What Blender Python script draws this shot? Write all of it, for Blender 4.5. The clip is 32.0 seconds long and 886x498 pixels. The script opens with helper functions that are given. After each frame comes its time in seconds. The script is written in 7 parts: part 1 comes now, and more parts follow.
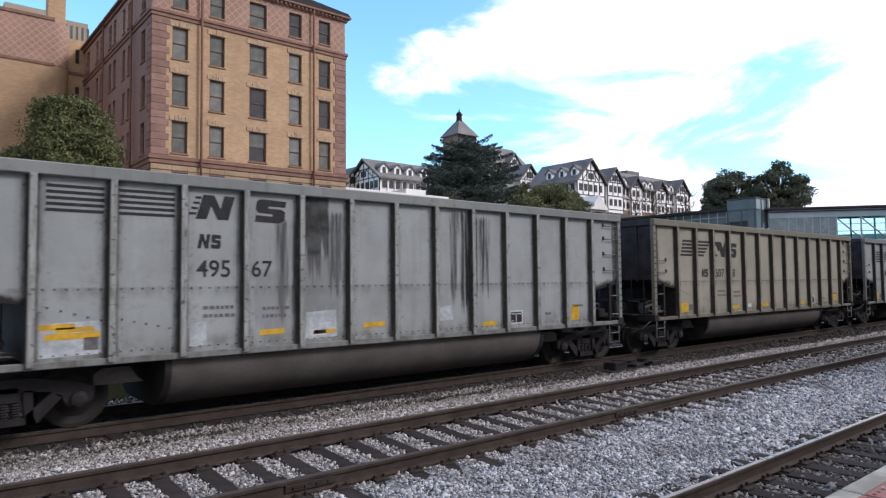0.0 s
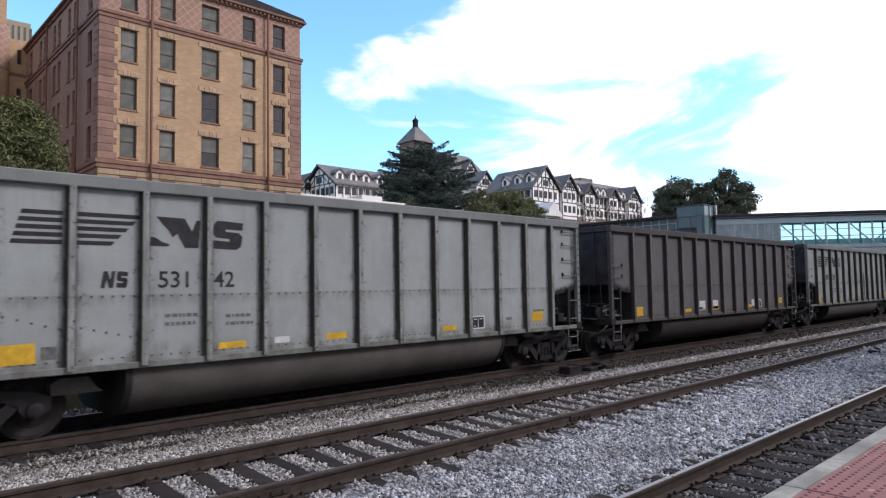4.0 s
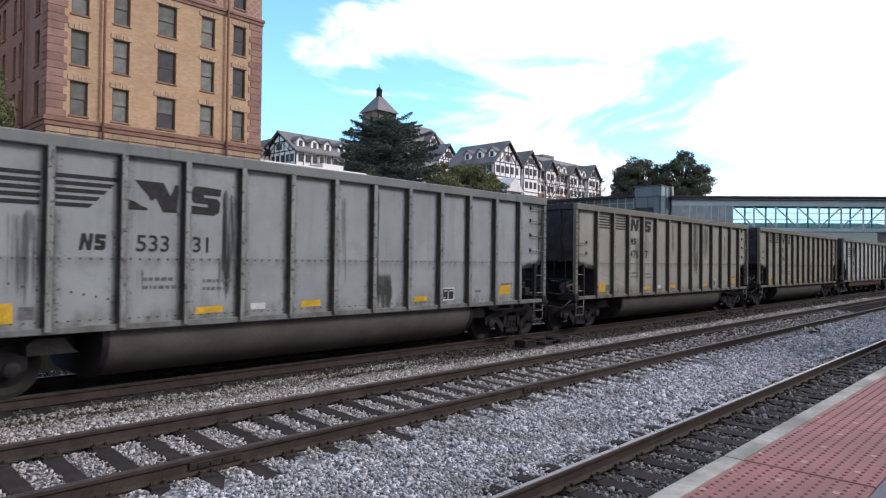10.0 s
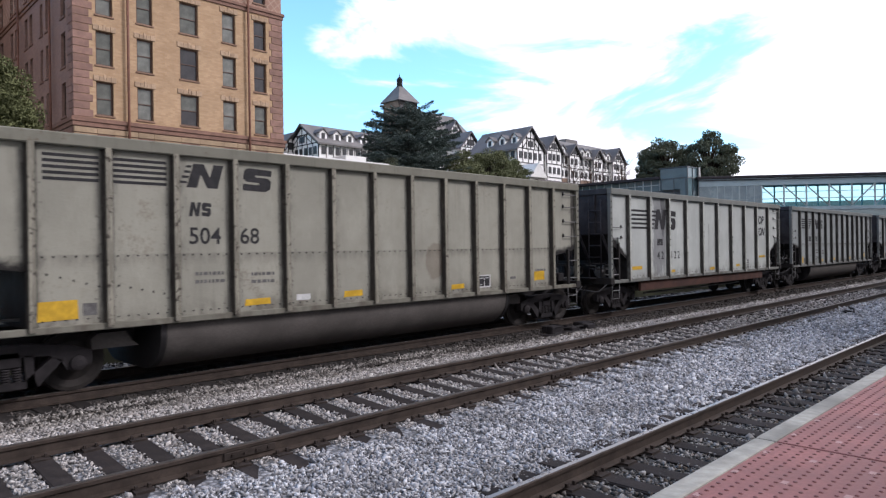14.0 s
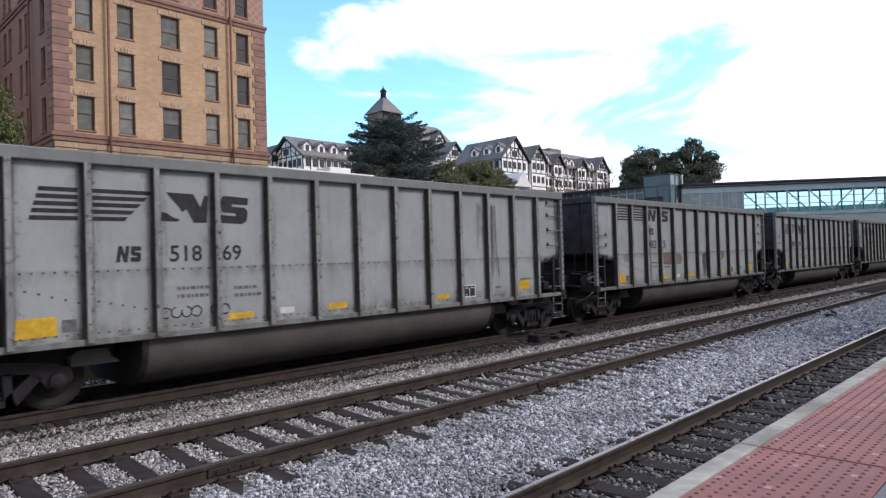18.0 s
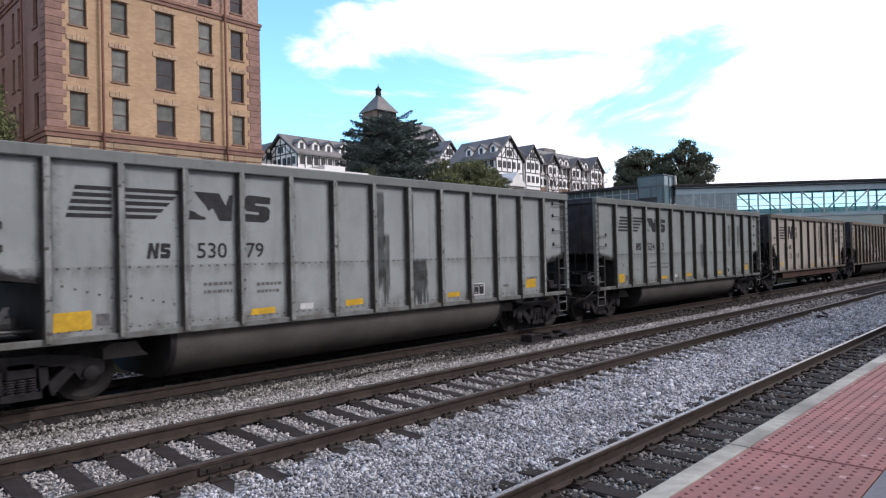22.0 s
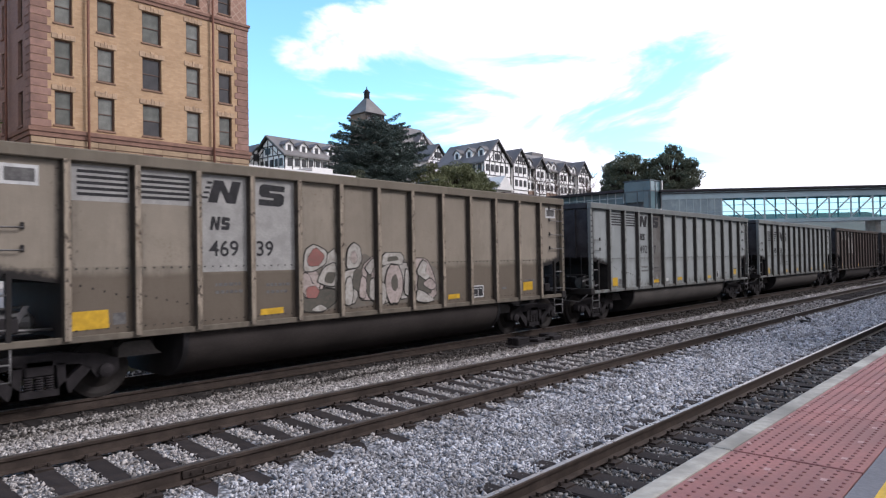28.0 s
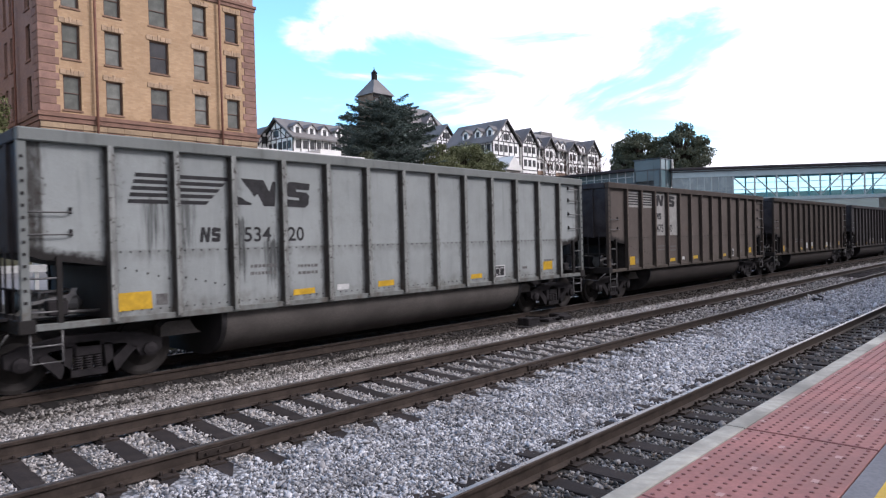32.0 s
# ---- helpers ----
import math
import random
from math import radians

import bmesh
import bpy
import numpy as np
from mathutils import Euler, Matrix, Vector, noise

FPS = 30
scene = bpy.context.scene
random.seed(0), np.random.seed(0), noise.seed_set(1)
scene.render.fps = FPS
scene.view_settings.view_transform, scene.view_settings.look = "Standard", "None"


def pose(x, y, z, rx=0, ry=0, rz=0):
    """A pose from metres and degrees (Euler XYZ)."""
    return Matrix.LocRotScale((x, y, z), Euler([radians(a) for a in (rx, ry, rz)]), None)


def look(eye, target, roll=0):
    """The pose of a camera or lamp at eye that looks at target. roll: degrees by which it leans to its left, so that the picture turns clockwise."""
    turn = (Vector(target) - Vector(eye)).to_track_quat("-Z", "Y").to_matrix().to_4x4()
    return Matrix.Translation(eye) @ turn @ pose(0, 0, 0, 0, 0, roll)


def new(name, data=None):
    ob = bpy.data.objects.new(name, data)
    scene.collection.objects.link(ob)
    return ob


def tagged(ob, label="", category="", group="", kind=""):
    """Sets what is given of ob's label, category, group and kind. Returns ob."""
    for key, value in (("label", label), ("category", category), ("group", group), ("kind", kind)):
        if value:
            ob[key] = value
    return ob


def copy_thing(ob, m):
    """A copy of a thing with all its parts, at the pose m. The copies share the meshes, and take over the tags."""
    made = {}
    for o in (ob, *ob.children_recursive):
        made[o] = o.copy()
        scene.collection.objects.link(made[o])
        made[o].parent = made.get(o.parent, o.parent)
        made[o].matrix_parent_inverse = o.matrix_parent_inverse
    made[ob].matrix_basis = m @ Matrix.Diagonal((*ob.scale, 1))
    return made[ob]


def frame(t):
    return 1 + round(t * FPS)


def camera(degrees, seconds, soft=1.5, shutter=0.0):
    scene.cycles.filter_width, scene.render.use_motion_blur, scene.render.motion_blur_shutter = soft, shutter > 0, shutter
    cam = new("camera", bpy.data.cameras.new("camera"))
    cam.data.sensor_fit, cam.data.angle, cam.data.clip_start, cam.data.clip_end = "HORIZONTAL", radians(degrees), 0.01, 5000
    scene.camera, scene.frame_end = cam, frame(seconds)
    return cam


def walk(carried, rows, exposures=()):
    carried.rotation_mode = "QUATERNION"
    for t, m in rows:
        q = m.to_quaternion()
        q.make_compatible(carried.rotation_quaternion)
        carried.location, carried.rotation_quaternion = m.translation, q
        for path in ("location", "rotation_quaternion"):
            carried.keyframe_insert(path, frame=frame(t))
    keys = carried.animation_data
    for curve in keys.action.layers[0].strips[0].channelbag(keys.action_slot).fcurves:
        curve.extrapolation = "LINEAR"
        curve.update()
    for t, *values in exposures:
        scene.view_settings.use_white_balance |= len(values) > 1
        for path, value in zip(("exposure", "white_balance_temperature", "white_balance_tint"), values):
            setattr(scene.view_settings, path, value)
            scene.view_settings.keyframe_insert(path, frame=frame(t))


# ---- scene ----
# World: x runs along the tracks, y across them towards the hotel, z up; z = 0 is the top of the middle track's near rail.
cam = camera(67.56, 32.0, soft=1.28, shutter=0.13)
# seconds, x, y, z, heading (clockwise from +y), pitch, lean
PATH = [
    (0, -0.015, 0.026, 2.077, 39.61, 2.86, -0.58),
    (0.5, -0.016, 0.020, 2.073, 39.91, 3.01, -0.67),
    (1, -0.022, 0.008, 2.070, 40.60, 3.00, -0.45),
    (1.5, -0.021, 0.017, 2.075, 41.25, 2.81, 0.02),
    (2, -0.013, 0.017, 2.074, 41.86, 2.58, 0.15),
    (2.5, -0.020, 0.025, 2.073, 42.32, 2.44, -0.14),
    (3, -0.027, 0.017, 2.080, 42.80, 2.68, -0.52),
    (3.5, -0.023, 0.013, 2.078, 43.11, 3.04, -0.84),
    (4, -0.019, 0.015, 2.070, 43.37, 3.36, -0.95),
    (4.5, -0.014, 0.028, 2.075, 43.63, 3.55, -0.70),
    (6.5, -0.006, 0.023, 2.071, 43.80, 3.37, -1.40),
    (7, -0.014, 0.015, 2.073, 43.83, 2.86, -1.29),
    (7.5, -0.006, 0.012, 2.069, 44.10, 2.44, -1.45),
    (8, -0.017, 0.009, 2.067, 44.42, 2.10, -1.28),
    (8.5, -0.019, 0.008, 2.064, 44.80, 1.80, -0.88),
    (9, -0.001, 0.015, 2.058, 45.30, 1.48, -0.70),
    (9.5, -0.013, 0.017, 2.066, 46.09, 1.17, -0.07),
    (10, -0.011, 0.014, 2.059, 46.81, 0.98, 0.65),
    (10.5, -0.009, 0.019, 2.062, 47.03, 0.80, 0.91),
    (11, -0.004, 0.018, 2.060, 46.16, 0.79, 0.79),
    (11.5, -0.007, 0.019, 2.063, 45.49, 0.77, 0.83),
    (12, -0.011, 0.019, 2.056, 45.19, 0.60, -0.09),
    (12.5, -0.003, 0.016, 2.055, 45.09, 0.36, -0.60),
    (13, -0.004, 0.012, 2.055, 44.87, 0.09, -0.80),
    (13.5, -0.006, 0.015, 2.054, 44.66, -0.02, -0.87),
    (15.5, -0.016, -0.027, 2.061, 44.74, 0.33, -1.00),
    (16, -0.010, -0.022, 2.063, 44.86, 0.42, -1.53),
    (16.5, 0.001, -0.013, 2.058, 45.10, 0.51, -1.72),
    (17, 0.007, -0.006, 2.062, 45.45, 0.63, -1.49),
    (17.5, 0.017, 0.001, 2.056, 45.71, 0.83, -1.42),
    (18, 0.010, -0.005, 2.056, 45.89, 0.85, -1.73),
    (18.5, 0.006, -0.013, 2.061, 46.03, 0.77, -2.45),
    (19, 0.006, -0.009, 2.059, 46.12, 0.70, -2.43),
    (19.5, 0.001, -0.009, 2.059, 45.75, 0.80, -2.29),
    (20, 0.011, -0.012, 2.056, 45.38, 0.81, -2.44),
    (20.5, 0.013, -0.012, 2.056, 45.37, 0.71, -2.42),
    (21, 0.019, -0.011, 2.054, 45.63, 0.59, -2.22),
    (21.5, 0.008, -0.015, 2.059, 46.00, 0.57, -1.89),
    (22, 0.015, -0.012, 2.060, 46.40, 0.75, -1.35),
    (22.5, 0.014, -0.013, 2.062, 46.67, 0.81, -1.64),
    (23, 0.016, -0.014, 2.052, 46.83, 0.71, -2.21),
    (23.5, 0.014, -0.016, 2.057, 46.97, 0.55, -2.36),
    (24, 0.022, -0.016, 2.056, 47.00, 0.44, -2.51),
    (24.5, 0.013, -0.019, 2.060, 47.08, 0.32, -2.53),
    (25, 0.011, -0.019, 2.058, 47.06, 0.46, -2.21),
    (25.5, 0.015, -0.019, 2.053, 47.08, 0.75, -2.04),
    (27.5, 0.014, -0.013, 2.054, 47.36, 1.20, -0.91),
    (28, 0.018, -0.017, 2.055, 47.49, 1.00, -0.99),
    (28.5, 0.009, -0.017, 2.059, 47.54, 0.83, -1.12),
    (29, 0.010, -0.012, 2.056, 47.49, 0.63, -1.07),
    (29.5, 0.007, -0.014, 2.059, 47.32, 0.37, -1.35),
    (30, 0.011, -0.008, 2.052, 47.05, 0.05, -1.46),
    (30.5, 0.008, -0.010, 2.054, 46.79, -0.29, -1.90),
    (31, 0.010, -0.008, 2.056, 46.63, -0.52, -1.79),
    (31.5, 0.018, -0.005, 2.055, 46.62, -0.60, -1.82),
    (32, 0.023, 0.003, 2.051, 46.65, -0.62, -1.50),
]


def eye_pose(x, y, z, heading, pitch, lean):
    h, p = radians(heading), radians(pitch)
    way = Vector((math.sin(h) * math.cos(p), math.cos(h) * math.cos(p), math.sin(p)))
    eye = Vector((x, y, z))
    return look(eye, eye + way * 10, lean)


walk(cam, [(r[0], eye_pose(*r[1:])) for r in PATH], exposures=[(0, 1.37, 6000, 19), (1, 1.32, 6000, 19), (4, 1.32, 6000, 19), (8, 1.32, 6000, 19), (10.5, 1.40, 6000, 19), (13, 1.44, 6000, 19), (17, 1.42, 6000, 19), (25, 1.44, 6000, 19), (30, 1.45, 6000, 19), (32, 1.57, 6000, 20)])

# ---- world and sun ----
world = bpy.data.worlds.new("world")
scene.world = world
world.use_nodes = True
wn, wl = world.node_tree.nodes, world.node_tree.links
wn.clear()
SUN_EL, SUN_AZ = radians(36), radians(140)   # azimuth clockwise from +y
sky = wn.new("ShaderNodeTexSky")
sky.sky_type = "NISHITA"
sky.sun_disc = False
sky.sun_elevation, sky.sun_rotation = SUN_EL, SUN_AZ
# thin bright cloud, thick towards the east (+x) and broken to the north, over the clear sky
wdir = wn.new("ShaderNodeTexCoord").outputs["Generated"]


def wmath(op, a, b=0.0, c=None):
    n = wn.new("ShaderNodeMath")
    n.operation = op
    for i, x in enumerate((a, b, c)):
        if x is None:
            continue
        if isinstance(x, (int, float)):
            n.inputs[i].default_value = x
        else:
            wl.new(x, n.inputs[i])
    return n.outputs[0]


wsep = wn.new("ShaderNodeSeparateXYZ")
wl.new(wdir, wsep.inputs[0])
wmap = wn.new("ShaderNodeMapping")
wmap.inputs["Scale"].default_value = (1.0, 1.0, 3.2)
wmap.inputs["Location"].default_value = (0.35, 0.1, 0.12)
wl.new(wdir, wmap.inputs[0])
wnoise = wn.new("ShaderNodeTexNoise")
for k, v in (("Scale", 3.4), ("Detail", 7), ("Roughness", 0.55), ("Distortion", 0.6)):
    wnoise.inputs[k].default_value = v
wl.new(wmap.outputs[0], wnoise.inputs["Vector"])
wx, wz = wsep.outputs["X"], wsep.outputs["Z"]
puff = wmath("MULTIPLY", wmath("SUBTRACT", wnoise.outputs["Fac"], 0.5), 0.5)
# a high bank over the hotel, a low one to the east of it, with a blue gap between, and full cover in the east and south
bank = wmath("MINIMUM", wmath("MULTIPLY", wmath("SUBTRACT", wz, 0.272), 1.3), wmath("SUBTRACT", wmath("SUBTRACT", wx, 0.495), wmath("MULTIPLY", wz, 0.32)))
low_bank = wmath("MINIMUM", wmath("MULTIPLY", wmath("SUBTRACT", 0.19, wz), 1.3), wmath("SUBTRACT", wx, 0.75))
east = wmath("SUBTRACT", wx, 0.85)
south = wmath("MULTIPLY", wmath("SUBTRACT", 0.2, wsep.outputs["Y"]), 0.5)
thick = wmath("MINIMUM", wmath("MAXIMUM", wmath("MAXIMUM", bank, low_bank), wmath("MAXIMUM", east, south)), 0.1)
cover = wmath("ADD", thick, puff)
# the cloud is brightest towards the east, where the sun stands behind it, and greyer elsewhere
glow = wn.new("ShaderNodeMapRange")
glow.interpolation_type = "SMOOTHSTEP"
for k, v in (("From Min", 0.1), ("From Max", 0.62), ("To Min", 0.30), ("To Max", 0.58)):
    glow.inputs[k].default_value = v
wl.new(wsep.outputs["X"], glow.inputs["Value"])
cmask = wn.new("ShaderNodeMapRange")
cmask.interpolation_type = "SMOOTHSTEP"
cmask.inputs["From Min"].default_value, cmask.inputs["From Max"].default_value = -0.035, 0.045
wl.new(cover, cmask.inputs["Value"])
wbg = wn.new("ShaderNodeBackground")
wbg.inputs["Strength"].default_value = 0.113
wtint = wn.new("ShaderNodeMix")
wtint.data_type, wtint.blend_type = "RGBA", "MULTIPLY"
wtint.inputs[0].default_value = 1.0
wtint.inputs[7].default_value = (0.78, 1.12, 1.16, 1)
wl.new(sky.outputs[0], wtint.inputs[6])
wl.new(wtint.outputs[2], wbg.inputs[0])
wcl = wn.new("ShaderNodeBackground")
wcl.inputs["Color"].default_value = (1.0, 0.985, 0.975, 1)
wl.new(glow.outputs[0], wcl.inputs["Strength"])
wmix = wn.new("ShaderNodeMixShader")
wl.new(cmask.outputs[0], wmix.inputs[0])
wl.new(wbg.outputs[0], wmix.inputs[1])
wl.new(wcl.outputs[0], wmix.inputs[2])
wout = wn.new("ShaderNodeOutputWorld")
wl.new(wmix.outputs[0], wout.inputs[0])
sun_data = bpy.data.lights.new("sun", "SUN")
sun_data.energy, sun_data.angle, sun_data.color = 0.9, radians(14), (1.0, 0.95, 0.88)
sun = new("sun", sun_data)
sun.matrix_world = look((0, 0, 60), Vector((0, 0, 60)) - Vector((math.sin(SUN_AZ) * math.cos(SUN_EL), math.cos(SUN_AZ) * math.cos(SUN_EL), math.sin(SUN_EL))))

# ---- small helpers ----
def link(name, me, parent=None, label="", material=None):
    ob = new(name, me)
    if parent is not None:
        ob.parent = parent
    if label:
        tagged(ob, label)
    if material is not None and not me.materials:
        me.materials.append(material)
    return ob


def mesh(name, verts, faces, material, smooth=False):
    me = bpy.data.meshes.new(name)
    me.from_pydata([tuple(v) for v in verts], [], faces)
    me.materials.append(material)
    if smooth:
        me.polygons.foreach_set("use_smooth", [True] * len(me.polygons))
    me.update()
    return me


BOX_F = [(0, 3, 2, 1), (4, 5, 6, 7), (0, 1, 5, 4), (1, 2, 6, 5), (2, 3, 7, 6), (3, 0, 4, 7)]


def box_verts(lo, hi):
    x0, y0, z0 = lo
    x1, y1, z1 = hi
    return [(x0, y0, z0), (x1, y0, z0), (x1, y1, z0), (x0, y1, z0), (x0, y0, z1), (x1, y0, z1), (x1, y1, z1), (x0, y1, z1)]


def boxes(name, items, material):
    v, f = [], []
    for lo, hi in items:
        n = len(v)
        v += box_verts(lo, hi)
        f += [tuple(n + i for i in q) for q in BOX_F]
    return mesh(name, v, f, material)


def soft_box(name, lo, hi, material, bevel=0.01, segments=1):
    bm = bmesh.new()
    for c in box_verts(lo, hi):
        bm.verts.new(c)
    bm.verts.ensure_lookup_table()
    for q in BOX_F:
        bm.faces.new([bm.verts[i] for i in q])
    bmesh.ops.bevel(bm, geom=bm.edges[:], offset=bevel, segments=segments, affect="EDGES", profile=0.6)
    me = bpy.data.meshes.new(name)
    bm.to_mesh(me)
    bm.free()
    me.materials.append(material)
    return me


def prism(name, outline, axis, a, b, material):
    """An outline of (u, v) pulled along an axis from a to b. axis x: u=y, v=z; y: u=x, v=z; z: u=x, v=y."""
    put = {"x": lambda u, v, w: (w, u, v), "y": lambda u, v, w: (u, w, v), "z": lambda u, v, w: (u, v, w)}[axis]
    n = len(outline)
    v = [put(u, w, a) for u, w in outline] + [put(u, w, b) for u, w in outline]
    f = [tuple(range(n - 1, -1, -1)), tuple(range(n, 2 * n))] + [(i, (i + 1) % n, n + (i + 1) % n, n + i) for i in range(n)]
    me = mesh(name, v, f, material)
    bm = bmesh.new()
    bm.from_mesh(me)
    bmesh.ops.recalc_face_normals(bm, faces=bm.faces[:])
    bm.to_mesh(me)
    bm.free()
    return me


def tube(pts, r, sides=6):
    """Vertices and faces of a round bar along points."""
    v, f = [], []
    pts = [Vector(p) for p in pts]
    for i, p in enumerate(pts):
        d = (pts[min(i + 1, len(pts) - 1)] - pts[max(i - 1, 0)]).normalized()
        a = d.cross(Vector((0.31, 0.52, 0.79))).normalized()
        b = d.cross(a)
        for k in range(sides):
            t = 2 * math.pi * k / sides
            v.append(p + (a * math.cos(t) + b * math.sin(t)) * r)
    for i in range(len(pts) - 1):
        for k in range(sides):
            f.append((i * sides + k, i * sides + (k + 1) % sides, (i + 1) * sides + (k + 1) % sides, (i + 1) * sides + k))
    f.append(tuple(range(sides - 1, -1, -1)))
    f.append(tuple(range((len(pts) - 1) * sides, len(pts) * sides)))
    return v, f


def bars(name, lines, r, material, sides=6):
    v, f = [], []
    for pts in lines:
        a, b = tube(pts, r, sides)
        n = len(v)
        v += a
        f += [tuple(n + i for i in q) for q in b]
    return mesh(name, v, f, material, smooth=True)


def lathe(name, profile, axis, material, sides=24):
    """profile of (radius, height) turned round an axis."""
    v, f = [], []
    for r, h in profile:
        for k in range(sides):
            t = 2 * math.pi * k / sides
            c, s = r * math.cos(t), r * math.sin(t)
            v.append({"x": (h, c, s), "y": (c, h, s), "z": (c, s, h)}[axis])
    for i in range(len(profile) - 1):
        for k in range(sides):
            f.append((i * sides + k, i * sides + (k + 1) % sides, (i + 1) * sides + (k + 1) % sides, (i + 1) * sides + k))
    f.append(tuple(range(sides)))
    f.append(tuple(range((len(profile) - 1) * sides, len(profile) * sides)))
    me = mesh(name, v, f, material, smooth=False)
    bm = bmesh.new()
    bm.from_mesh(me)
    bmesh.ops.recalc_face_normals(bm, faces=bm.faces[:])
    bm.to_mesh(me)
    bm.free()
    return me


def text_mesh(name, words, size, material, shear=0.0, width=1.0, heavy=0.004):
    cu = bpy.data.curves.new(name, "FONT")
    cu.body, cu.size, cu.shear, cu.extrude, cu.resolution_u = words, size, shear, 0.0015, 3
    cu.offset = heavy
    ob = bpy.data.objects.new(name, cu)
    scene.collection.objects.link(ob)
    me = bpy.data.meshes.new_from_object(ob.evaluated_get(bpy.context.evaluated_depsgraph_get()))
    bpy.data.objects.remove(ob)
    me.transform(Matrix.Rotation(radians(90), 4, "X") @ Matrix.Diagonal((width, 1, 1, 1)))
    me.materials.clear()
    me.materials.append(material)
    return me


# ---- materials ----
class Nodes:
    def __init__(self, name):
        self.m = bpy.data.materials.new(name)
        self.m.use_nodes = True
        self.t = self.m.node_tree
        self.b = self.t.nodes["Principled BSDF"]

    def add(self, kind, **kw):
        n = self.t.nodes.new(kind)
        for k, v in kw.items():
            n.inputs[k].default_value = v
        return n

    def to(self, a, b):
        self.t.links.new(a, b)

    def coords(self, scale=(1, 1, 1), out="Object", turn=(0, 0, 0)):
        c = self.add("ShaderNodeTexCoord")
        m = self.add("ShaderNodeMapping")
        m.inputs["Scale"].default_value = scale
        m.inputs["Rotation"].default_value = turn
        self.to(c.outputs[out], m.inputs["Vector"])
        return m.outputs[0]

    def noise(self, vec, scale, detail=4, rough=0.6):
        n = self.add("ShaderNodeTexNoise", Scale=scale, Detail=detail, Roughness=rough)
        self.to(vec, n.inputs["Vector"])
        return n.outputs["Fac"]

    def ramp(self, fac, lo, hi, a=0.0, b=1.0):
        n = self.add("ShaderNodeMapRange")
        n.interpolation_type = "SMOOTHSTEP"
        for k, v in (("From Min", lo), ("From Max", hi), ("To Min", a), ("To Max", b)):
            n.inputs[k].default_value = v
        self.to(fac, n.inputs["Value"])
        return n.outputs[0]

    def math(self, op, a, b=None):
        n = self.add("ShaderNodeMath")
        n.operation = op
        for i, x in enumerate((a, b)):
            if x is None:
                continue
            if isinstance(x, (int, float)):
                n.inputs[i].default_value = x
            else:
                self.to(x, n.inputs[i])
        return n.outputs[0]

    def mix(self, fac, a, b, mode="MIX"):
        n = self.t.nodes.new("ShaderNodeMix")
        n.data_type, n.blend_type = "RGBA", mode
        for i, x in ((0, fac), (6, a), (7, b)):
            if isinstance(x, (int, float)):
                n.inputs[i].default_value = x
            elif isinstance(x, tuple):
                n.inputs[i].default_value = (*x, 1)
            else:
                self.to(x, n.inputs[i])
        return n.outputs[2]

    def finish(self, colour, rough=0.8, metal=0.0, bump=None, depth=0.01, strength=0.5):
        if isinstance(colour, tuple):
            self.b.inputs["Base Color"].default_value = (*colour, 1)
        else:
            self.to(colour, self.b.inputs["Base Color"])
        if isinstance(rough, (int, float)):
            self.b.inputs["Roughness"].default_value = rough
        else:
            self.to(rough, self.b.inputs["Roughness"])
        self.b.inputs["Metallic"].default_value = metal
        if bump is not None:
            n = self.add("ShaderNodeBump", Strength=strength, Distance=depth)
            self.to(bump, n.inputs["Height"])
            self.to(n.outputs[0], self.b.inputs["Normal"])
        return self.m


def plain(name, col, rough=0.75, vary=0.25, scale=3.0, metal=0.0, bump=0.004, fine=40.0, islands=0.0, pieces=0.0, dirt=0.35):
    """A surface with two scales of variation in tone and fine relief."""
    n = Nodes(name)
    v = n.coords()
    a, b = n.noise(v, scale), n.noise(v, fine, 3)
    lo, hi = tuple(c * (1 - vary) for c in col), tuple(min(1, c * (1 + vary)) for c in col)
    c = n.mix(n.ramp(a, 0.3, 0.7), lo, hi)
    c = n.mix(n.ramp(b, 0.35, 0.65, 0, dirt), c, tuple(q * 0.6 for q in col))
    if pieces:
        o = n.add("ShaderNodeObjectInfo")
        c = n.mix(n.ramp(o.outputs["Random"], 0, 1, 0, pieces), c, tuple(q * 0.35 for q in col))
    if islands:
        g = n.add("ShaderNodeNewGeometry")
        c = n.mix(n.ramp(g.outputs["Random Per Island"], 0, 1, 0, islands), c, tuple(q * 0.3 for q in col))
    n.b.inputs["Specular IOR Level"].default_value = 0.2 if rough > 0.55 else 0.5
    return n.finish(c, n.ramp(a, 0.2, 0.8, max(0.05, rough - 0.12), min(1, rough + 0.1)), metal, b, bump, 0.6)


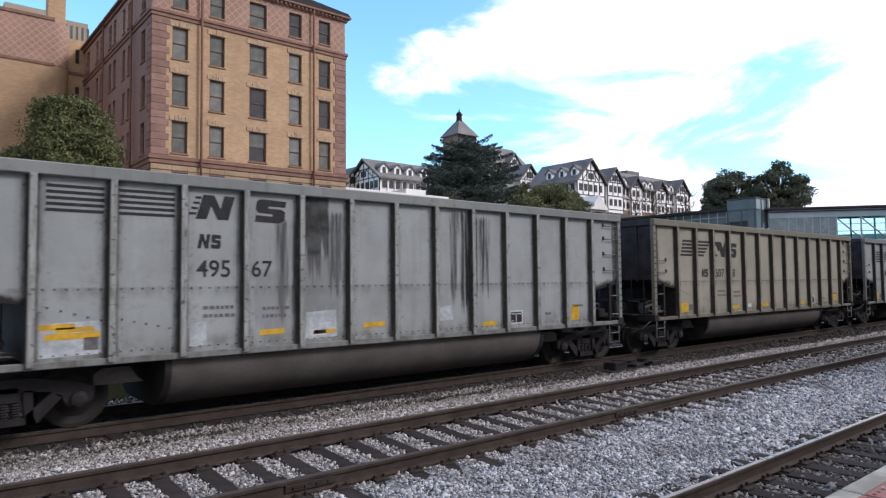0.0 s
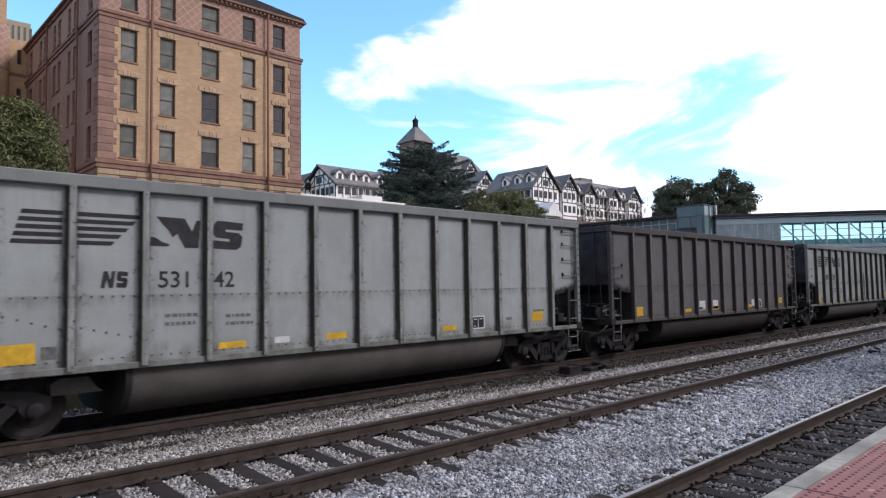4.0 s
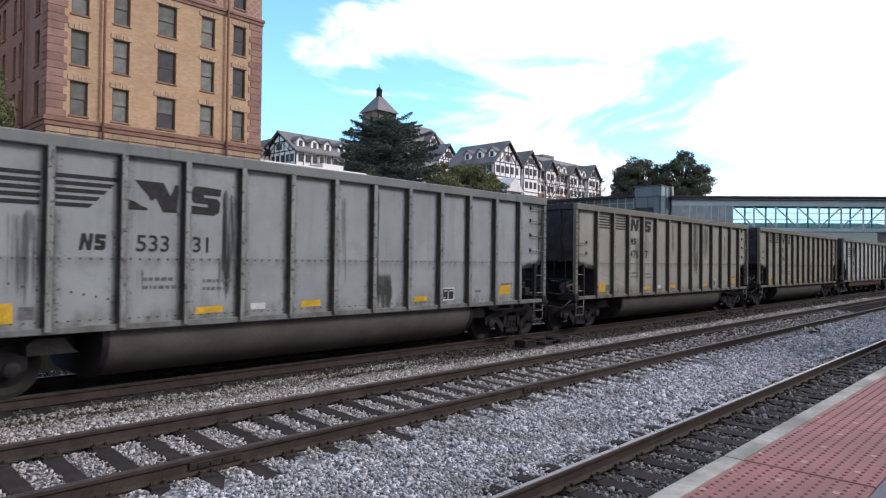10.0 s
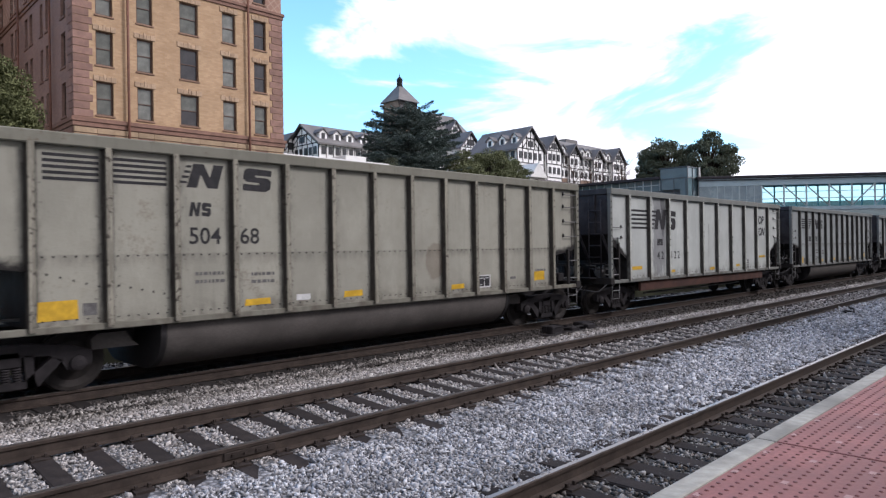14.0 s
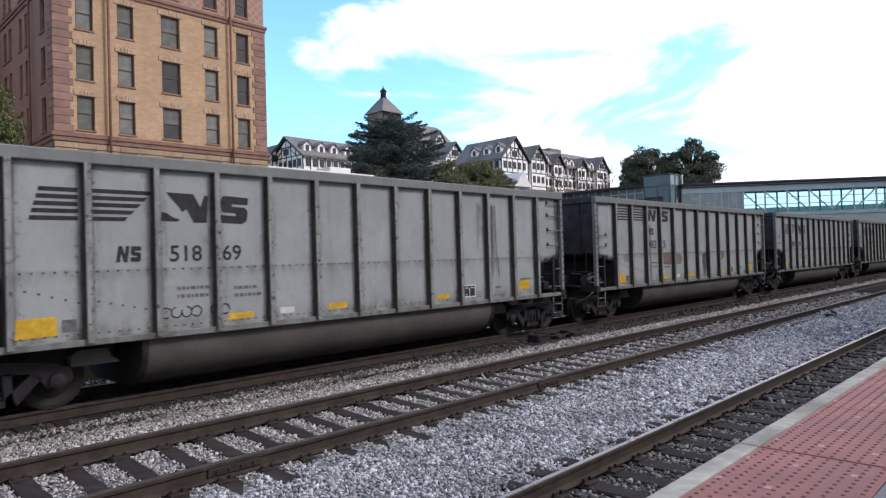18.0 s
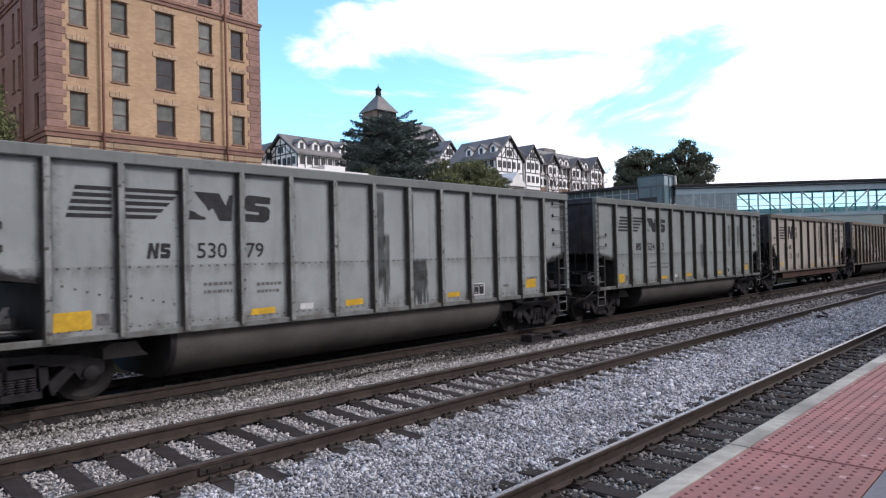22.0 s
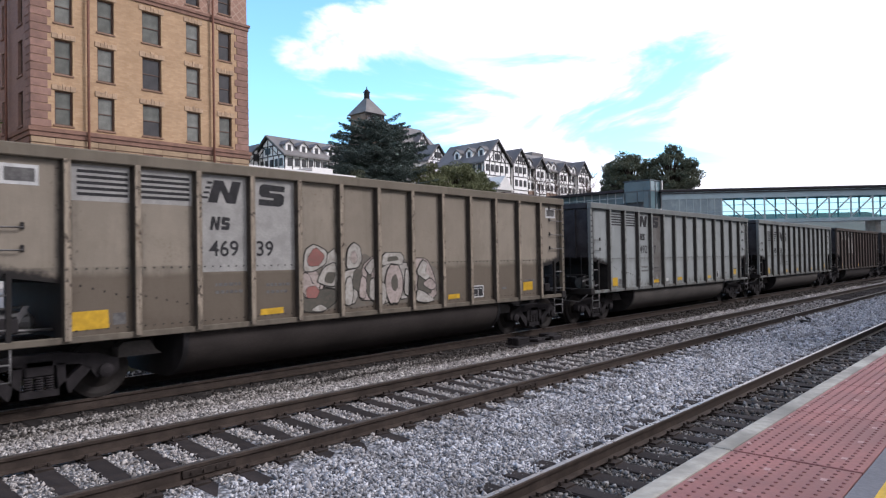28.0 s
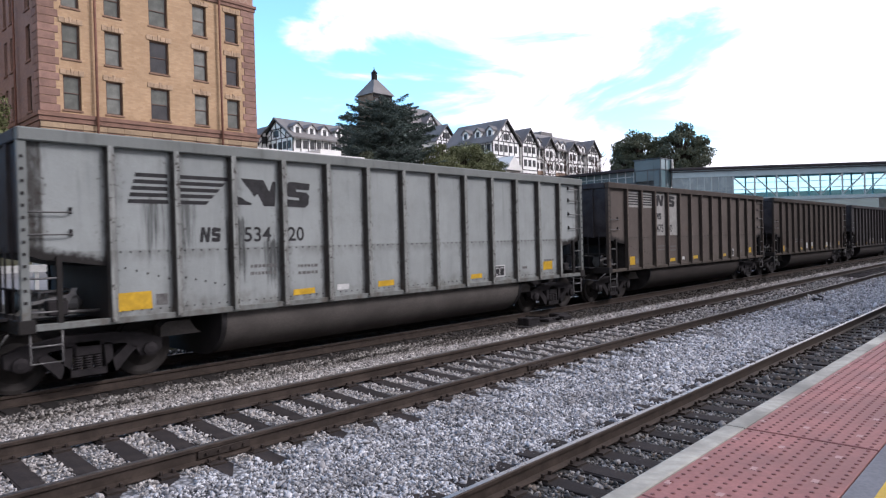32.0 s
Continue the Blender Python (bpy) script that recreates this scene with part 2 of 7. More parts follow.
def wagon_paint(name, col, grime=0.5, rust=0.2, stains_and_shade=(), seed=0.0, split=0.0, ribs=(1.2, 1.01), ends=None, on_rib=False):
    """Weathered wagon paint: dust, rain streaks, rust, soot at the slope sheets, painted rib shade and ragged dark runs
    at given places.
    """
    n = Nodes(name)
    obj = n.add("ShaderNodeTexCoord").outputs["Object"]
    sep = n.add("ShaderNodeSeparateXYZ")
    n.to(obj, sep.inputs[0])
    x, z = sep.outputs["X"], sep.outputs["Z"]
    shift = n.add("ShaderNodeMapping")
    shift.inputs["Location"].default_value = (seed * 7.3, seed * 3.1, seed * 5.7)
    n.to(obj, shift.inputs["Vector"])
    v = shift.outputs[0]

    def scaled(s):
        m = n.add("ShaderNodeMapping")
        m.inputs["Scale"].default_value = s
        n.to(v, m.inputs["Vector"])
        return m.outputs[0]

    big, fine = n.noise(v, 0.9, 5), n.noise(v, 22, 4)
    run = n.noise(scaled((5.5, 5.5, 0.35)), 1.0, 6, 0.65)
    blot = n.noise(v, 3.1, 5)
    thin = n.noise(scaled((17, 17, 0.7)), 1.0, 5, 0.65)
    drip = n.noise(scaled((13, 13, 0.4)), 1.0, 5, 0.7)
    dark = tuple(c * 0.4 for c in col)
    c = n.mix(n.ramp(big, 0.3, 0.7), tuple(q * 0.88 for q in col), tuple(min(1, q * 1.08) for q in col))
    one = n.add("ShaderNodeObjectInfo").outputs["Random"]
    c = n.mix(n.ramp(one, 0.0, 1.0, 0.0, 0.25 * grime), c, tuple(q * 0.62 for q in col))
    c = n.mix(n.ramp(run, 0.56, 0.78, 0, grime * 0.6), c, dark)
    c = n.mix(n.ramp(thin, 0.60, 0.82, 0, grime * 0.45), c, (0.05, 0.045, 0.04))
    c = n.mix(n.ramp(blot, 0.48, 0.72, 0, grime * 0.35), c, tuple(q * k for q, k in zip(col, (0.62, 0.60, 0.55))))
    c = n.mix(n.ramp(n.math("ADD", n.math("MULTIPLY", fine, 0.55), n.math("ADD", n.math("MULTIPLY", blot, 0.45), n.math("MULTIPLY", big, 0.6))), 0.90, 1.02, 0, rust), c, (0.10, 0.062, 0.042))
    # dirt along the seam and lower edge; beside the ribs, grime with shade painted in
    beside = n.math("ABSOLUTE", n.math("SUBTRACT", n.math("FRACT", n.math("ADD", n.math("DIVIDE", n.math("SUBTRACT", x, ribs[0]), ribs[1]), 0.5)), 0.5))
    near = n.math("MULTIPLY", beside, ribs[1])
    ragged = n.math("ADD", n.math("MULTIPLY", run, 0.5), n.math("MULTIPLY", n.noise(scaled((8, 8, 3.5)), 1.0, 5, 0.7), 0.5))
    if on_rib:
        # ragged soot and painted-in shade darken the rib's flanks and leave its face pale
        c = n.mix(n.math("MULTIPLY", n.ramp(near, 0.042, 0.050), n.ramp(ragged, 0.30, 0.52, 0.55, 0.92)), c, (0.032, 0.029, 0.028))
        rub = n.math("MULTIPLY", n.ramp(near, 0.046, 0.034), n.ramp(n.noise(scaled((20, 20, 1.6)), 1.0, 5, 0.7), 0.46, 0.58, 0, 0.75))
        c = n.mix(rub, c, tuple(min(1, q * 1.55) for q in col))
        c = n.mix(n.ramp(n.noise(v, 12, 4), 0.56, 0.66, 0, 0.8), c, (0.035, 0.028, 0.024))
    else:
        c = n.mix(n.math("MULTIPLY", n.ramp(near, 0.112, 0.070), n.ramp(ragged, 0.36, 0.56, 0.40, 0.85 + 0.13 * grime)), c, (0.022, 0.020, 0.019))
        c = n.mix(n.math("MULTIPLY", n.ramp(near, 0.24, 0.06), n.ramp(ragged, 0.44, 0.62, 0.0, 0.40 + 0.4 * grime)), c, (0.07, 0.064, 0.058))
        chips = n.math("MULTIPLY", n.ramp(n.noise(v, 15, 3), 0.60, 0.68), n.ramp(near, 0.30, 0.06))
        c = n.mix(n.math("MULTIPLY", chips, 0.75), c, (0.035, 0.028, 0.024))
        c = n.mix(n.ramp(n.noise(scaled((2.6, 2.6, 0.9)), 1.0, 5, 0.7), 0.52, 0.74, 0, 0.35), c, tuple(min(1, q * 1.28) for q in col))
        c = n.mix(n.ramp(n.noise(scaled((3.4, 3.4, 0.22)), 1.0, 5, 0.7), 0.53, 0.70, 0, 0.55 * grime), c, tuple(q * 0.55 for q in col))
    seam = n.math("MULTIPLY", n.ramp(z, 2.085, 2.055), n.ramp(z, 1.82, 2.04))
    if ribs[1] < 1.2:
        c = n.mix(n.math("MULTIPLY", seam, n.ramp(ragged, 0.38, 0.62, 0.05, 0.42)), c, (0.07, 0.062, 0.055))
    low = n.math("MULTIPLY", n.ramp(z, 1.42, 1.03), n.ramp(n.math("ADD", blot, n.math("MULTIPLY", run, 0.5)), 0.60, 0.98, 0.12, 0.75))
    c = n.mix(low, c, (0.085, 0.073, 0.060))
    if split:
        c = n.mix(n.math("MULTIPLY", n.ramp(n.math("ADD", z, n.math("MULTIPLY", big, 0.25)), split + 0.2, split + 0.06), 0.75), c, (0.10, 0.08, 0.06))
    for x0, w, z0, z1, amount, tone, *solid in stains_and_shade:
        d = n.math("ABSOLUTE", n.math("SUBTRACT", x, x0))
        if solid:
            # an even wash with ragged flanks that breaks into runs at its foot
            side = n.math("ADD", d, n.math("MULTIPLY", n.math("SUBTRACT", n.noise(scaled((6, 6, 2.2)), 1.0, 5, 0.7), 0.5), 0.9 * w))
            foot = n.math("ADD", z, n.math("MULTIPLY", n.math("SUBTRACT", drip, 0.5), 2.6))
            m = n.math("MULTIPLY", n.ramp(side, w * 1.02, w * 0.80), n.math("MULTIPLY", n.ramp(foot, z0 - 0.02, z0 + 0.22), n.ramp(z, z1 + 0.06, z1 - 0.06)))
            c = n.mix(n.math("MULTIPLY", m, n.ramp(blot, 0.3, 0.7, amount, amount * 0.75)), c, tone)
            continue
        m = n.math("MULTIPLY", n.ramp(d, w * 1.15, w * 0.1), n.math("MULTIPLY", n.ramp(z, z0 - 0.1, z0 + 0.7), n.ramp(z, z1 + 0.1, z1 - 0.1)))
        if tone[0] > 1.4 * tone[2]:
            if z1 - z0 < 1.0:
                u, q = n.math("DIVIDE", d, w), n.math("DIVIDE", n.math("SUBTRACT", z, (z0 + z1) / 2), (z1 - z0) / 2)
                r = n.math("ADD", n.math("POWER", n.math("ABSOLUTE", u), 2.5), n.math("POWER", n.math("ABSOLUTE", q), 2.0))
                r = n.math("ADD", r, n.math("MULTIPLY", n.math("SUBTRACT", n.noise(v, 7, 3), 0.5), 1.2))
                c = n.mix(n.ramp(r, 1.15, 0.75, 0, amount), c, tone)
                continue
            m = n.math("MULTIPLY", n.ramp(d, w, w * 0.75), n.math("MULTIPLY", n.ramp(z, z0 - 0.06, z0 + 0.1), n.ramp(z, z1 + 0.06, z1 - 0.1)))
            m = n.ramp(n.math("ADD", m, n.math("MULTIPLY", n.math("SUBTRACT", big, 0.5), 0.8)), 0.3, 0.7)
            c = n.mix(n.math("MULTIPLY", m, amount), c, tone)
            continue
        hard = n.math("ADD", n.math("MULTIPLY", m, 0.55), n.math("MULTIPLY", n.math("SUBTRACT", drip, 0.5), 2.4))
        m = n.math("MULTIPLY", n.math("MULTIPLY", n.ramp(hard, 0.24, 0.62), n.ramp(m, 0.02, 0.3)), n.ramp(thin, 0.3, 0.6, 0.45, 1.0))
        c = n.mix(n.math("MULTIPLY", m, amount), c, tone)
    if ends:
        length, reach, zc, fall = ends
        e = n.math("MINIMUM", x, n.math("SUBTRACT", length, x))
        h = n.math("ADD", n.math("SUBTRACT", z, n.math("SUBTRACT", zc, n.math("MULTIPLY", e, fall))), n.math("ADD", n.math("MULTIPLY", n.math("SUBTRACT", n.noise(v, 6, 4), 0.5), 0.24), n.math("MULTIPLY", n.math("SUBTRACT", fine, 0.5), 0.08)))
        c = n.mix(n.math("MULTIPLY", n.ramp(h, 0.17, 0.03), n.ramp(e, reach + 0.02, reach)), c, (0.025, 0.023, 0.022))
    n.b.inputs["Specular IOR Level"].default_value = 0.12
    return n.finish(c, n.ramp(fine, 0.3, 0.7, 0.65, 0.95), 0.0, n.math("ADD", fine, n.math("MULTIPLY", big, 3)), 0.006, 0.5)


def crushed(name, lo, hi, tint, patch=0.45):
    """Broken stone: every chip its own grey between two tones, a few of them tinted."""
    n = Nodes(name)
    v = n.coords()
    r = n.add("ShaderNodeNewGeometry").outputs["Random Per Island"]
    c = n.mix(n.ramp(r, 0.0, 1.0), lo, hi)
    r2 = n.math("FRACT", n.math("MULTIPLY", r, 37.7))
    c = n.mix(n.ramp(r2, 0.6, 1.0, 0, 0.6), c, tint)
    r3 = n.math("FRACT", n.math("MULTIPLY", r, 91.3))
    c = n.mix(n.ramp(r3, 0.86, 1.0, 0, 0.9), c, tuple(q * 0.3 for q in lo))
    f = n.noise(v, 60, 3)
    c = n.mix(n.ramp(f, 0.4, 0.7, 0, 0.35), c, tuple(q * 0.6 for q in lo))
    c = n.mix(n.ramp(n.noise(v, 1.1, 5), 0.5, 0.72, 0, patch), c, tuple(q * 0.35 for q in tint))
    n.b.inputs["Specular IOR Level"].default_value = 0.2
    return n.finish(c, 0.9, 0.0, f, 0.003, 0.5)


def brickwork(name, c1, c2, mortar, pair=(0, 2), scale=1.0, lattice=0.0):
    """Brick laid in courses 75 mm high, on a wall along the two given axes."""
    n = Nodes(name)
    obj = n.add("ShaderNodeTexCoord").outputs["Object"]
    sep, com = n.add("ShaderNodeSeparateXYZ"), n.add("ShaderNodeCombineXYZ")
    n.to(obj, sep.inputs[0])
    n.to(sep.outputs[pair[0]], com.inputs[0])
    n.to(sep.outputs[pair[1]], com.inputs[1])
    b = n.add("ShaderNodeTexBrick", Scale=1.0)
    b.inputs["Color1"].default_value, b.inputs["Color2"].default_value, b.inputs["Mortar"].default_value = (*c1, 1), (*c2, 1), (*mortar, 1)
    b.inputs["Mortar Size"].default_value = 0.008 * scale
    b.inputs["Brick Width"].default_value, b.inputs["Row Height"].default_value = 0.42 * scale, 0.15 * scale
    b.inputs["Bias"].default_value = -0.1
    n.to(com.outputs[0], b.inputs["Vector"])
    big = n.noise(obj, 0.35, 5)
    mid = n.noise(obj, 2.2, 4)
    c = n.mix(n.ramp(big, 0.3, 0.7, 0, 0.4), b.outputs["Color"], tuple(q * 0.6 for q in c1))
    c = n.mix(n.ramp(mid, 0.45, 0.75, 0, 0.3), c, c2)
    if lattice:
        u, w = sep.outputs[pair[0]], sep.outputs[pair[1]]
        hit = None
        for sign in (1, -1):
            s = n.math("ADD", n.math("MULTIPLY", u, 1.0), n.math("MULTIPLY", w, 1.0 * sign))
            f = n.math("ABSOLUTE", n.math("SUBTRACT", n.math("FRACT", n.math("DIVIDE", s, lattice)), 0.5))
            f = n.ramp(f, 0.08, 0.05)
            hit = f if hit is None else n.math("MAXIMUM", hit, f)
        c = n.mix(n.math("MULTIPLY", hit, 0.65), c, (0.46, 0.345, 0.27))
    return n.finish(c, 0.85, 0.0, b.outputs["Fac"], -0.01, 0.4)


STEEL_RAIL = plain("rail_steel", (0.0547, 0.0418, 0.0342), 0.65, 0.3, 6, 0.2, 0.002)
RAIL_TOP = plain("polished_rail_head", (0.38, 0.365, 0.353), 0.34, 0.15, 9, 1.0, 0.0005)
RAIL_TOP_DULL = plain("dull_rail_head", (0.114, 0.0988, 0.0874), 0.45, 0.25, 9, 0.6, 0.0005)
TIE = plain("weathered_tie_wood", (0.0319, 0.0258, 0.0236), 0.9, 0.4, 5, 0, 0.006, 30, pieces=0.5)
TIE_DARK = plain("oily_tie_wood", (0.034, 0.030, 0.028), 0.85, 0.35, 5, 0, 0.006, 30, pieces=0.5)
PLATE = plain("rusty_plate", (0.0471, 0.0372, 0.0319), 0.75, 0.3, 15, 0.3, 0.002)
STONE = crushed("granite_ballast", (0.215, 0.216, 0.227), (0.655, 0.657, 0.675), (0.41, 0.395, 0.388), 0.6)
STONE_WARM = crushed("dusty_granite_ballast", (0.2, 0.19, 0.182), (0.60, 0.57, 0.545), (0.395, 0.35, 0.312))
STONE_DUSTED = crushed("coal_dusted_granite", (0.11, 0.104, 0.098), (0.45, 0.425, 0.395), (0.23, 0.20, 0.17), 0.6)
STONE_DIRTY = crushed("dirty_ballast", (0.032, 0.029, 0.027), (0.12, 0.107, 0.098), (0.08, 0.067, 0.054))
STONE_OLD = crushed("sooty_ballast", (0.0418, 0.0403, 0.0388), (0.304, 0.296, 0.285), (0.152, 0.11, 0.076))
COPING = plain("stained_coping_concrete", (0.345, 0.328, 0.28), 0.85, 0.45, 2.2, 0, 0.006, 14, pieces=0.3)
CONCRETE = plain("weathered_concrete", (0.334, 0.319, 0.289), 0.85, 0.18, 1.5, 0, 0.004, 30)
PLATFORM_CONC = plain("grey_platform_concrete", (0.144, 0.144, 0.152), 0.8, 0.15, 2, 0, 0.003, 50)
TACTILE = plain("red_tactile_paving", (0.285, 0.127, 0.113), 0.7, 0.25, 2.0, 0, 0.002, 45, pieces=0.15)
# domes are a darker red than their tiles
DOME = plain("worn_dark_domes", (0.16, 0.062, 0.055), 0.6, 0.25, 20)
YELLOW_LINE = plain("yellow_line_paint", (0.494, 0.319, 0.0304), 0.6, 0.15, 6)
ASPHALT = plain("pale_worn_asphalt", (0.21, 0.207, 0.205), 0.85, 0.2, 0.6, 0, 0.004, 60)
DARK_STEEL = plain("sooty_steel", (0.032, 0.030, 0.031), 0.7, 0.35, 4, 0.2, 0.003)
TRUCK_STEEL = plain("rusty_cast_steel", (0.027, 0.024, 0.025), 0.75, 0.35, 5, 0.2, 0.004)
WHEEL_STEEL = plain("dusty_wheel_steel", (0.0289, 0.0251, 0.0228), 0.6, 0.3, 5, 0.3, 0.002)
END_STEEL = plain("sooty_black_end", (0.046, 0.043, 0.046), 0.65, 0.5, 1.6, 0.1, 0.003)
TUB_STEEL = plain("dusty_tub_sheet", (0.086, 0.077, 0.07), 0.75, 0.25, 1.2, 0, 0.003, 25)
TUB_DARK = plain("sooty_brown_tub_sheet", (0.037, 0.031, 0.028), 0.8, 0.3, 1.2, 0, 0.003, 25)
LOGO_BLACK = plain("faded_black_paint", (0.0266, 0.0258, 0.0274), 0.65, 0.4, 7)
FADED = plain("faded_whitish_paint", (0.40, 0.43, 0.44), 0.7, 0.2, 4, 0, 0.001, 12, dirt=0.5)
YELLOW = plain("reflective_yellow", (0.532, 0.319, 0.0114), 0.5, 0.2, 5, 0, 0.001, 9, dirt=0.4)
WHITE_PAINT = plain("white_marking_paint", (0.532, 0.532, 0.517), 0.6, 0.15, 6)
GREY_MARK = plain("faint_marking_paint", (0.122, 0.118, 0.114), 0.7, 0.3, 12)
GALV = plain("galvanised_bar", (0.152, 0.148, 0.144), 0.5, 0.2, 9, 0.3)


def ballast_sheet(name, tones, size):
    """Crushed stone seen from afar: cells in several greys."""
    n = Nodes(name)
    v = n.coords()
    vo = n.add("ShaderNodeTexVoronoi", Scale=size)
    n.to(v, vo.inputs["Vector"])
    sep = n.add("ShaderNodeSeparateColor")
    n.to(vo.outputs["Color"], sep.inputs[0])
    c = n.mix(n.ramp(sep.outputs[0], 0.1, 0.9), tones[0], tones[1])
    c = n.mix(n.ramp(vo.outputs["Distance"], 0.35, 0.75, 0, 0.85), c, tuple(q * 0.25 for q in tones[0]))
    c = n.mix(n.ramp(n.noise(v, 0.8, 4), 0.45, 0.75, 0, 0.4), c, tones[2])
    return n.finish(c, 0.9, 0.0, vo.outputs["Distance"], -0.03, 0.9)


BED_LIGHT = ballast_sheet("pale_ballast_bed", ((0.152, 0.152, 0.156), (0.395, 0.388, 0.391), (0.198, 0.186, 0.179)), 17)
BED_DIRTY = ballast_sheet("brown_ballast_bed", ((0.0228, 0.0198, 0.0175), (0.0684, 0.0608, 0.0532), (0.0228, 0.0198, 0.0167)), 17)
BED_OLD = ballast_sheet("sooty_ballast_bed", ((0.038, 0.038, 0.038), (0.106, 0.106, 0.106), (0.038, 0.0342, 0.0304)), 17)
EARTH = plain("dry_grass_and_earth", (0.076, 0.076, 0.0456), 0.95, 0.4, 0.08, 0, 0.02, 3)

# ---- ground: the whole cross-section from the yard to the hotel's hill ----
PROFILE = [(-900, -0.5), (1.0, -0.5), (15.0, -0.42), (15.9, -0.42), (16.3, 0.80), (57, 0.82), (66, 3), (80, 9), (96, 14), (150, 16), (400, 20), (1800, 26)]
XS = [-500, -100, -20, 0, 30, 80, 160, 320, 700, 2200]
gv = [(x, y, z) for x in XS for y, z in PROFILE]
np_ = len(PROFILE)
gf = [(i * np_ + j, (i + 1) * np_ + j, (i + 1) * np_ + j + 1, i * np_ + j + 1) for i in range(len(XS) - 1) for j in range(np_ - 1)]
tagged(link("ground", mesh("ground", gv, gf, EARTH)), "dry earth and grass rising to the hotel's hill", "ground", kind="structure")


def strip(name, prof, x0, x1, material, label):
    n = len(prof)
    v = [(x0, y, z) for y, z in prof] + [(x1, y, z) for y, z in prof]
    me = mesh(name, v, [(j, n + j, n + j + 1, j + 1) for j in range(n - 1)], material)
    return tagged(link(name, me), label, "ballast", kind="structure")


def mid_plane(y):
    """Height of the middle track's canted plane, level with its rail tops."""
    return (y - 6.582) * 0.053


strip("ballast_bed_near", [(0.6, -0.48), (2.0, -0.32), (3.9, -0.315), (4.1, -0.34)], -12, 260, BED_OLD, "sooty old ballast between sleepers beside the platform")
strip("ballast_bed_middle", [(3.95, -0.38), (4.2, -0.33), (4.9, -0.275), (5.95, -0.215), (8.75, -0.115), (9.3, -0.14), (9.95, -0.23), (10.25, -0.27)], -12, 320, BED_LIGHT, "pale crushed granite ballast of the middle track")
strip("ballast_bed_far", [(9.9, -0.25), (10.4, -0.215), (13.7, -0.215), (14.6, -0.36), (15.95, -0.42)], -40, 320, BED_DIRTY, "brown coal-dusted ballast under the train")

# ---- rails and sleepers ----
RAIL_OUT = [(-0.07, -0.172), (0.07, -0.172), (0.07, -0.162), (0.012, -0.142), (0.009, -0.055), (0.034, -0.042), (0.036, -0.008), (0.029, 0), (-0.029, 0), (-0.036, -0.008), (-0.034, -0.042), (-0.009, -0.055), (-0.012, -0.142), (-0.07, -0.162)]


def tie_mesh(name, length, material, seed):
    rng = random.Random(seed)
    me = soft_box(name, (-0.115, -length / 2, -0.16), (0.115, length / 2, 0.0), material, 0.012)
    for v in me.vertices:
        v.co.x += rng.uniform(-0.008, 0.008)
        v.co.z += rng.uniform(-0.006, 0.004)
    return me


def railway(label, centre, z_of, x_ties, x0, x1, rails, wood, shiny, seed, plates):
    rng = random.Random(seed)
    tr = tagged(new("railway_track"), label, "railway track", group="railway tracks")
    for y in rails:
        z = z_of(y)
        r = link("rail", prism("rail", [(y + u, z + w) for u, w in RAIL_OUT], "x", x0, x1, STEEL_RAIL), tr)
        link("rail_head", boxes("rail_head", [((x0, y - 0.027, z - 0.001), (x1, y + 0.027, z + 0.003))], shiny), r, "worn running surface of the rail")
    kinds = [tie_mesh("sleeper", 2.66 + 0.04 * i, wood, seed + i) for i in range(4)]
    plate = boxes("tie_plate", [((-0.09, -0.17, -0.012), (0.09, 0.17, 0.012))] + [((sx - 0.012, sy - 0.018, 0.006), (sx + 0.012, sy + 0.018, 0.05)) for sx in (-0.06, 0.06) for sy in (-0.09, 0.09)], PLATE)
    slope = math.atan(z_of(centre + 1) - z_of(centre))
    for i, x in enumerate(x_ties):
        t = link("sleeper", kinds[i % 4], tr)
        t.matrix_basis = Matrix.Translation((x + rng.uniform(-0.02, 0.02), centre + rng.uniform(-0.04, 0.04), z_of(centre) - 0.178 + rng.uniform(-0.01, 0.004))) @ Euler((slope, 0, rng.uniform(-0.02, 0.02))).to_matrix().to_4x4()
        if i < plates:
            for y in rails:
                p = link("tie_plate", plate, tr)
                p.matrix_basis = Matrix.Translation((x, y, z_of(y) - 0.176)) @ Euler((slope, 0, 0)).to_matrix().to_4x4()
    return tr


MID_TIES = [0.35 + 0.5 * i for i in range(-14, 156)]
FAR_TIES = [0.1 + 0.5 * i for i in range(-6, 150)]
NEAR_TIES = [1.2 + 0.52 * i for i in range(-12, 78)]
mid_track = railway("weathered rusty track on pale ballast between the platform and train", 7.337, mid_plane, MID_TIES, -14, 320, (6.582, 8.091), TIE, RAIL_TOP_DULL, 11, 54)
far_track = railway("dark coal-dusted track that carries the coal train", 12.0, lambda y: -0.02, FAR_TIES, -60, 420, (11.2475, 12.7525), TIE_DARK, RAIL_TOP, 12, 0)
near_track = railway("track beside the platform with one shiny rail showing", 3.07, lambda y: -0.1, NEAR_TIES, -14, 320, (2.313, 3.822), TIE, RAIL_TOP, 13, 42)
for x in (3.2, 8.95):
    jb = link("joint_bar", soft_box("joint_bar", (x, 6.582 - 0.036, -0.13), (x + 0.6, 6.582 - 0.012, -0.05), PLATE, 0.006), mid_track, "bolted joint bar")
    link("bolts", boxes("bolts", [((x + 0.08 + 0.14 * k, 6.528, -0.1), (x + 0.11 + 0.14 * k, 6.548, -0.075)) for k in range(4)], PLATE), jb)


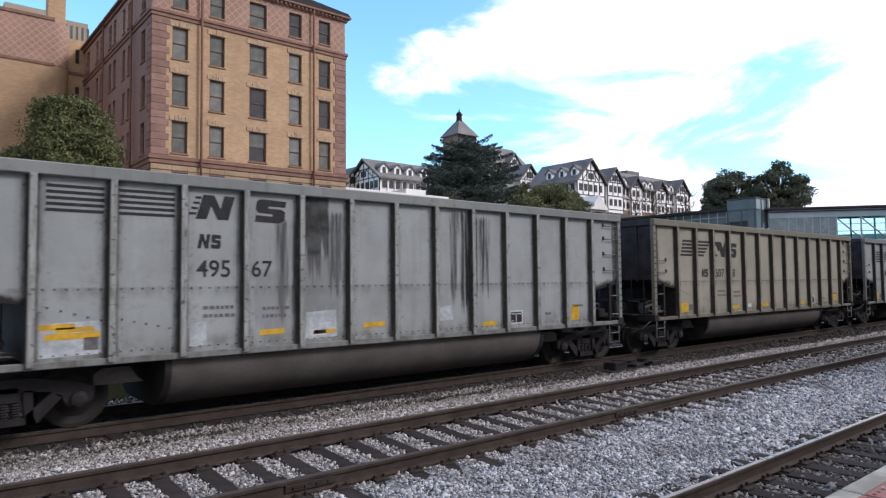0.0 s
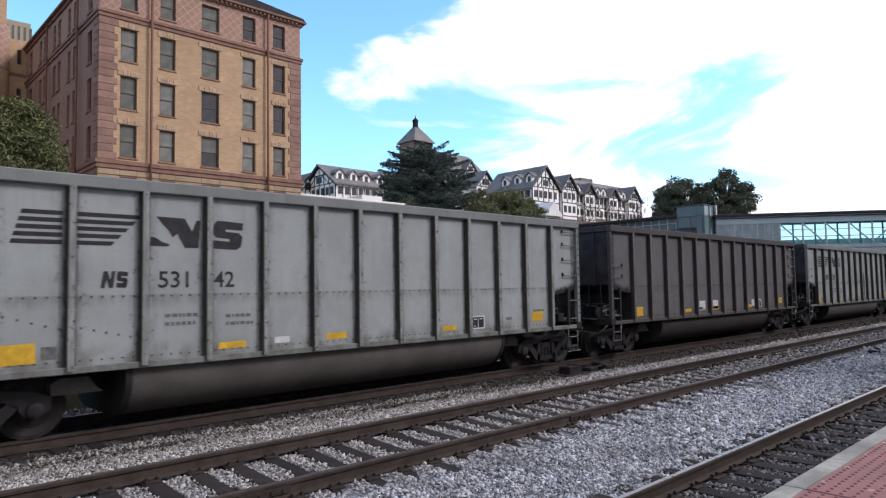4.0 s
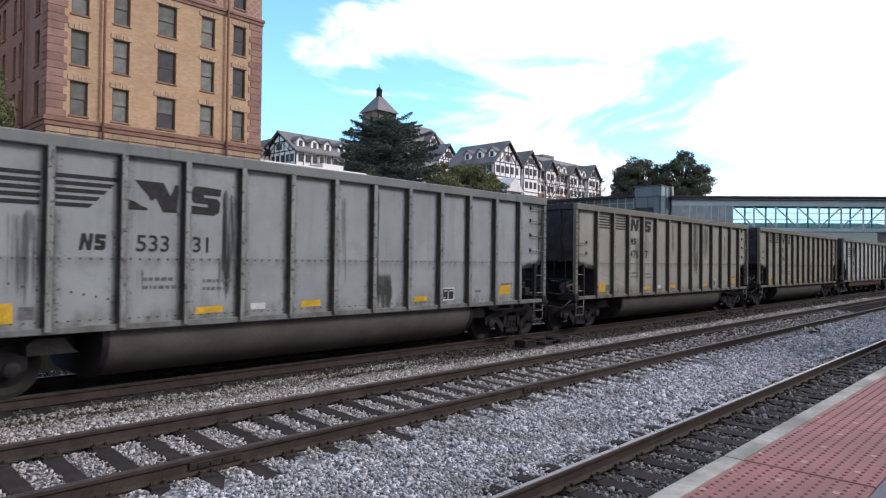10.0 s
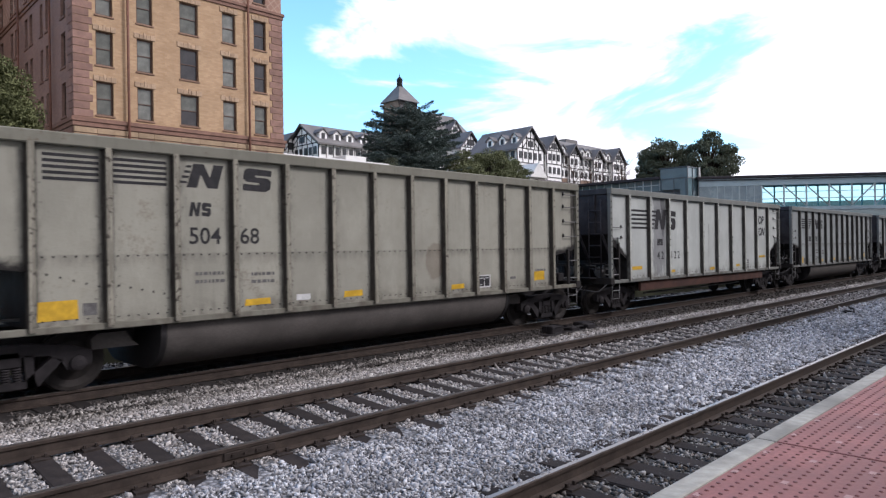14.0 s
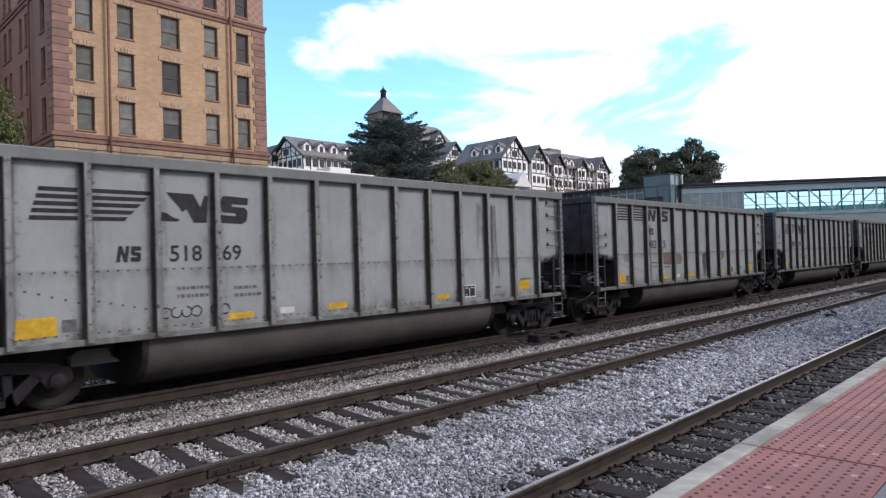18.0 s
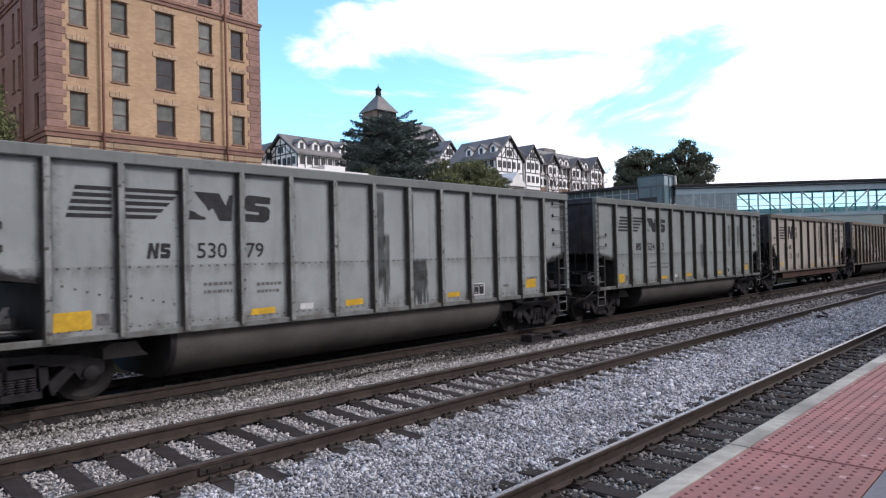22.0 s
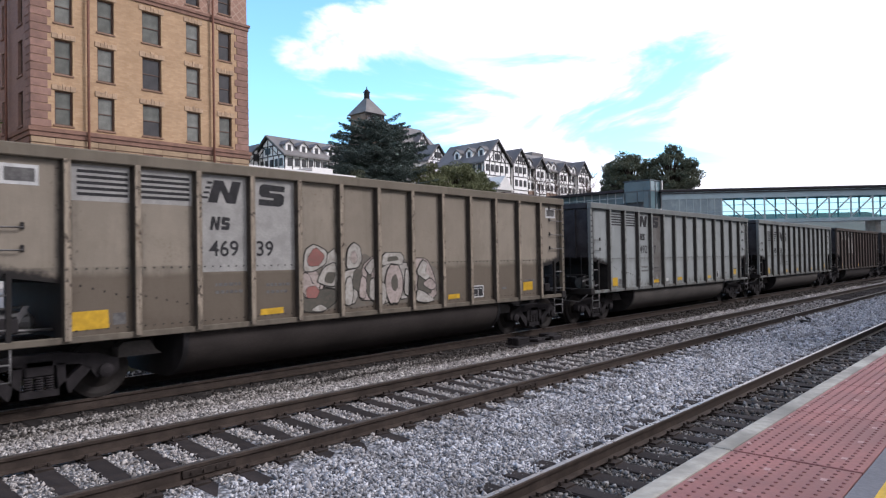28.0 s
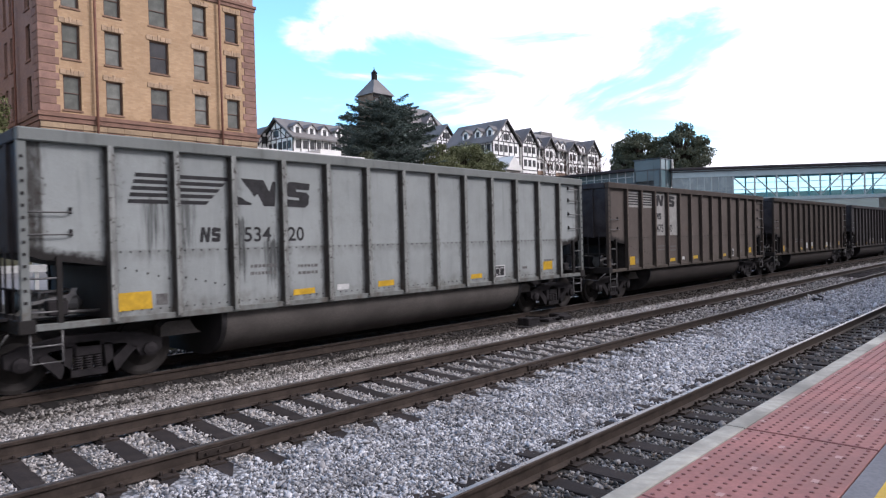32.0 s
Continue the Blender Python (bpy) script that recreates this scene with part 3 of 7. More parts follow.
# ---- loose stones of the ballast ----
def stones(name, zones, material, label, seed):
    """Scattered angular stones; zones of (x0, x1, y0, y1, count, size, height function, keep function)."""
    rng = np.random.default_rng(seed)
    base = np.array([(1, 0, 0), (-1, 0, 0), (0, 1, 0), (0, -1, 0), (0, 0, 1), (0, 0, -1)], float)
    tri = np.array([(0, 2, 4), (2, 1, 4), (1, 3, 4), (3, 0, 4), (2, 0, 5), (1, 2, 5), (3, 1, 5), (0, 3, 5)])
    parts = []
    for x0, x1, y0, y1, count, size, height, keep in zones:
        x, y = rng.uniform(x0, x1, count), rng.uniform(y0, y1, count)
        ok = keep(x, y)
        x, y = x[ok], y[ok]
        n = len(x)
        r = size * np.exp(rng.normal(0, 0.32, n))
        q = rng.normal(size=(n, 4))
        q /= np.linalg.norm(q, axis=1)[:, None]
        a, b, c, d = q.T
        rot = np.stack([1 - 2 * (c * c + d * d), 2 * (b * c - a * d), 2 * (b * d + a * c), 2 * (b * c + a * d), 1 - 2 * (b * b + d * d), 2 * (c * d - a * b), 2 * (b * d - a * c), 2 * (c * d + a * b), 1 - 2 * (b * b + c * c)], -1).reshape(n, 3, 3)
        shape = (base[None] * rng.uniform(0.55, 1.3, (n, 6, 1)) + rng.normal(0, 0.28, (n, 6, 3))) * rng.uniform(0.55, 1.25, (n, 1, 3))
        v = np.einsum("nij,nkj->nki", rot, shape) * r[:, None, None] * np.array([1, 1, 0.85])
        v += np.stack([x, y, height(x, y) + rng.uniform(-0.2, 0.75, n) * size], -1)[:, None]
        parts.append(v)
    v = np.concatenate(parts)
    n = len(v)
    f = (tri[None] + 6 * np.arange(n)[:, None, None]).reshape(-1, 3)
    me = bpy.data.meshes.new(name)
    me.vertices.add(n * 6)
    me.vertices.foreach_set("co", v.reshape(-1))
    me.loops.add(len(f) * 3)
    me.loops.foreach_set("vertex_index", f.reshape(-1).astype(np.int32))
    me.polygons.add(len(f))
    me.polygons.foreach_set("loop_start", np.arange(0, len(f) * 3, 3, dtype=np.int32))
    me.polygons.foreach_set("loop_total", np.full(len(f), 3, dtype=np.int32))
    me.update(calc_edges=True)
    me.materials.append(material)
    return tagged(link(name, me), label, "ballast", kind="stuff")


def mid_height(x, y):
    return np.interp(y, [4.1, 4.9, 5.95, 8.75, 9.3, 9.95, 10.25], [-0.33, -0.27, -0.205, -0.105, -0.13, -0.22, -0.26])


def off_ties(x, y, first, step, y0, y1, half=0.105):
    d = np.abs((x - first + step / 2) % step - step / 2)
    return (d > half) | (y < y0) | (y > y1)


def mid_keep(x, y):
    ok = off_ties(x, y, 0.35, 0.5, 6.02 + 0.09 * np.sin(x * 3.1), 8.62, np.where(y < 6.5, 0.135, 0.108))
    for r in (6.582, 8.091):
        ok &= np.abs(y - r) > 0.085
    return ok


def far_height(x, y):
    return y * 0 - 0.212


def shoulder_height(x, y):
    return np.interp(y, [9.3, 9.95, 10.2, 10.5], [-0.13, -0.205, -0.215, -0.212])


def shoulder_keep(x, y):
    return np.sin(x * 1.3) * 0.12 + np.sin(x * 4.7 + y * 3) * 0.10 + np.interp(x, [6, 13, 24], [10.25, 9.95, 9.6]) > y


def far_keep(x, y):
    return off_ties(x, y, 0.1, 0.5, 10.72, 13.3) & (np.sin(x * 2.1) + np.sin(x * 5.3 + 1) > (y - 10.6) * 8 - 0.9)


stones("ballast_stones_middle", [
    (0.2, 9, 4.0, 6.25, 26000, 0.022, mid_height, mid_keep), (9, 18, 4.0, 6.5, 18000, 0.029, mid_height, mid_keep),
    (18, 34, 4.0, 6.5, 14000, 0.037, mid_height, mid_keep), (34, 60, 4.0, 6.5, 9000, 0.05, mid_height, mid_keep)],
    STONE, "pale grey crushed granite ballast stones", 5)
stones("ballast_stones_crib", [
    (0.2, 9, 6.2, 8.8, 19000, 0.0195, mid_height, mid_keep), (0.2, 12, 8.6, 9.6, 11500, 0.021, mid_height, mid_keep),
    (9, 20, 6.2, 8.8, 12000, 0.027, mid_height, mid_keep), (12, 26, 8.6, 9.6, 6500, 0.030, mid_height, mid_keep),
    (20, 36, 6.2, 8.7, 6000, 0.036, mid_height, mid_keep), (26, 50, 8.6, 9.5, 3500, 0.042, mid_height, mid_keep)],
    STONE_WARM, "dusty warm grey ballast stones in and behind the middle track", 8)
stones("ballast_stones_shoulder", [
    (-1, 12, 9.5, 10.45, 12500, 0.0215, shoulder_height, shoulder_keep), (0.2, 11, 10.3, 10.75, 3800, 0.024, far_height, far_keep),
    (12, 26, 9.5, 10.45, 8000, 0.030, shoulder_height, shoulder_keep), (26, 55, 9.4, 10.4, 6000, 0.043, shoulder_height, shoulder_keep)],
    STONE_DUSTED, "brown-grey coal-dusted ballast stones between the tracks", 14)
stones("ballast_stones_far", [
    (-1, 14, 9.95, 11.1, 7500, 0.025, lambda x, y: y * 0 - 0.225, lambda x, y: off_ties(x, y, 0.1, 0.5, 10.75, 13.3)),
    (10, 24, 9.6, 11.1, 7500, 0.032, lambda x, y: shoulder_height(x, y) - 0.006, lambda x, y: off_ties(x, y, 0.1, 0.5, 10.75, 13.3)), (24, 60, 9.4, 11.1, 7500, 0.048, lambda x, y: shoulder_height(x, y) - 0.006, lambda x, y: off_ties(x, y, 0.1, 0.5, 10.75, 13.3)),
    (-1, 30, 11.4, 14.6, 5000, 0.035, lambda x, y: y * 0 - 0.22, lambda x, y: (np.abs(y - 12.75) > 0.1) & off_ties(x, y, 0.1, 0.5, 10.75, 13.3))],
    STONE_DIRTY, "brown coal-dusted ballast stones around the far track", 6)
stones("ballast_stones_near", [
    (1.5, 10, 2.3, 3.75, 10500, 0.022, lambda x, y: y * 0 - 0.315, lambda x, y: off_ties(x, y, 1.2, 0.52, 0, 9, 0.075) | (np.sin(x * 7.7) * np.sin(y * 9.1 + x) > 0.45)),
    (10, 30, 2.3, 3.75, 4500, 0.038, lambda x, y: y * 0 - 0.315, lambda x, y: off_ties(x, y, 1.2, 0.52, 0, 9))],
    STONE_OLD, "sooty dark ballast stones beside the platform", 7)


stones("ballast_stones_beyond", [(-2, 45, 13.45, 15.7, 7000, 0.034, lambda x, y: np.interp(y, [13.4, 13.7, 14.6, 15.95], [-0.21, -0.21, -0.355, -0.415]), lambda x, y: x == x)],
    STONE_WARM, "grey ballast stones on the far side of the train", 9)


# ---- platform ----
platform = tagged(new("platform"), "concrete station platform with red tactile edge and pale coping", "platform", kind="structure")
link("slab", boxes("slab", [((-14, -4.5, -0.45), (140, 1.30, 0.955))], PLATFORM_CONC), platform)
link("floor_strip", boxes("floor_strip", [((-14, -4.5, 0.955), (140, 0.675, 0.986))], PLATFORM_CONC), platform, "dark grey concrete platform floor")
link("yellow_line", boxes("yellow_line", [((-14, 0.36, 0.984), (140, 0.575, 0.989))], YELLOW_LINE), platform, "painted yellow warning line")
cop = soft_box("coping", (0.004, 1.302, 0.60), (3.046, 1.412, 0.988), COPING, 0.014, 2)
for i in range(-3, 30):
    link("coping", cop, platform).location = (0.73 + 3.05 * i, 0, 0)
link("platform_face", boxes("platform_face", [((-14, 1.30, -0.45), (140, 1.36, 0.60))], CONCRETE), platform)
tile_me = soft_box("tactile_tile", (0.005, 0.682, 0.95), (1.215, 1.298, 0.987), TACTILE, 0.003)
dv, df = [], []
for i in range(20):
    for j in range(10):
        cx, cy = 0.032 + 0.0606 * i, 0.716 + 0.0606 * j
        n = len(dv)
        for r, z in ((0.0115, 0.9865), (0.0065, 0.9915)):
            dv += [(cx + r * math.cos(a * math.pi / 4), cy + r * math.sin(a * math.pi / 4), z) for a in range(8)]
        df += [(n + k, n + (k + 1) % 8, n + 8 + (k + 1) % 8, n + 8 + k) for k in range(8)] + [tuple(range(n + 8, n + 16))]
dome_me = mesh("tactile_domes", dv, df, DOME)
LIGHT_PINK = plain("scuffed_pink_anchor", (0.38, 0.228, 0.205), 0.6, 0.2, 20)
spot_me = boxes("anchor_spots", [((x - 0.022, y - 0.014, 0.985), (x + 0.022, y + 0.014, 0.9885)) for x in (0.2, 0.6, 1.0) for y in (0.8, 1.05, 1.27)], LIGHT_PINK)
for i in range(-3, 24):
    x = 3.765 + 1.22 * (i - 1) + (0.012 if i >= 1 else 0)
    t = link("tactile_tile", tile_me, platform)
    t.location = (x, 0, 0)
    tagged(link("dome_field", dome_me, t), kind="stuff")
    tagged(link("anchor_field", spot_me, t), kind="stuff")
link("tactile_run", boxes("tactile_run", [((31.9, 0.68, 0.95), (140, 1.30, 0.987)), ((-14, 0.68, 0.95), (-1.13, 1.30, 0.987))], TACTILE), platform)

# unseen walls, added behind the platform to shade the wagons farther along
shade_walls = tagged(new("station_wall"), "unseen tan brick wall added behind the platform for shade", "station wall", kind="structure")
SHADE_WALL_BRICK = plain("plain_station_brick", (0.25, 0.175, 0.13), 0.85, 0.15, 1.0)
link("wall", boxes("wall", [((13, -9.4, -0.4), (27, -9.0, 8.5))], SHADE_WALL_BRICK), shade_walls)
link("wall_cap", soft_box("wall_cap", (12.9, -9.5, 8.5), (27, -8.9, 8.7), CONCRETE, 0.03), shade_walls)
link("tall_wall", boxes("tall_wall", [((27, -7.4, -0.4), (150, -7.0, 13.5))], SHADE_WALL_BRICK), shade_walls)
link("tall_wall_cap", soft_box("tall_wall_cap", (26.9, -7.6, 13.5), (150.1, -6.8, 13.8), CONCRETE, 0.03), shade_walls)

# ---- derail and junk between the tracks ----
dr = tagged(new("derail_machine"), "dark rusty track machine on the ballast beside the far track", "track machine")
for nm, lo, hi in (("housing", (14.05, 10.22, -0.22), (14.5, 10.6, -0.04)), ("lid", (14.03, 10.2, -0.04), (14.52, 10.62, -0.015)), ("base_plate", (13.6, 9.95, -0.24), (16.0, 10.35, -0.17)), ("gear_box", (15.3, 9.98, -0.2), (15.7, 10.3, -0.05)), ("motor_case", (14.75, 10.1, -0.2), (15.1, 10.4, -0.09)), ("derail_block", (15.85, 10.5, -0.22), (16.3, 10.85, -0.08))):
    link(nm, soft_box(nm, lo, hi, TRUCK_STEEL, 0.02), dr)
link("throw_rod", bars("throw_rod", [[(14.2, 10.3, -0.08), (15.5, 10.1, -0.09)], [(15.0, 10.1, -0.1), (15.1, 11.1, -0.1)]], 0.025, TRUCK_STEEL), dr)
link("hinge_lug", soft_box("hinge_lug", (13.85, 10.1, -0.2), (13.99, 10.3, 0.02), TRUCK_STEEL, 0.02), dr)
# dark curved object of unknown kind, modelled as a bent tube
hose = tagged(link("broken_hose", bars("broken_hose", [[(23.9 + 0.11 * i, 6.0 + 0.12 * math.sin(i * 1.1), -0.16 + 0.04 * math.sin(i * 0.9) + (0.12 if i > 4 else 0)) for i in range(8)]], 0.03, DARK_STEEL)), "short dark curved object lying on the ballast", "hose")

# ---- the coal train ----
SIDE, LENGTH = -1.43, 14.52
RIBS = [1.20 + 1.01 * k for k in range(13)]
RIBS_C = [1.07 + 1.30 * k for k in range(10)]
LENGTH_C = 14.2
AXLES = (-0.92, 0.92)


def poly_plate(name, outlines, y0, y1, material):
    """Flat shapes (x, z) with a thickness from y0 to y1, in one mesh."""
    v, f = [], []
    for out in outlines:
        n, k = len(v), len(out)
        v += [(a, y0, b) for a, b in out] + [(a, y1, b) for a, b in out]
        f += [tuple(range(n, n + k)), tuple(range(n + 2 * k - 1, n + k - 1, -1))]
        f += [(n + i, n + k + i, n + k + (i + 1) % k, n + (i + 1) % k) for i in range(k)]
    me = mesh(name, v, f, material)
    bm = bmesh.new()
    bm.from_mesh(me)
    bmesh.ops.recalc_face_normals(bm, faces=bm.faces[:])
    bm.to_mesh(me)
    bm.free()
    return me


def ring(cx, cz, r0, r1, a0, a1, n=8):
    """An arc-shaped band."""
    o = [(cx + r1 * math.cos(a0 + (a1 - a0) * i / n), cz + r1 * math.sin(a0 + (a1 - a0) * i / n)) for i in range(n + 1)]
    return o + [(cx + r0 * math.cos(a1 - (a1 - a0) * i / n), cz + r0 * math.sin(a1 - (a1 - a0) * i / n)) for i in range(n + 1)]


def wheelset_mesh():
    prof = [(0.08, -1.0), (0.08, -0.86), (0.14, -0.84), (0.14, -0.80), (0.30, -0.775), (0.40, -0.80), (0.457, -0.80), (0.457, -0.72), (0.485, -0.70), (0.485, -0.675), (0.40, -0.68), (0.30, -0.72), (0.14, -0.70), (0.085, -0.66),
            (0.085, 0.66), (0.14, 0.70), (0.30, 0.72), (0.40, 0.68), (0.485, 0.675), (0.485, 0.70), (0.457, 0.72), (0.457, 0.80), (0.40, 0.80), (0.30, 0.775), (0.14, 0.80), (0.14, 0.84), (0.08, 0.86), (0.08, 1.0)]
    return lathe("wheelset", prof, "y", WHEEL_STEEL, 32)


def side_frame_mesh():
    """Cast side frame of a three-piece truck, open at its two windows."""
    o = [[(-1.12, 0.62), (-1.12, 0.44), (-0.98, 0.36), (-0.78, 0.36), (-0.70, 0.50), (-0.55, 0.60), (-0.25, 0.62), (0.25, 0.62), (0.55, 0.60), (0.70, 0.50), (0.78, 0.36), (0.98, 0.36), (1.12, 0.44), (1.12, 0.62), (0.85, 0.72), (0.30, 0.80), (-0.30, 0.80), (-0.85, 0.72)],
         [(-0.72, 0.52), (-0.58, 0.58), (-0.26, 0.30), (-0.26, 0.17), (-0.40, 0.17)], [(0.72, 0.52), (0.40, 0.17), (0.26, 0.17), (0.26, 0.30), (0.58, 0.58)],
         [(-0.40, 0.17), (0.40, 0.17), (0.36, 0.27), (-0.36, 0.27)], [(-0.36, 0.25), (-0.25, 0.25), (-0.22, 0.64), (-0.34, 0.64)], [(0.25, 0.25), (0.36, 0.25), (0.34, 0.64), (0.22, 0.64)]]
    return poly_plate("side_frame", o, -0.08, 0.08, TRUCK_STEEL)


WHEELSET, FRAME_ME = wheelset_mesh(), side_frame_mesh()
SPRING_PROF = [(0.055 if i % 2 else 0.072, 0.27 + 0.018 * i) for i in range(12)]
BEARING = lathe("axle_bearing", [(0.05, -0.13), (0.11, -0.11), (0.12, 0.06), (0.09, 0.08)], "y", TRUCK_STEEL, 16)
SPRING = lathe("spring", SPRING_PROF, "z", TRUCK_STEEL, 10)
wheelsets = []


def truck(car, xc):
    t = link("truck", soft_box("bolster", (xc - 0.2, -1.08, 0.46), (xc + 0.2, 1.08, 0.72), TRUCK_STEEL, 0.03), car, "rusty cast steel three-piece truck")
    for s in (-1, 1):
        link("side_frame", FRAME_ME, t).location = (xc, s * 1.0, 0)
        for i in range(3):
            link("spring", SPRING, t).location = (xc - 0.14 + 0.14 * i, s * 1.02, 0)
        for a in AXLES:
            link("axle_bearing", BEARING, t).matrix_basis = pose(xc + a, s * 1.02, 0.457, 0, 0, 0 if s < 0 else 180)
    for a in AXLES:
        w = link("wheelset", WHEELSET, t)
        w.location = (xc + a, 0, 0.457)
        wheelsets.append(w)
    link("brake_beam", boxes("brake_beam", [((xc - 0.44, -0.8, 0.3), (xc - 0.38, 0.8, 0.38)), ((xc + 0.38, -0.8, 0.3), (xc + 0.44, 0.8, 0.38))], DARK_STEEL), t)


def coupler(car, x, s):
    c = link("coupler", poly_plate("coupler", [[(x, 0.78), (x + s * 0.35, 0.78), (x + s * 0.42, 0.72), (x + s * 0.73, 0.72), (x + s * 0.76, 0.78), (x + s * 0.76, 0.98), (x + s * 0.42, 1.0), (x + s * 0.35, 0.94), (x, 0.94)]], -0.12, 0.12, DARK_STEEL), car)
    link("air_hose", bars("air_hose", [[(x + s * (0.1 + 0.6 * i / 8), -0.3 + 0.03 * i, 0.72 - 0.38 * math.sin(math.pi * i / 8)) for i in range(9)]], 0.025, DARK_STEEL), c)
    link("cut_lever", bars("cut_lever", [[(x + s * 0.12, -1.45, 0.95), (x + s * 0.2, -1.2, 0.72), (x + s * 0.25, -0.3, 0.8), (x + s * 0.4, -0.05, 1.02)]], 0.014, GALV), c)


def gondola(kind):
    """One coal gondola; kind "tub" has a rounded belly, "flat" a deep sill. Painted parts get their paint later."""
    L, ribs = (LENGTH, RIBS) if kind == "tub" else (LENGTH_C, RIBS_C)
    car = new("coal_gondola")
    P = STEEL_RAIL
    e0, e1 = ribs[0], ribs[-1]
    zc, zi = (2.07, 1.83) if kind == "tub" else (2.42, 1.62)
    bot = 1.05
    for a, b in zip([None] + ribs, ribs + [None]):
        if a is None:
            o = [(0.0, zc), (0.25, zc - 0.10 * (zc - zi) / 0.24), (b, zi), (b, 3.66), (0.0, 3.66)]
        elif b is None:
            o = [(a, zi), (L - 0.25, zc - 0.10 * (zc - zi) / 0.24), (L, zc), (L, 3.66), (a, 3.66)]
        else:
            o = [(a, bot), (b, bot), (b, 3.66), (a, 3.66)]
        link("side_panel", poly_plate("side_panel", [o], SIDE, SIDE + 0.02, P), car)
    for x in ribs:
        o = [(x - 0.062, SIDE), (x - 0.045, SIDE - 0.112), (x + 0.045, SIDE - 0.112), (x + 0.062, SIDE)]
        link("rib", prism("rib", o, "z", 1.0, 3.65, P), car)
    for s, nm in ((-1, "top_chord"), (1, "top_chord")):
        y0, y1 = sorted((s * 1.53, s * 1.38))
        link(nm, soft_box(nm, (-0.02, y0, 3.63), (L + 0.02, y1, 3.82), P, 0.018), car)
    for x0, x1 in ((-0.03, 0.10), (L - 0.10, L + 0.03)):
        link("end_chord", soft_box("end_chord", (x0, -1.38, 3.64), (x1, 1.38, 3.815), END_STEEL, 0.015), car)
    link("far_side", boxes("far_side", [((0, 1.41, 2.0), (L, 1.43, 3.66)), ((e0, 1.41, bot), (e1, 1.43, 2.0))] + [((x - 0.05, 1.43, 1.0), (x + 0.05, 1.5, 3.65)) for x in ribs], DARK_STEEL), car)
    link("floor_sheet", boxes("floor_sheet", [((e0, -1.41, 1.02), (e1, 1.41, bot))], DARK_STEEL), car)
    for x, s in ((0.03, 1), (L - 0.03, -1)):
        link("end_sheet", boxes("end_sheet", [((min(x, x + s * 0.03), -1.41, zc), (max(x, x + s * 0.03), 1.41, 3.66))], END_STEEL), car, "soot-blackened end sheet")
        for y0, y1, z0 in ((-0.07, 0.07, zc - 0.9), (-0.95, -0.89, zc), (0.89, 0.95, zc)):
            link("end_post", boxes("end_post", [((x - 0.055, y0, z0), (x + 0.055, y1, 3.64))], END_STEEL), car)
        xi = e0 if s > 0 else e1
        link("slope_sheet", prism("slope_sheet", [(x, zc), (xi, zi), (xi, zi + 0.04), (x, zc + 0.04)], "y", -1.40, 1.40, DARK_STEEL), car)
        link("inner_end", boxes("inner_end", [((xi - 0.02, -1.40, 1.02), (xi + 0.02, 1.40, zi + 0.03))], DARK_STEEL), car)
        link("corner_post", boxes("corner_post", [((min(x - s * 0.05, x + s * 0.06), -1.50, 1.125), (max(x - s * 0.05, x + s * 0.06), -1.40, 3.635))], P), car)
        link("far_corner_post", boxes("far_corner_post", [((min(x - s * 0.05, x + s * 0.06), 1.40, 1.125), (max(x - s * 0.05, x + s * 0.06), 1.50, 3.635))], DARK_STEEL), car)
        bolts = [((min(x - s * 0.02, x + s * 0.02), -1.512, 1.35 + 0.17 * k), (max(x - s * 0.02, x + s * 0.02), -1.498, 1.39 + 0.17 * k)) for k in range(13)]
        tagged(link("bolting", boxes("bolting", bolts, DARK_STEEL), car), kind="stuff")
        xl = x + s * 0.44
        ladder = link("ladder", boxes("ladder", [((xl - 0.035, -1.49, 1.0), (xl + 0.035, -1.43, zc - 0.06))], P), car)
        for z in (1.22, 1.70):
            link("rung", bars("rung", [[(x, -1.47, z), (xl, -1.47, z)]], 0.014, GALV), ladder)
        zs = (2.32, 2.64) if s > 0 else (2.36, 2.76, 3.16, 3.5)
        for z in zs:
            a, b = x + s * 0.06, x + s * 0.62
            link("grab_iron", bars("grab_iron", [[(a, SIDE, z + 0.05), (a, SIDE - 0.07, z), (b, SIDE - 0.07, z), (b, SIDE, z + 0.05)]], 0.012, GALV), car)
            link("grab_bracket", boxes("grab_bracket", [((b - 0.02, SIDE - 0.03, z - 0.02), (b + 0.02, SIDE, z + 0.075))], DARK_STEEL), car)
        a, b = x + s * 0.05, x + s * 0.46
        link("sill_step", bars("sill_step", [[(a, -1.46, 1.0), (a, -1.46, 0.50), (b, -1.46, 0.50), (b, -1.46, 1.0)], [(a, -1.46, 0.74), (b, -1.46, 0.74)]], 0.014, GALV), car)
        link("end_sill", soft_box("end_sill", (min(x - s * 0.1, x + s * 0.12), -1.513, 0.93), (max(x - s * 0.1, x + s * 0.12), 1.513, 1.13), P, 0.012), car)
        link("end_platform", boxes("end_platform", [((min(x - s * 0.42, x - s * 0.1), -1.0, 1.10), (max(x - s * 0.42, x - s * 0.1), 1.0, 1.14))], DARK_STEEL), car)
        link("end_rail", bars("end_rail", [[(x - s * 0.06, y, 1.1), (x - s * 0.06, y, zc + 0.1)] for y in (-1.15, -0.75, 0.55, 0.8)] + [[(x - s * 0.06, -1.3, 1.55), (x - s * 0.06, 1.3, 1.55)]], 0.016, DARK_STEEL), car)
        link("brake_cylinder", lathe("brake_cylinder", [(0.05, 0), (0.17, 0.02), (0.17, 0.4), (0.12, 0.44), (0.05, 0.5)], "x", GALV, 14), car).matrix_basis = pose(x + s * 0.45, -0.75, 1.28, 0, 0, 0 if s > 0 else 180)
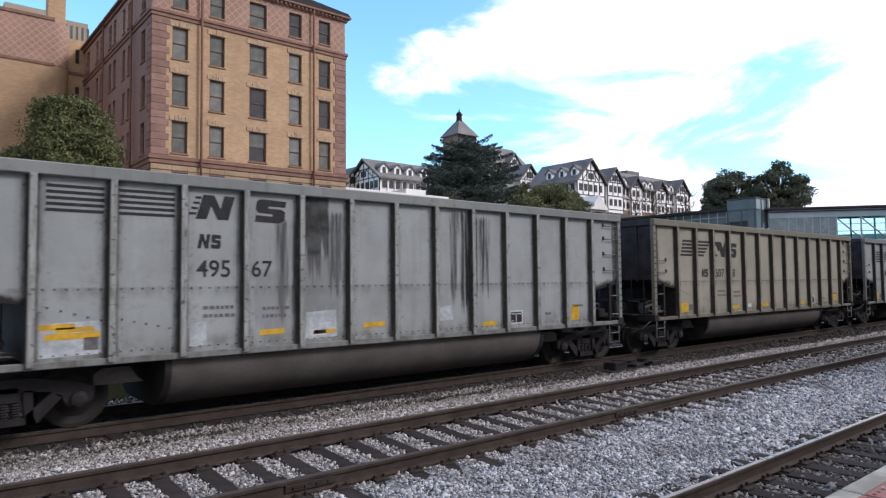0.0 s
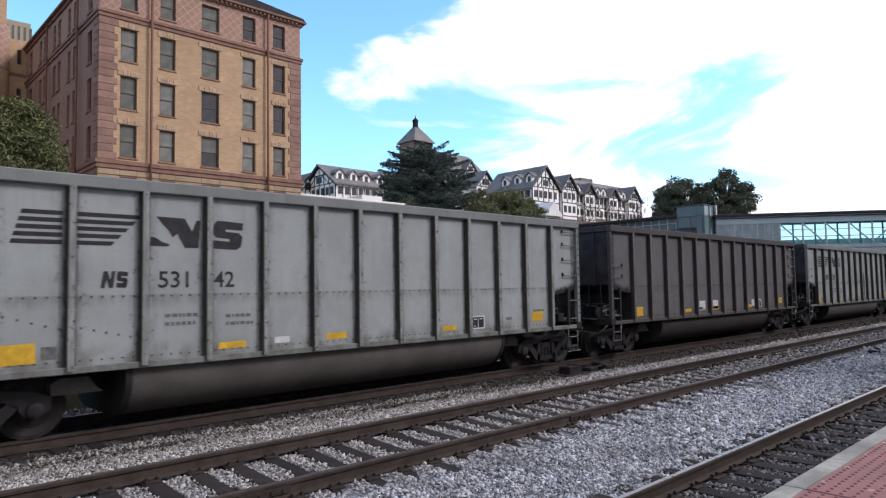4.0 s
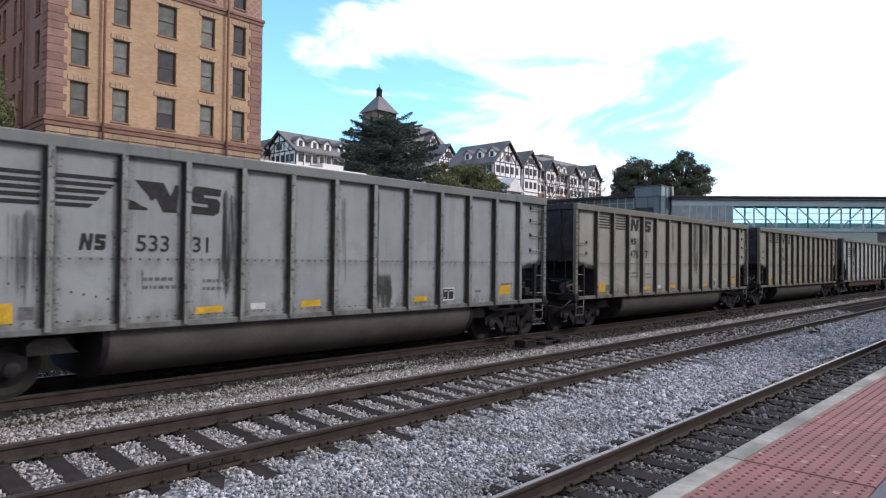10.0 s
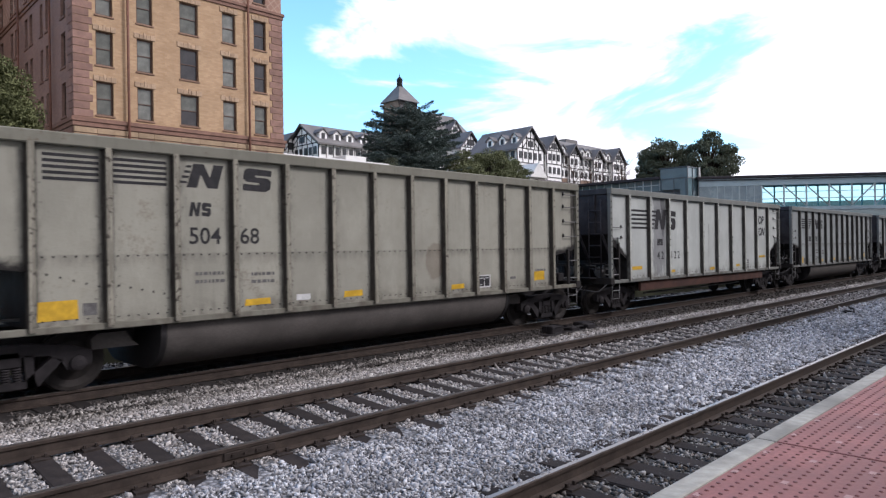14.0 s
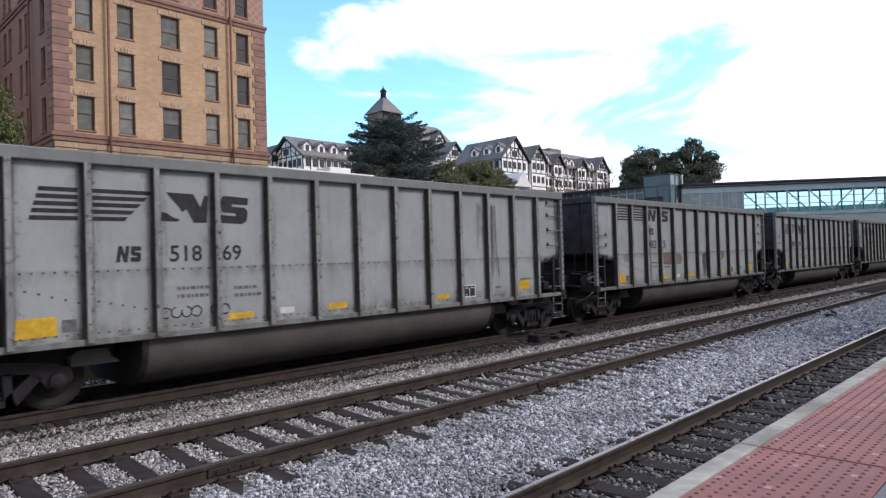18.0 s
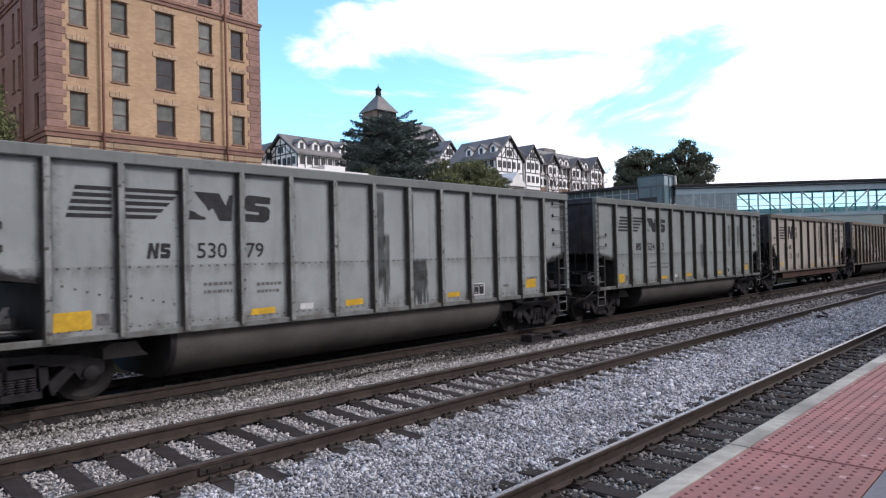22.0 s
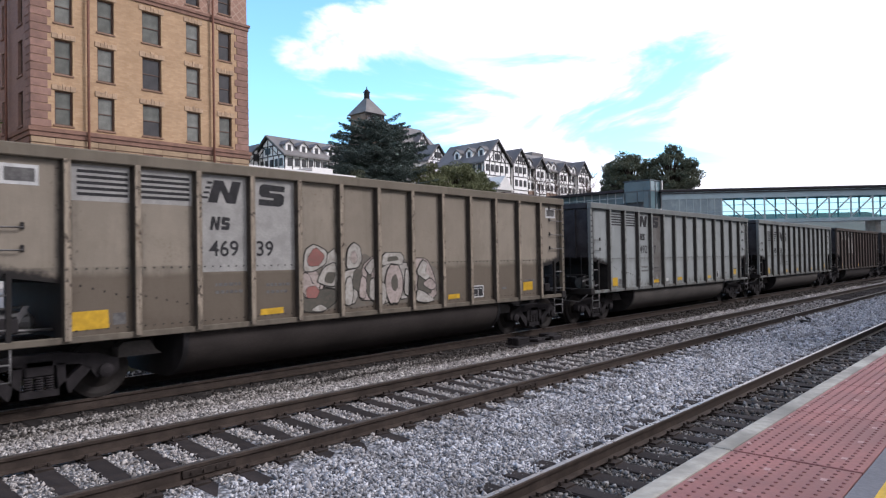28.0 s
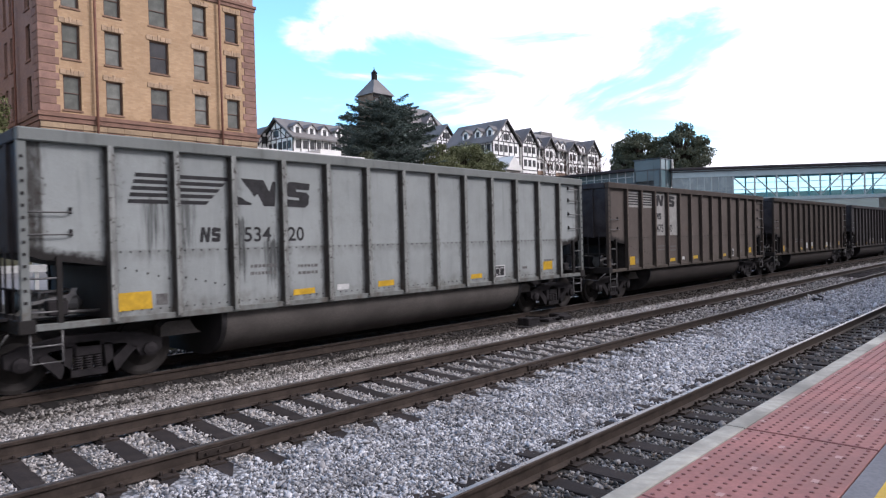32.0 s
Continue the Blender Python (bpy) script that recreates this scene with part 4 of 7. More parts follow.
        link("brake_valve", soft_box("brake_valve", (min(x + s * 0.2, x + s * 0.36), 0.3, 1.1), (max(x + s * 0.2, x + s * 0.36), 0.5, 1.5), TRUCK_STEEL, 0.03), car)
        link("air_reservoir", lathe("air_reservoir", [(0.06, 0), (0.15, 0.03), (0.15, 0.62), (0.06, 0.66)], "x", GALV, 14), car).matrix_basis = pose(x + s * 0.28, 0.25, 1.30, 0, 0, 0 if s > 0 else 180)
        for run in ([(x + s * 0.1, -1.2, 1.22), (x + s * 0.5, -1.15, 1.18), (x + s * 1.1, -1.1, 1.16)], [(x + s * 0.15, -0.5, 1.5), (x + s * 0.6, -0.55, 1.46), (x + s * 0.62, -0.6, 1.15)], [(x + s * 0.3, -1.0, 1.14), (x + s * 0.3, -1.0, 1.48), (x + s * 0.75, -0.9, 1.5)]):
            link("brake_pipe", bars("brake_pipe", [run], 0.022, GALV), car, "dusty brake pipe")
        link("brake_lever", poly_plate("brake_lever", [[(x + s * 0.55, 1.16), (x + s * 0.63, 1.16), (x + s * 0.82, 1.52), (x + s * 0.74, 1.52)], [(x + s * 0.2, 1.30), (x + s * 0.8, 1.40), (x + s * 0.8, 1.45), (x + s * 0.2, 1.35)]], -1.02, -0.98, GALV), car, "pale brake lever and rod")
        link("slide_bracket", soft_box("slide_bracket", (min(x + s * 0.34, x + s * 0.62), -1.25, 1.135), (max(x + s * 0.34, x + s * 0.62), -1.05, 1.36), TRUCK_STEEL, 0.02), car)
        if kind == "flat":
            for y in (-1.2, -0.4, 0.4, 1.2):
                link("end_brace", bars("end_brace", [[(x - s * 0.04, y, zc), (x + s * 0.75, y, 1.14)]], 0.04, END_STEEL), car)
            link("end_ladder", bars("end_ladder", [[(x - s * 0.12, -1.2, 1.14), (x - s * 0.12, -1.2, 3.5)], [(x - s * 0.12, -0.78, 1.14), (x - s * 0.12, -0.78, 3.5)]] + [[(x - s * 0.12, -1.2, 1.4 + 0.35 * k), (x - s * 0.12, -0.78, 1.4 + 0.35 * k)] for k in range(6)], 0.018, END_STEEL), car)
        coupler(car, x - s * 0.1, -s)
        truck(car, x + s * 0.93)
        a, b = sorted((x + s * 2.05, x + s * 2.75))
        link("air_tank", prism("air_tank", [(a, 0.62), (b, 0.62), (b - 0.1, 0.70), (b - 0.2, 0.86), (a + 0.1, 0.86), (a, 0.78)] if s > 0 else [(a, 0.62), (b, 0.62), (b, 0.78), (b - 0.1, 0.86), (a + 0.2, 0.86), (a + 0.1, 0.70)], "y", -1.05, -0.8, TUB_STEEL), car, "dusty bracket under the sill")
    link("centre_sill", boxes("centre_sill", [((-0.4, -0.22, 0.60), (L + 0.4, 0.22, 1.0))], DARK_STEEL), car)
    link("side_sill", soft_box("side_sill", (0.13, -1.494, 0.955), (L - 0.13, -1.38, 1.055), P, 0.01), car)
    if kind == "tub":
        half = [(-1.37, 0.99)] + [(-1.365 + 0.75 * (1 - math.cos(a)), 0.82 - 0.65 * math.sin(a)) for a in [math.pi / 2 * k / 30 for k in range(31)]] + [(-0.3, 0.17)]
        o = half + [(-y, z) for y, z in reversed(half)]
        link("belly_tub", prism("belly_tub", o, "x", 3.1, 11.5, TUB_STEEL), car, "rounded dusty belly tub between the trucks")
        for x in (3.0, 11.5):
            link("tub_end", prism("tub_end", [(y * 1.01, z - 0.004) for y, z in o], "x", x, x + 0.1, DARK_STEEL), car)
    else:
        link("deep_sill", soft_box("deep_sill", (1.9, -1.40, 0.64), (12.3, -1.30, 0.965), plain("rusty_red_sill", (0.0646, 0.0319, 0.0243), 0.8, 0.35, 2.5, 0, 0.004), 0.01), car, "deep rusty brown side sill")
        link("under_rod", bars("under_rod", [[(3.0, -0.9, 0.5), (11.0, -0.9, 0.5)]], 0.03, GALV), car)
    rv = []
    for a, b in zip(ribs[:-1], ribs[1:]):
        for k in range(6):
            x = a + 0.14 + (b - a - 0.28) * k / 5
            if kind == "tub":
                rv.append(((x - 0.012, SIDE - 0.008, 2.03), (x + 0.012, SIDE, 2.055)))
            rv.append(((x - 0.012, SIDE - 0.008, 1.12), (x + 0.012, SIDE, 1.14)))
    tagged(link("riveting", boxes("riveting", rv, DARK_STEEL), car), kind="stuff")
    for a, b in zip(ribs[:2], ribs[1:3]) if kind == "tub" else ():
        pts = [((a + 0.2 + 0.17 * k, 1.78 - 0.05 * k) if a == ribs[0] else (a + 0.15 + 0.17 * k, 1.58 - 0.04 * k)) for k in range(5)]
        tagged(link("riveting", boxes("riveting", [((x - 0.012, SIDE - 0.008, z), (x + 0.012, SIDE, z + 0.03)) for x, z in pts], DARK_STEEL), car), kind="stuff")
    return car


PAINTED = ("side_panel", "rib", "top_chord", "corner_post", "ladder", "end_sill", "side_sill")
FACE = SIDE - 0.0045


def decal(car, name, outlines, material, label=""):
    return link(name, poly_plate(name, outlines, FACE, FACE + 0.004, material), car, label)


def rect(x0, x1, z0, z1):
    return [(x0, z0), (x1, z0), (x1, z1), (x0, z1)]


def digits(car, words, x, z, size, material, shear=0.0, width=1.0, heavy=0.004):
    o = link("lettering", text_mesh("lettering", words, size, material, shear, width, heavy), car)
    o.location = (x, FACE + 0.0, z)


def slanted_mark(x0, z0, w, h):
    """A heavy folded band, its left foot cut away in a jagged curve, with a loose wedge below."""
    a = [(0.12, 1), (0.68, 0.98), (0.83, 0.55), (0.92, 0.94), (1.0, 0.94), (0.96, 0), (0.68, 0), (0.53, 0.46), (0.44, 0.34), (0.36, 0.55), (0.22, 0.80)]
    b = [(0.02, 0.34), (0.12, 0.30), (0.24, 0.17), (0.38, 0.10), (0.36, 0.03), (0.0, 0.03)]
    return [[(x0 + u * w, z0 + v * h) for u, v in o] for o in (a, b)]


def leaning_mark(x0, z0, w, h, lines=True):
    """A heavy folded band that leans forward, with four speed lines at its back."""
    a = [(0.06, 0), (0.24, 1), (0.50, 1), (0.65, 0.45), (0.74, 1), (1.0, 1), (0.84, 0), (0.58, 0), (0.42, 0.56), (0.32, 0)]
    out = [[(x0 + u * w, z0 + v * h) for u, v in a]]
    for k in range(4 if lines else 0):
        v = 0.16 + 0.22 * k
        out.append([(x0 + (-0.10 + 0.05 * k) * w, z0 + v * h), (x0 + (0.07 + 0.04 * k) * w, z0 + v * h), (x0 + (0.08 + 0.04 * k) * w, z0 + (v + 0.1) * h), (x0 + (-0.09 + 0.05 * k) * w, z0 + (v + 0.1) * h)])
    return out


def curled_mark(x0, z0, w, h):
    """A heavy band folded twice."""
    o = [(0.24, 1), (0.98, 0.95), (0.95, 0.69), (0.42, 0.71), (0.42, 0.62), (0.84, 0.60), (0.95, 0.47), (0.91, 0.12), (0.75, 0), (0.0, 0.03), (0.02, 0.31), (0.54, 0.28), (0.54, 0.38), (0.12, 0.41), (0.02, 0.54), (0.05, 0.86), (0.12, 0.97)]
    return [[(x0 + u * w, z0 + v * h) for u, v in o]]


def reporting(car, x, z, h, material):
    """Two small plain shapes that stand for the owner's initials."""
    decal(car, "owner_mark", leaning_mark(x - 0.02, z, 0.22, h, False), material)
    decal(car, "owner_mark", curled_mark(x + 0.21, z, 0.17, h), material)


def small_print(car, x, z, rows, w, seed):
    rng = random.Random(seed)
    o = []
    for r in range(rows):
        q = x
        while q < x + w:
            l = rng.uniform(0.03, 0.09)
            o.append(rect(q, q + l, z - 0.13 * r, z - 0.13 * r + 0.055))
            q += l + 0.025
    tagged(decal(car, "small_print", o, GREY_MARK), kind="stuff")


def livery(car, i, kind, num, yellow, big, print_mat=None):
    ink = print_mat or LOGO_BLACK
    if kind == "A":
        st = []
        for k in range(5):
            z = 2.80 + 0.104 * k
            s0, s1 = k / 4, (k + 0.55) / 4
            st.append([(1.46 + 0.12 * s0, z), (2.10, z), (2.10, z + 0.062), (1.46 + 0.12 * s1, z + 0.062)])
            st.append([(2.28, z), (2.75 + 0.40 * s0, z), (2.75 + 0.40 * s1, z + 0.062), (2.28, z + 0.062)])
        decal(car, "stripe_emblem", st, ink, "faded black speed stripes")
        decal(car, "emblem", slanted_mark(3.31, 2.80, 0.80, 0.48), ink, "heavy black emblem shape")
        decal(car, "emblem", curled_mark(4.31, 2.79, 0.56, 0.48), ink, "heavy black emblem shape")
        reporting(car, 2.62, 2.17, 0.25, ink)
        digits(car, num[0], 3.43, 2.17, 0.365, ink, 0, 1.02)
        digits(car, num[1], 4.34, 2.17, 0.365, ink, 0, 1.0)
    elif kind == "B":
        st = []
        for x0, x1 in ((1.36, 2.10), (2.30, 3.10)):
            for k in range(5):
                st.append(rect(x0, x1, 3.14 + 0.085 * k, 3.185 + 0.085 * k))
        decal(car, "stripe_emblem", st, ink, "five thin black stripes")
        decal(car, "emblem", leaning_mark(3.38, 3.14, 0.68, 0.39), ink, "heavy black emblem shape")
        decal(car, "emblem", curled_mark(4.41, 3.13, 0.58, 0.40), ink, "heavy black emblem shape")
        reporting(car, 3.46, 2.67, 0.23, ink)
        digits(car, num[0], 3.44, 2.22, 0.385, ink, 0, 0.98)
        digits(car, num[1], 4.34, 2.22, 0.385, ink, 0, 0.98)
    elif kind == "C":
        st = [rect(1.14, 2.9 - 0.06 * (4 - k), 2.62 + 0.135 * k, 2.685 + 0.135 * k) for k in range(5)]
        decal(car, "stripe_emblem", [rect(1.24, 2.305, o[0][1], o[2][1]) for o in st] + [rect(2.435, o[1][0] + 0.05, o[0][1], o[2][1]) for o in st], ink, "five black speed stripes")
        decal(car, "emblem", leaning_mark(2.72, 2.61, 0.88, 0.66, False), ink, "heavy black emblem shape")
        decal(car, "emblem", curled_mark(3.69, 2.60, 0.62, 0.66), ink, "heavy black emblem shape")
        reporting(car, 2.95, 2.08, 0.22, ink)
        digits(car, " ".join(num[0]), 2.95, 1.63, 0.36, ink, 0.0, 0.95)
        digits(car, " ".join(num[1]), 3.88, 1.63, 0.36, ink, 0.0, 0.90)
        digits(car, "TOP", 11.53, 2.93, 0.47, ink, 0.2, 0.95, 0.016)
        digits(car, "GON", 11.50, 2.44, 0.47, ink, 0.2, 0.90, 0.016)
        decal(car, "data_panel", [rect(10.3, 10.75, 1.12 + 0.09 * k, 1.18 + 0.09 * k) for k in range(4)], GREY_MARK)
    for x0, x1, z0, z1 in yellow:
        decal(car, "yellow_patch", [[(x0, z0), (x1, z0 + 0.01), (x1 - 0.01, z1), (x0 + 0.015, z1 - 0.01)]], YELLOW, "yellow reflective patch")
    if kind in "AB":
        small_print(car, 3.55, 1.70, 2, 0.5, i)
        small_print(car, 4.55, 1.66, 2, 0.45, i + 50)
        small_print(car, 12.62, 1.46, 1, 0.4, i + 90)
        x = 10.42
        b = decal(car, "stencil_box", [rect(x, x + 0.42, 1.14, 1.44)], LOGO_BLACK, "black and white stencil box")
        b.location.y = 0.001
        decal(car, "stencil_frame", [rect(x, x + 0.42, 1.14, 1.17), rect(x, x + 0.42, 1.41, 1.44), rect(x, x + 0.03, 1.17, 1.41), rect(x + 0.39, x + 0.42, 1.17, 1.41), rect(x + 0.195, x + 0.213, 1.17, 1.37), rect(x + 0.06, x + 0.17, 1.355, 1.375), rect(x + 0.25, x + 0.36, 1.355, 1.375), rect(x + 0.06, x + 0.12, 1.20, 1.215)], WHITE_PAINT).location.y = -0.003
        decal(car, "white_label", [rect(5.45, 5.75, 1.17, 1.28)], WHITE_PAINT)
        decal(car, "data_plate", [rect(1.86, 2.05, 1.18, 1.36)], GREY_MARK)
        decal(car, "data_plate", [rect(11.6, 11.8, 1.3, 1.36)], GREY_MARK)


GREY, GREY2, CREAM, DARKC, BROWN, PALE, TAN = (0.288, 0.308, 0.301), (0.278, 0.298, 0.293), (0.30, 0.287, 0.232), (0.0608, 0.0585, 0.0608), (0.074, 0.062, 0.054), (0.426, 0.445, 0.418), (0.26, 0.226, 0.18)
K, BR = (0.018, 0.018, 0.018), (0.12, 0.08, 0.055)
Y1 = [(1.27, 1.80, 1.13, 1.42), (4.42, 4.92, 1.14, 1.26), (6.52, 6.98, 1.16, 1.29), (9.5, 9.93, 1.15, 1.27), (12.55, 13.0, 1.22, 1.46)]
# number from the front: shape, livery, colour, grime, rust, dark runs (x, width, z from, z to, strength, tone), figures, lower brown, words
CARS = [
    ("tub", "B", GREY, 0.55, 0.2, [(5.55, 0.29, 2.4, 3.75, 0.96, K, 1), (5.95, 0.3, 1.7, 3.4, 0.9, K), (5.6, 0.5, 1.35, 2.6, 0.5, (0.12, 0.12, 0.12), 1), (4.95, 0.35, 1.2, 3.2, 0.8, K), (4.7, 0.32, 1.2, 2.3, 0.4, (0.15, 0.15, 0.15), 1), (9.05, 0.3, 1.3, 3.6, 0.95, K), (9.55, 0.35, 1.4, 3.5, 0.95, K), (8.8, 0.2, 1.4, 3.6, 0.85, K)], ("495", "67"), 0, "grey coal gondola with black runs down its side"),
    ("tub", "A", CREAM, 0.35, 0.15, [(8.3, 0.14, 1.1, 2.5, 0.8, K), (0.75, 0.1, 2.3, 2.7, 0.9, K)], ("507", "18"), 0, "cream-grey coal gondola with black emblem"),
    ("tub", "A", GREY, 0.4, 0.1, [(7.1, 0.1, 2.0, 2.4, 0.9, K)], ("531", "42"), 0, "clean grey coal gondola with black emblem"),
    ("tub", "", (0.118, 0.114, 0.116), 0.5, 0.2, [], None, 0, "sooty dark grey coal gondola without emblem"),
    ("tub", "A", GREY, 0.4, 0.1, [(8.85, 0.13, 1.1, 2.5, 0.85, K, 1), (9.5, 0.12, 1.2, 2.5, 0.6, K)], ("528", "53"), 0, "grey coal gondola with faint streaks"),
    ("tub", "A", GREY2, 0.6, 0.1, [(5.0, 0.25, 1.1, 3.2, 0.95, K), (8.40, 0.06, 1.2, 3.5, 0.9, K, 1), (8.62, 0.24, 1.0, 1.75, 0.9, K, 1), (7.5, 0.15, 1.3, 3.3, 0.5, K), (1.9, 0.4, 1.2, 2.7, 0.75, K), (3.5, 0.2, 1.3, 1.9, 0.9, K)], ("533", "31"), 0, "grey coal gondola with black drips at its middle"),
    ("tub", "B", (0.30, 0.296, 0.252), 0.5, 0.2, [(4.6, 0.4, 1.9, 3.4, 0.6, K), (3.9, 0.25, 1.1, 2.9, 0.6, K), (8.75, 0.5, 1.4, 3.6, 0.9, K), (9.8, 0.4, 1.9, 3.5, 0.75, K), (6.7, 0.25, 2.1, 3.5, 0.7, K), (11.9, 0.2, 1.9, 3.3, 0.7, K)], ("478", "07"), 0, "greenish cream coal gondola with dark runs"),
    ("tub", "B", (0.298, 0.29, 0.24), 0.4, 0.3, [(9.0, 0.3, 1.4, 2.2, 0.4, BR)], ("504", "68"), 0, "pale cream coal gondola with rust specks"),
    ("flat", "C", PALE, 0.25, 0.25, [(3.10, 0.43, 1.0, 3.8, 0.8, (0.15, 0.15, 0.158), 1), (3.38, 0.17, 2.4, 3.75, 0.85, (0.06, 0.06, 0.065), 1), (6.92, 0.12, 1.2, 2.9, 0.5, K), (9.1, 0.2, 1.1, 2.6, 0.9, K)], ("42", "122"), 0, "pale white-grey top gondola with flat sill"),
    ("tub", "A", GREY, 0.45, 0.1, [(11.5, 0.45, 1.2, 3.4, 0.85, K), (11.0, 0.2, 2.1, 3.4, 0.6, K)], ("518", "69"), 0, "light grey coal gondola with black emblem"),
    ("tub", "B", GREY, 0.5, 0.3, [(4.85, 0.52, 1.62, 2.08, 0.8, BR), (5.65, 0.36, 1.62, 2.02, 0.75, BR), (9.62, 0.34, 1.72, 2.08, 0.8, BR), (10.45, 0.22, 1.76, 2.06, 0.75, BR), (2.0, 0.3, 1.8, 2.05, 0.45, BR), (3.42, 0.24, 1.05, 3.0, 0.75, (0.09, 0.088, 0.086), 1), (7.95, 0.2, 1.1, 2.0, 0.9, K, 1), (8.2, 0.1, 1.1, 2.3, 0.8, K, 1)], ("483", "95"), 0, "grey coal gondola with brown smudges"),
    ("tub", "A", GREY2, 0.5, 0.1, [(7.5, 0.11, 1.2, 3.5, 0.92, K, 1), (7.66, 0.08, 1.2, 2.6, 0.8, K, 1), (8.62, 0.26, 1.0, 2.05, 0.96, K, 1), (8.42, 0.05, 2.0, 3.5, 0.8, K, 1)], ("530", "79"), 0, "grey coal gondola with a dark split run"),
    ("tub", "A", (0.25, 0.272, 0.258), 0.45, 0.1, [(8.1, 0.4, 1.1, 2.4, 0.95, K), (10.9, 0.3, 1.9, 3.2, 0.7, K), (12.0, 0.3, 1.9, 3.2, 0.7, K)], ("524", "13"), 0, "mid-grey coal gondola with black emblem"),
    ("flat", "C", (0.388, 0.353, 0.304), 0.35, 0.15, [(2.2, 0.2, 1.1, 2.4, 0.8, K), (7.9, 0.25, 1.2, 3.5, 0.9, K), (8.6, 0.3, 1.1, 3.4, 0.95, K), (9.9, 0.3, 1.1, 3.5, 0.95, K), (11.2, 0.3, 1.1, 3.3, 0.9, K), (3.2, 0.2, 1.1, 2.0, 0.8, K)], ("21", "658"), 0, "cream top gondola with rusty edges"),
    # its one wide wash is shade by viewing angle, painted over the right bays
    ("tub", "B", TAN, 0.45, 0.35, [(8.4, 2.6, 1.0, 3.75, 0.25, (0.15, 0.125, 0.095), 1)], ("469", "39"), 1.95, "brown-dusted gondola with pale panels and graffiti"),
    ("tub", "B", GREY, 0.35, 0.1, [(4.78, 0.42, 1.0, 3.72, 0.92, (0.10, 0.088, 0.078), 1)], ("492", "97"), 0, "grey coal gondola with one brown panel"),
    ("tub", "A", GREY, 0.5, 0.1, [(1.85, 0.3, 1.7, 2.9, 0.85, K), (2.4, 0.25, 1.6, 2.9, 0.7, K), (3.3, 0.35, 1.3, 2.6, 0.75, K), (4.0, 0.3, 1.2, 2.2, 0.8, K)], ("534", "20"), 0, "grey coal gondola with streaks under its emblem"),
    ("tub", "B", (0.11, 0.0927, 0.0821), 0.4, 0.3, [], ("475", "10"), 0, "dark brown coal gondola with pale lettering panels"),
    ("tub", "", BROWN, 0.5, 0.4, [], None, 0, "dark brown coal-dusted gondola"),
    ("tub", "", DARKC, 0.5, 0.3, [], None, 0, "sooty dark gondola far back in the train"),
    ("tub", "A", GREY2, 0.5, 0.2, [], None, 0, "grey coal gondola far back in the train"),
]
masters = {"tub": gondola("tub"), "flat": gondola("flat")}
cars = []
used = {"tub": False, "flat": False}
for i, (shape, kind, col, grime, rust, stains_and_shade, num, split, words) in enumerate(CARS):
    if not used[shape]:
        car, used[shape] = masters[shape], True
    else:
        car = None
    cars.append(car)
for i, (shape, kind, col, grime, rust, stains_and_shade, num, split, words) in enumerate(CARS):
    if cars[i] is None:
        cars[i] = copy_thing(masters[shape], Matrix.Identity(4))
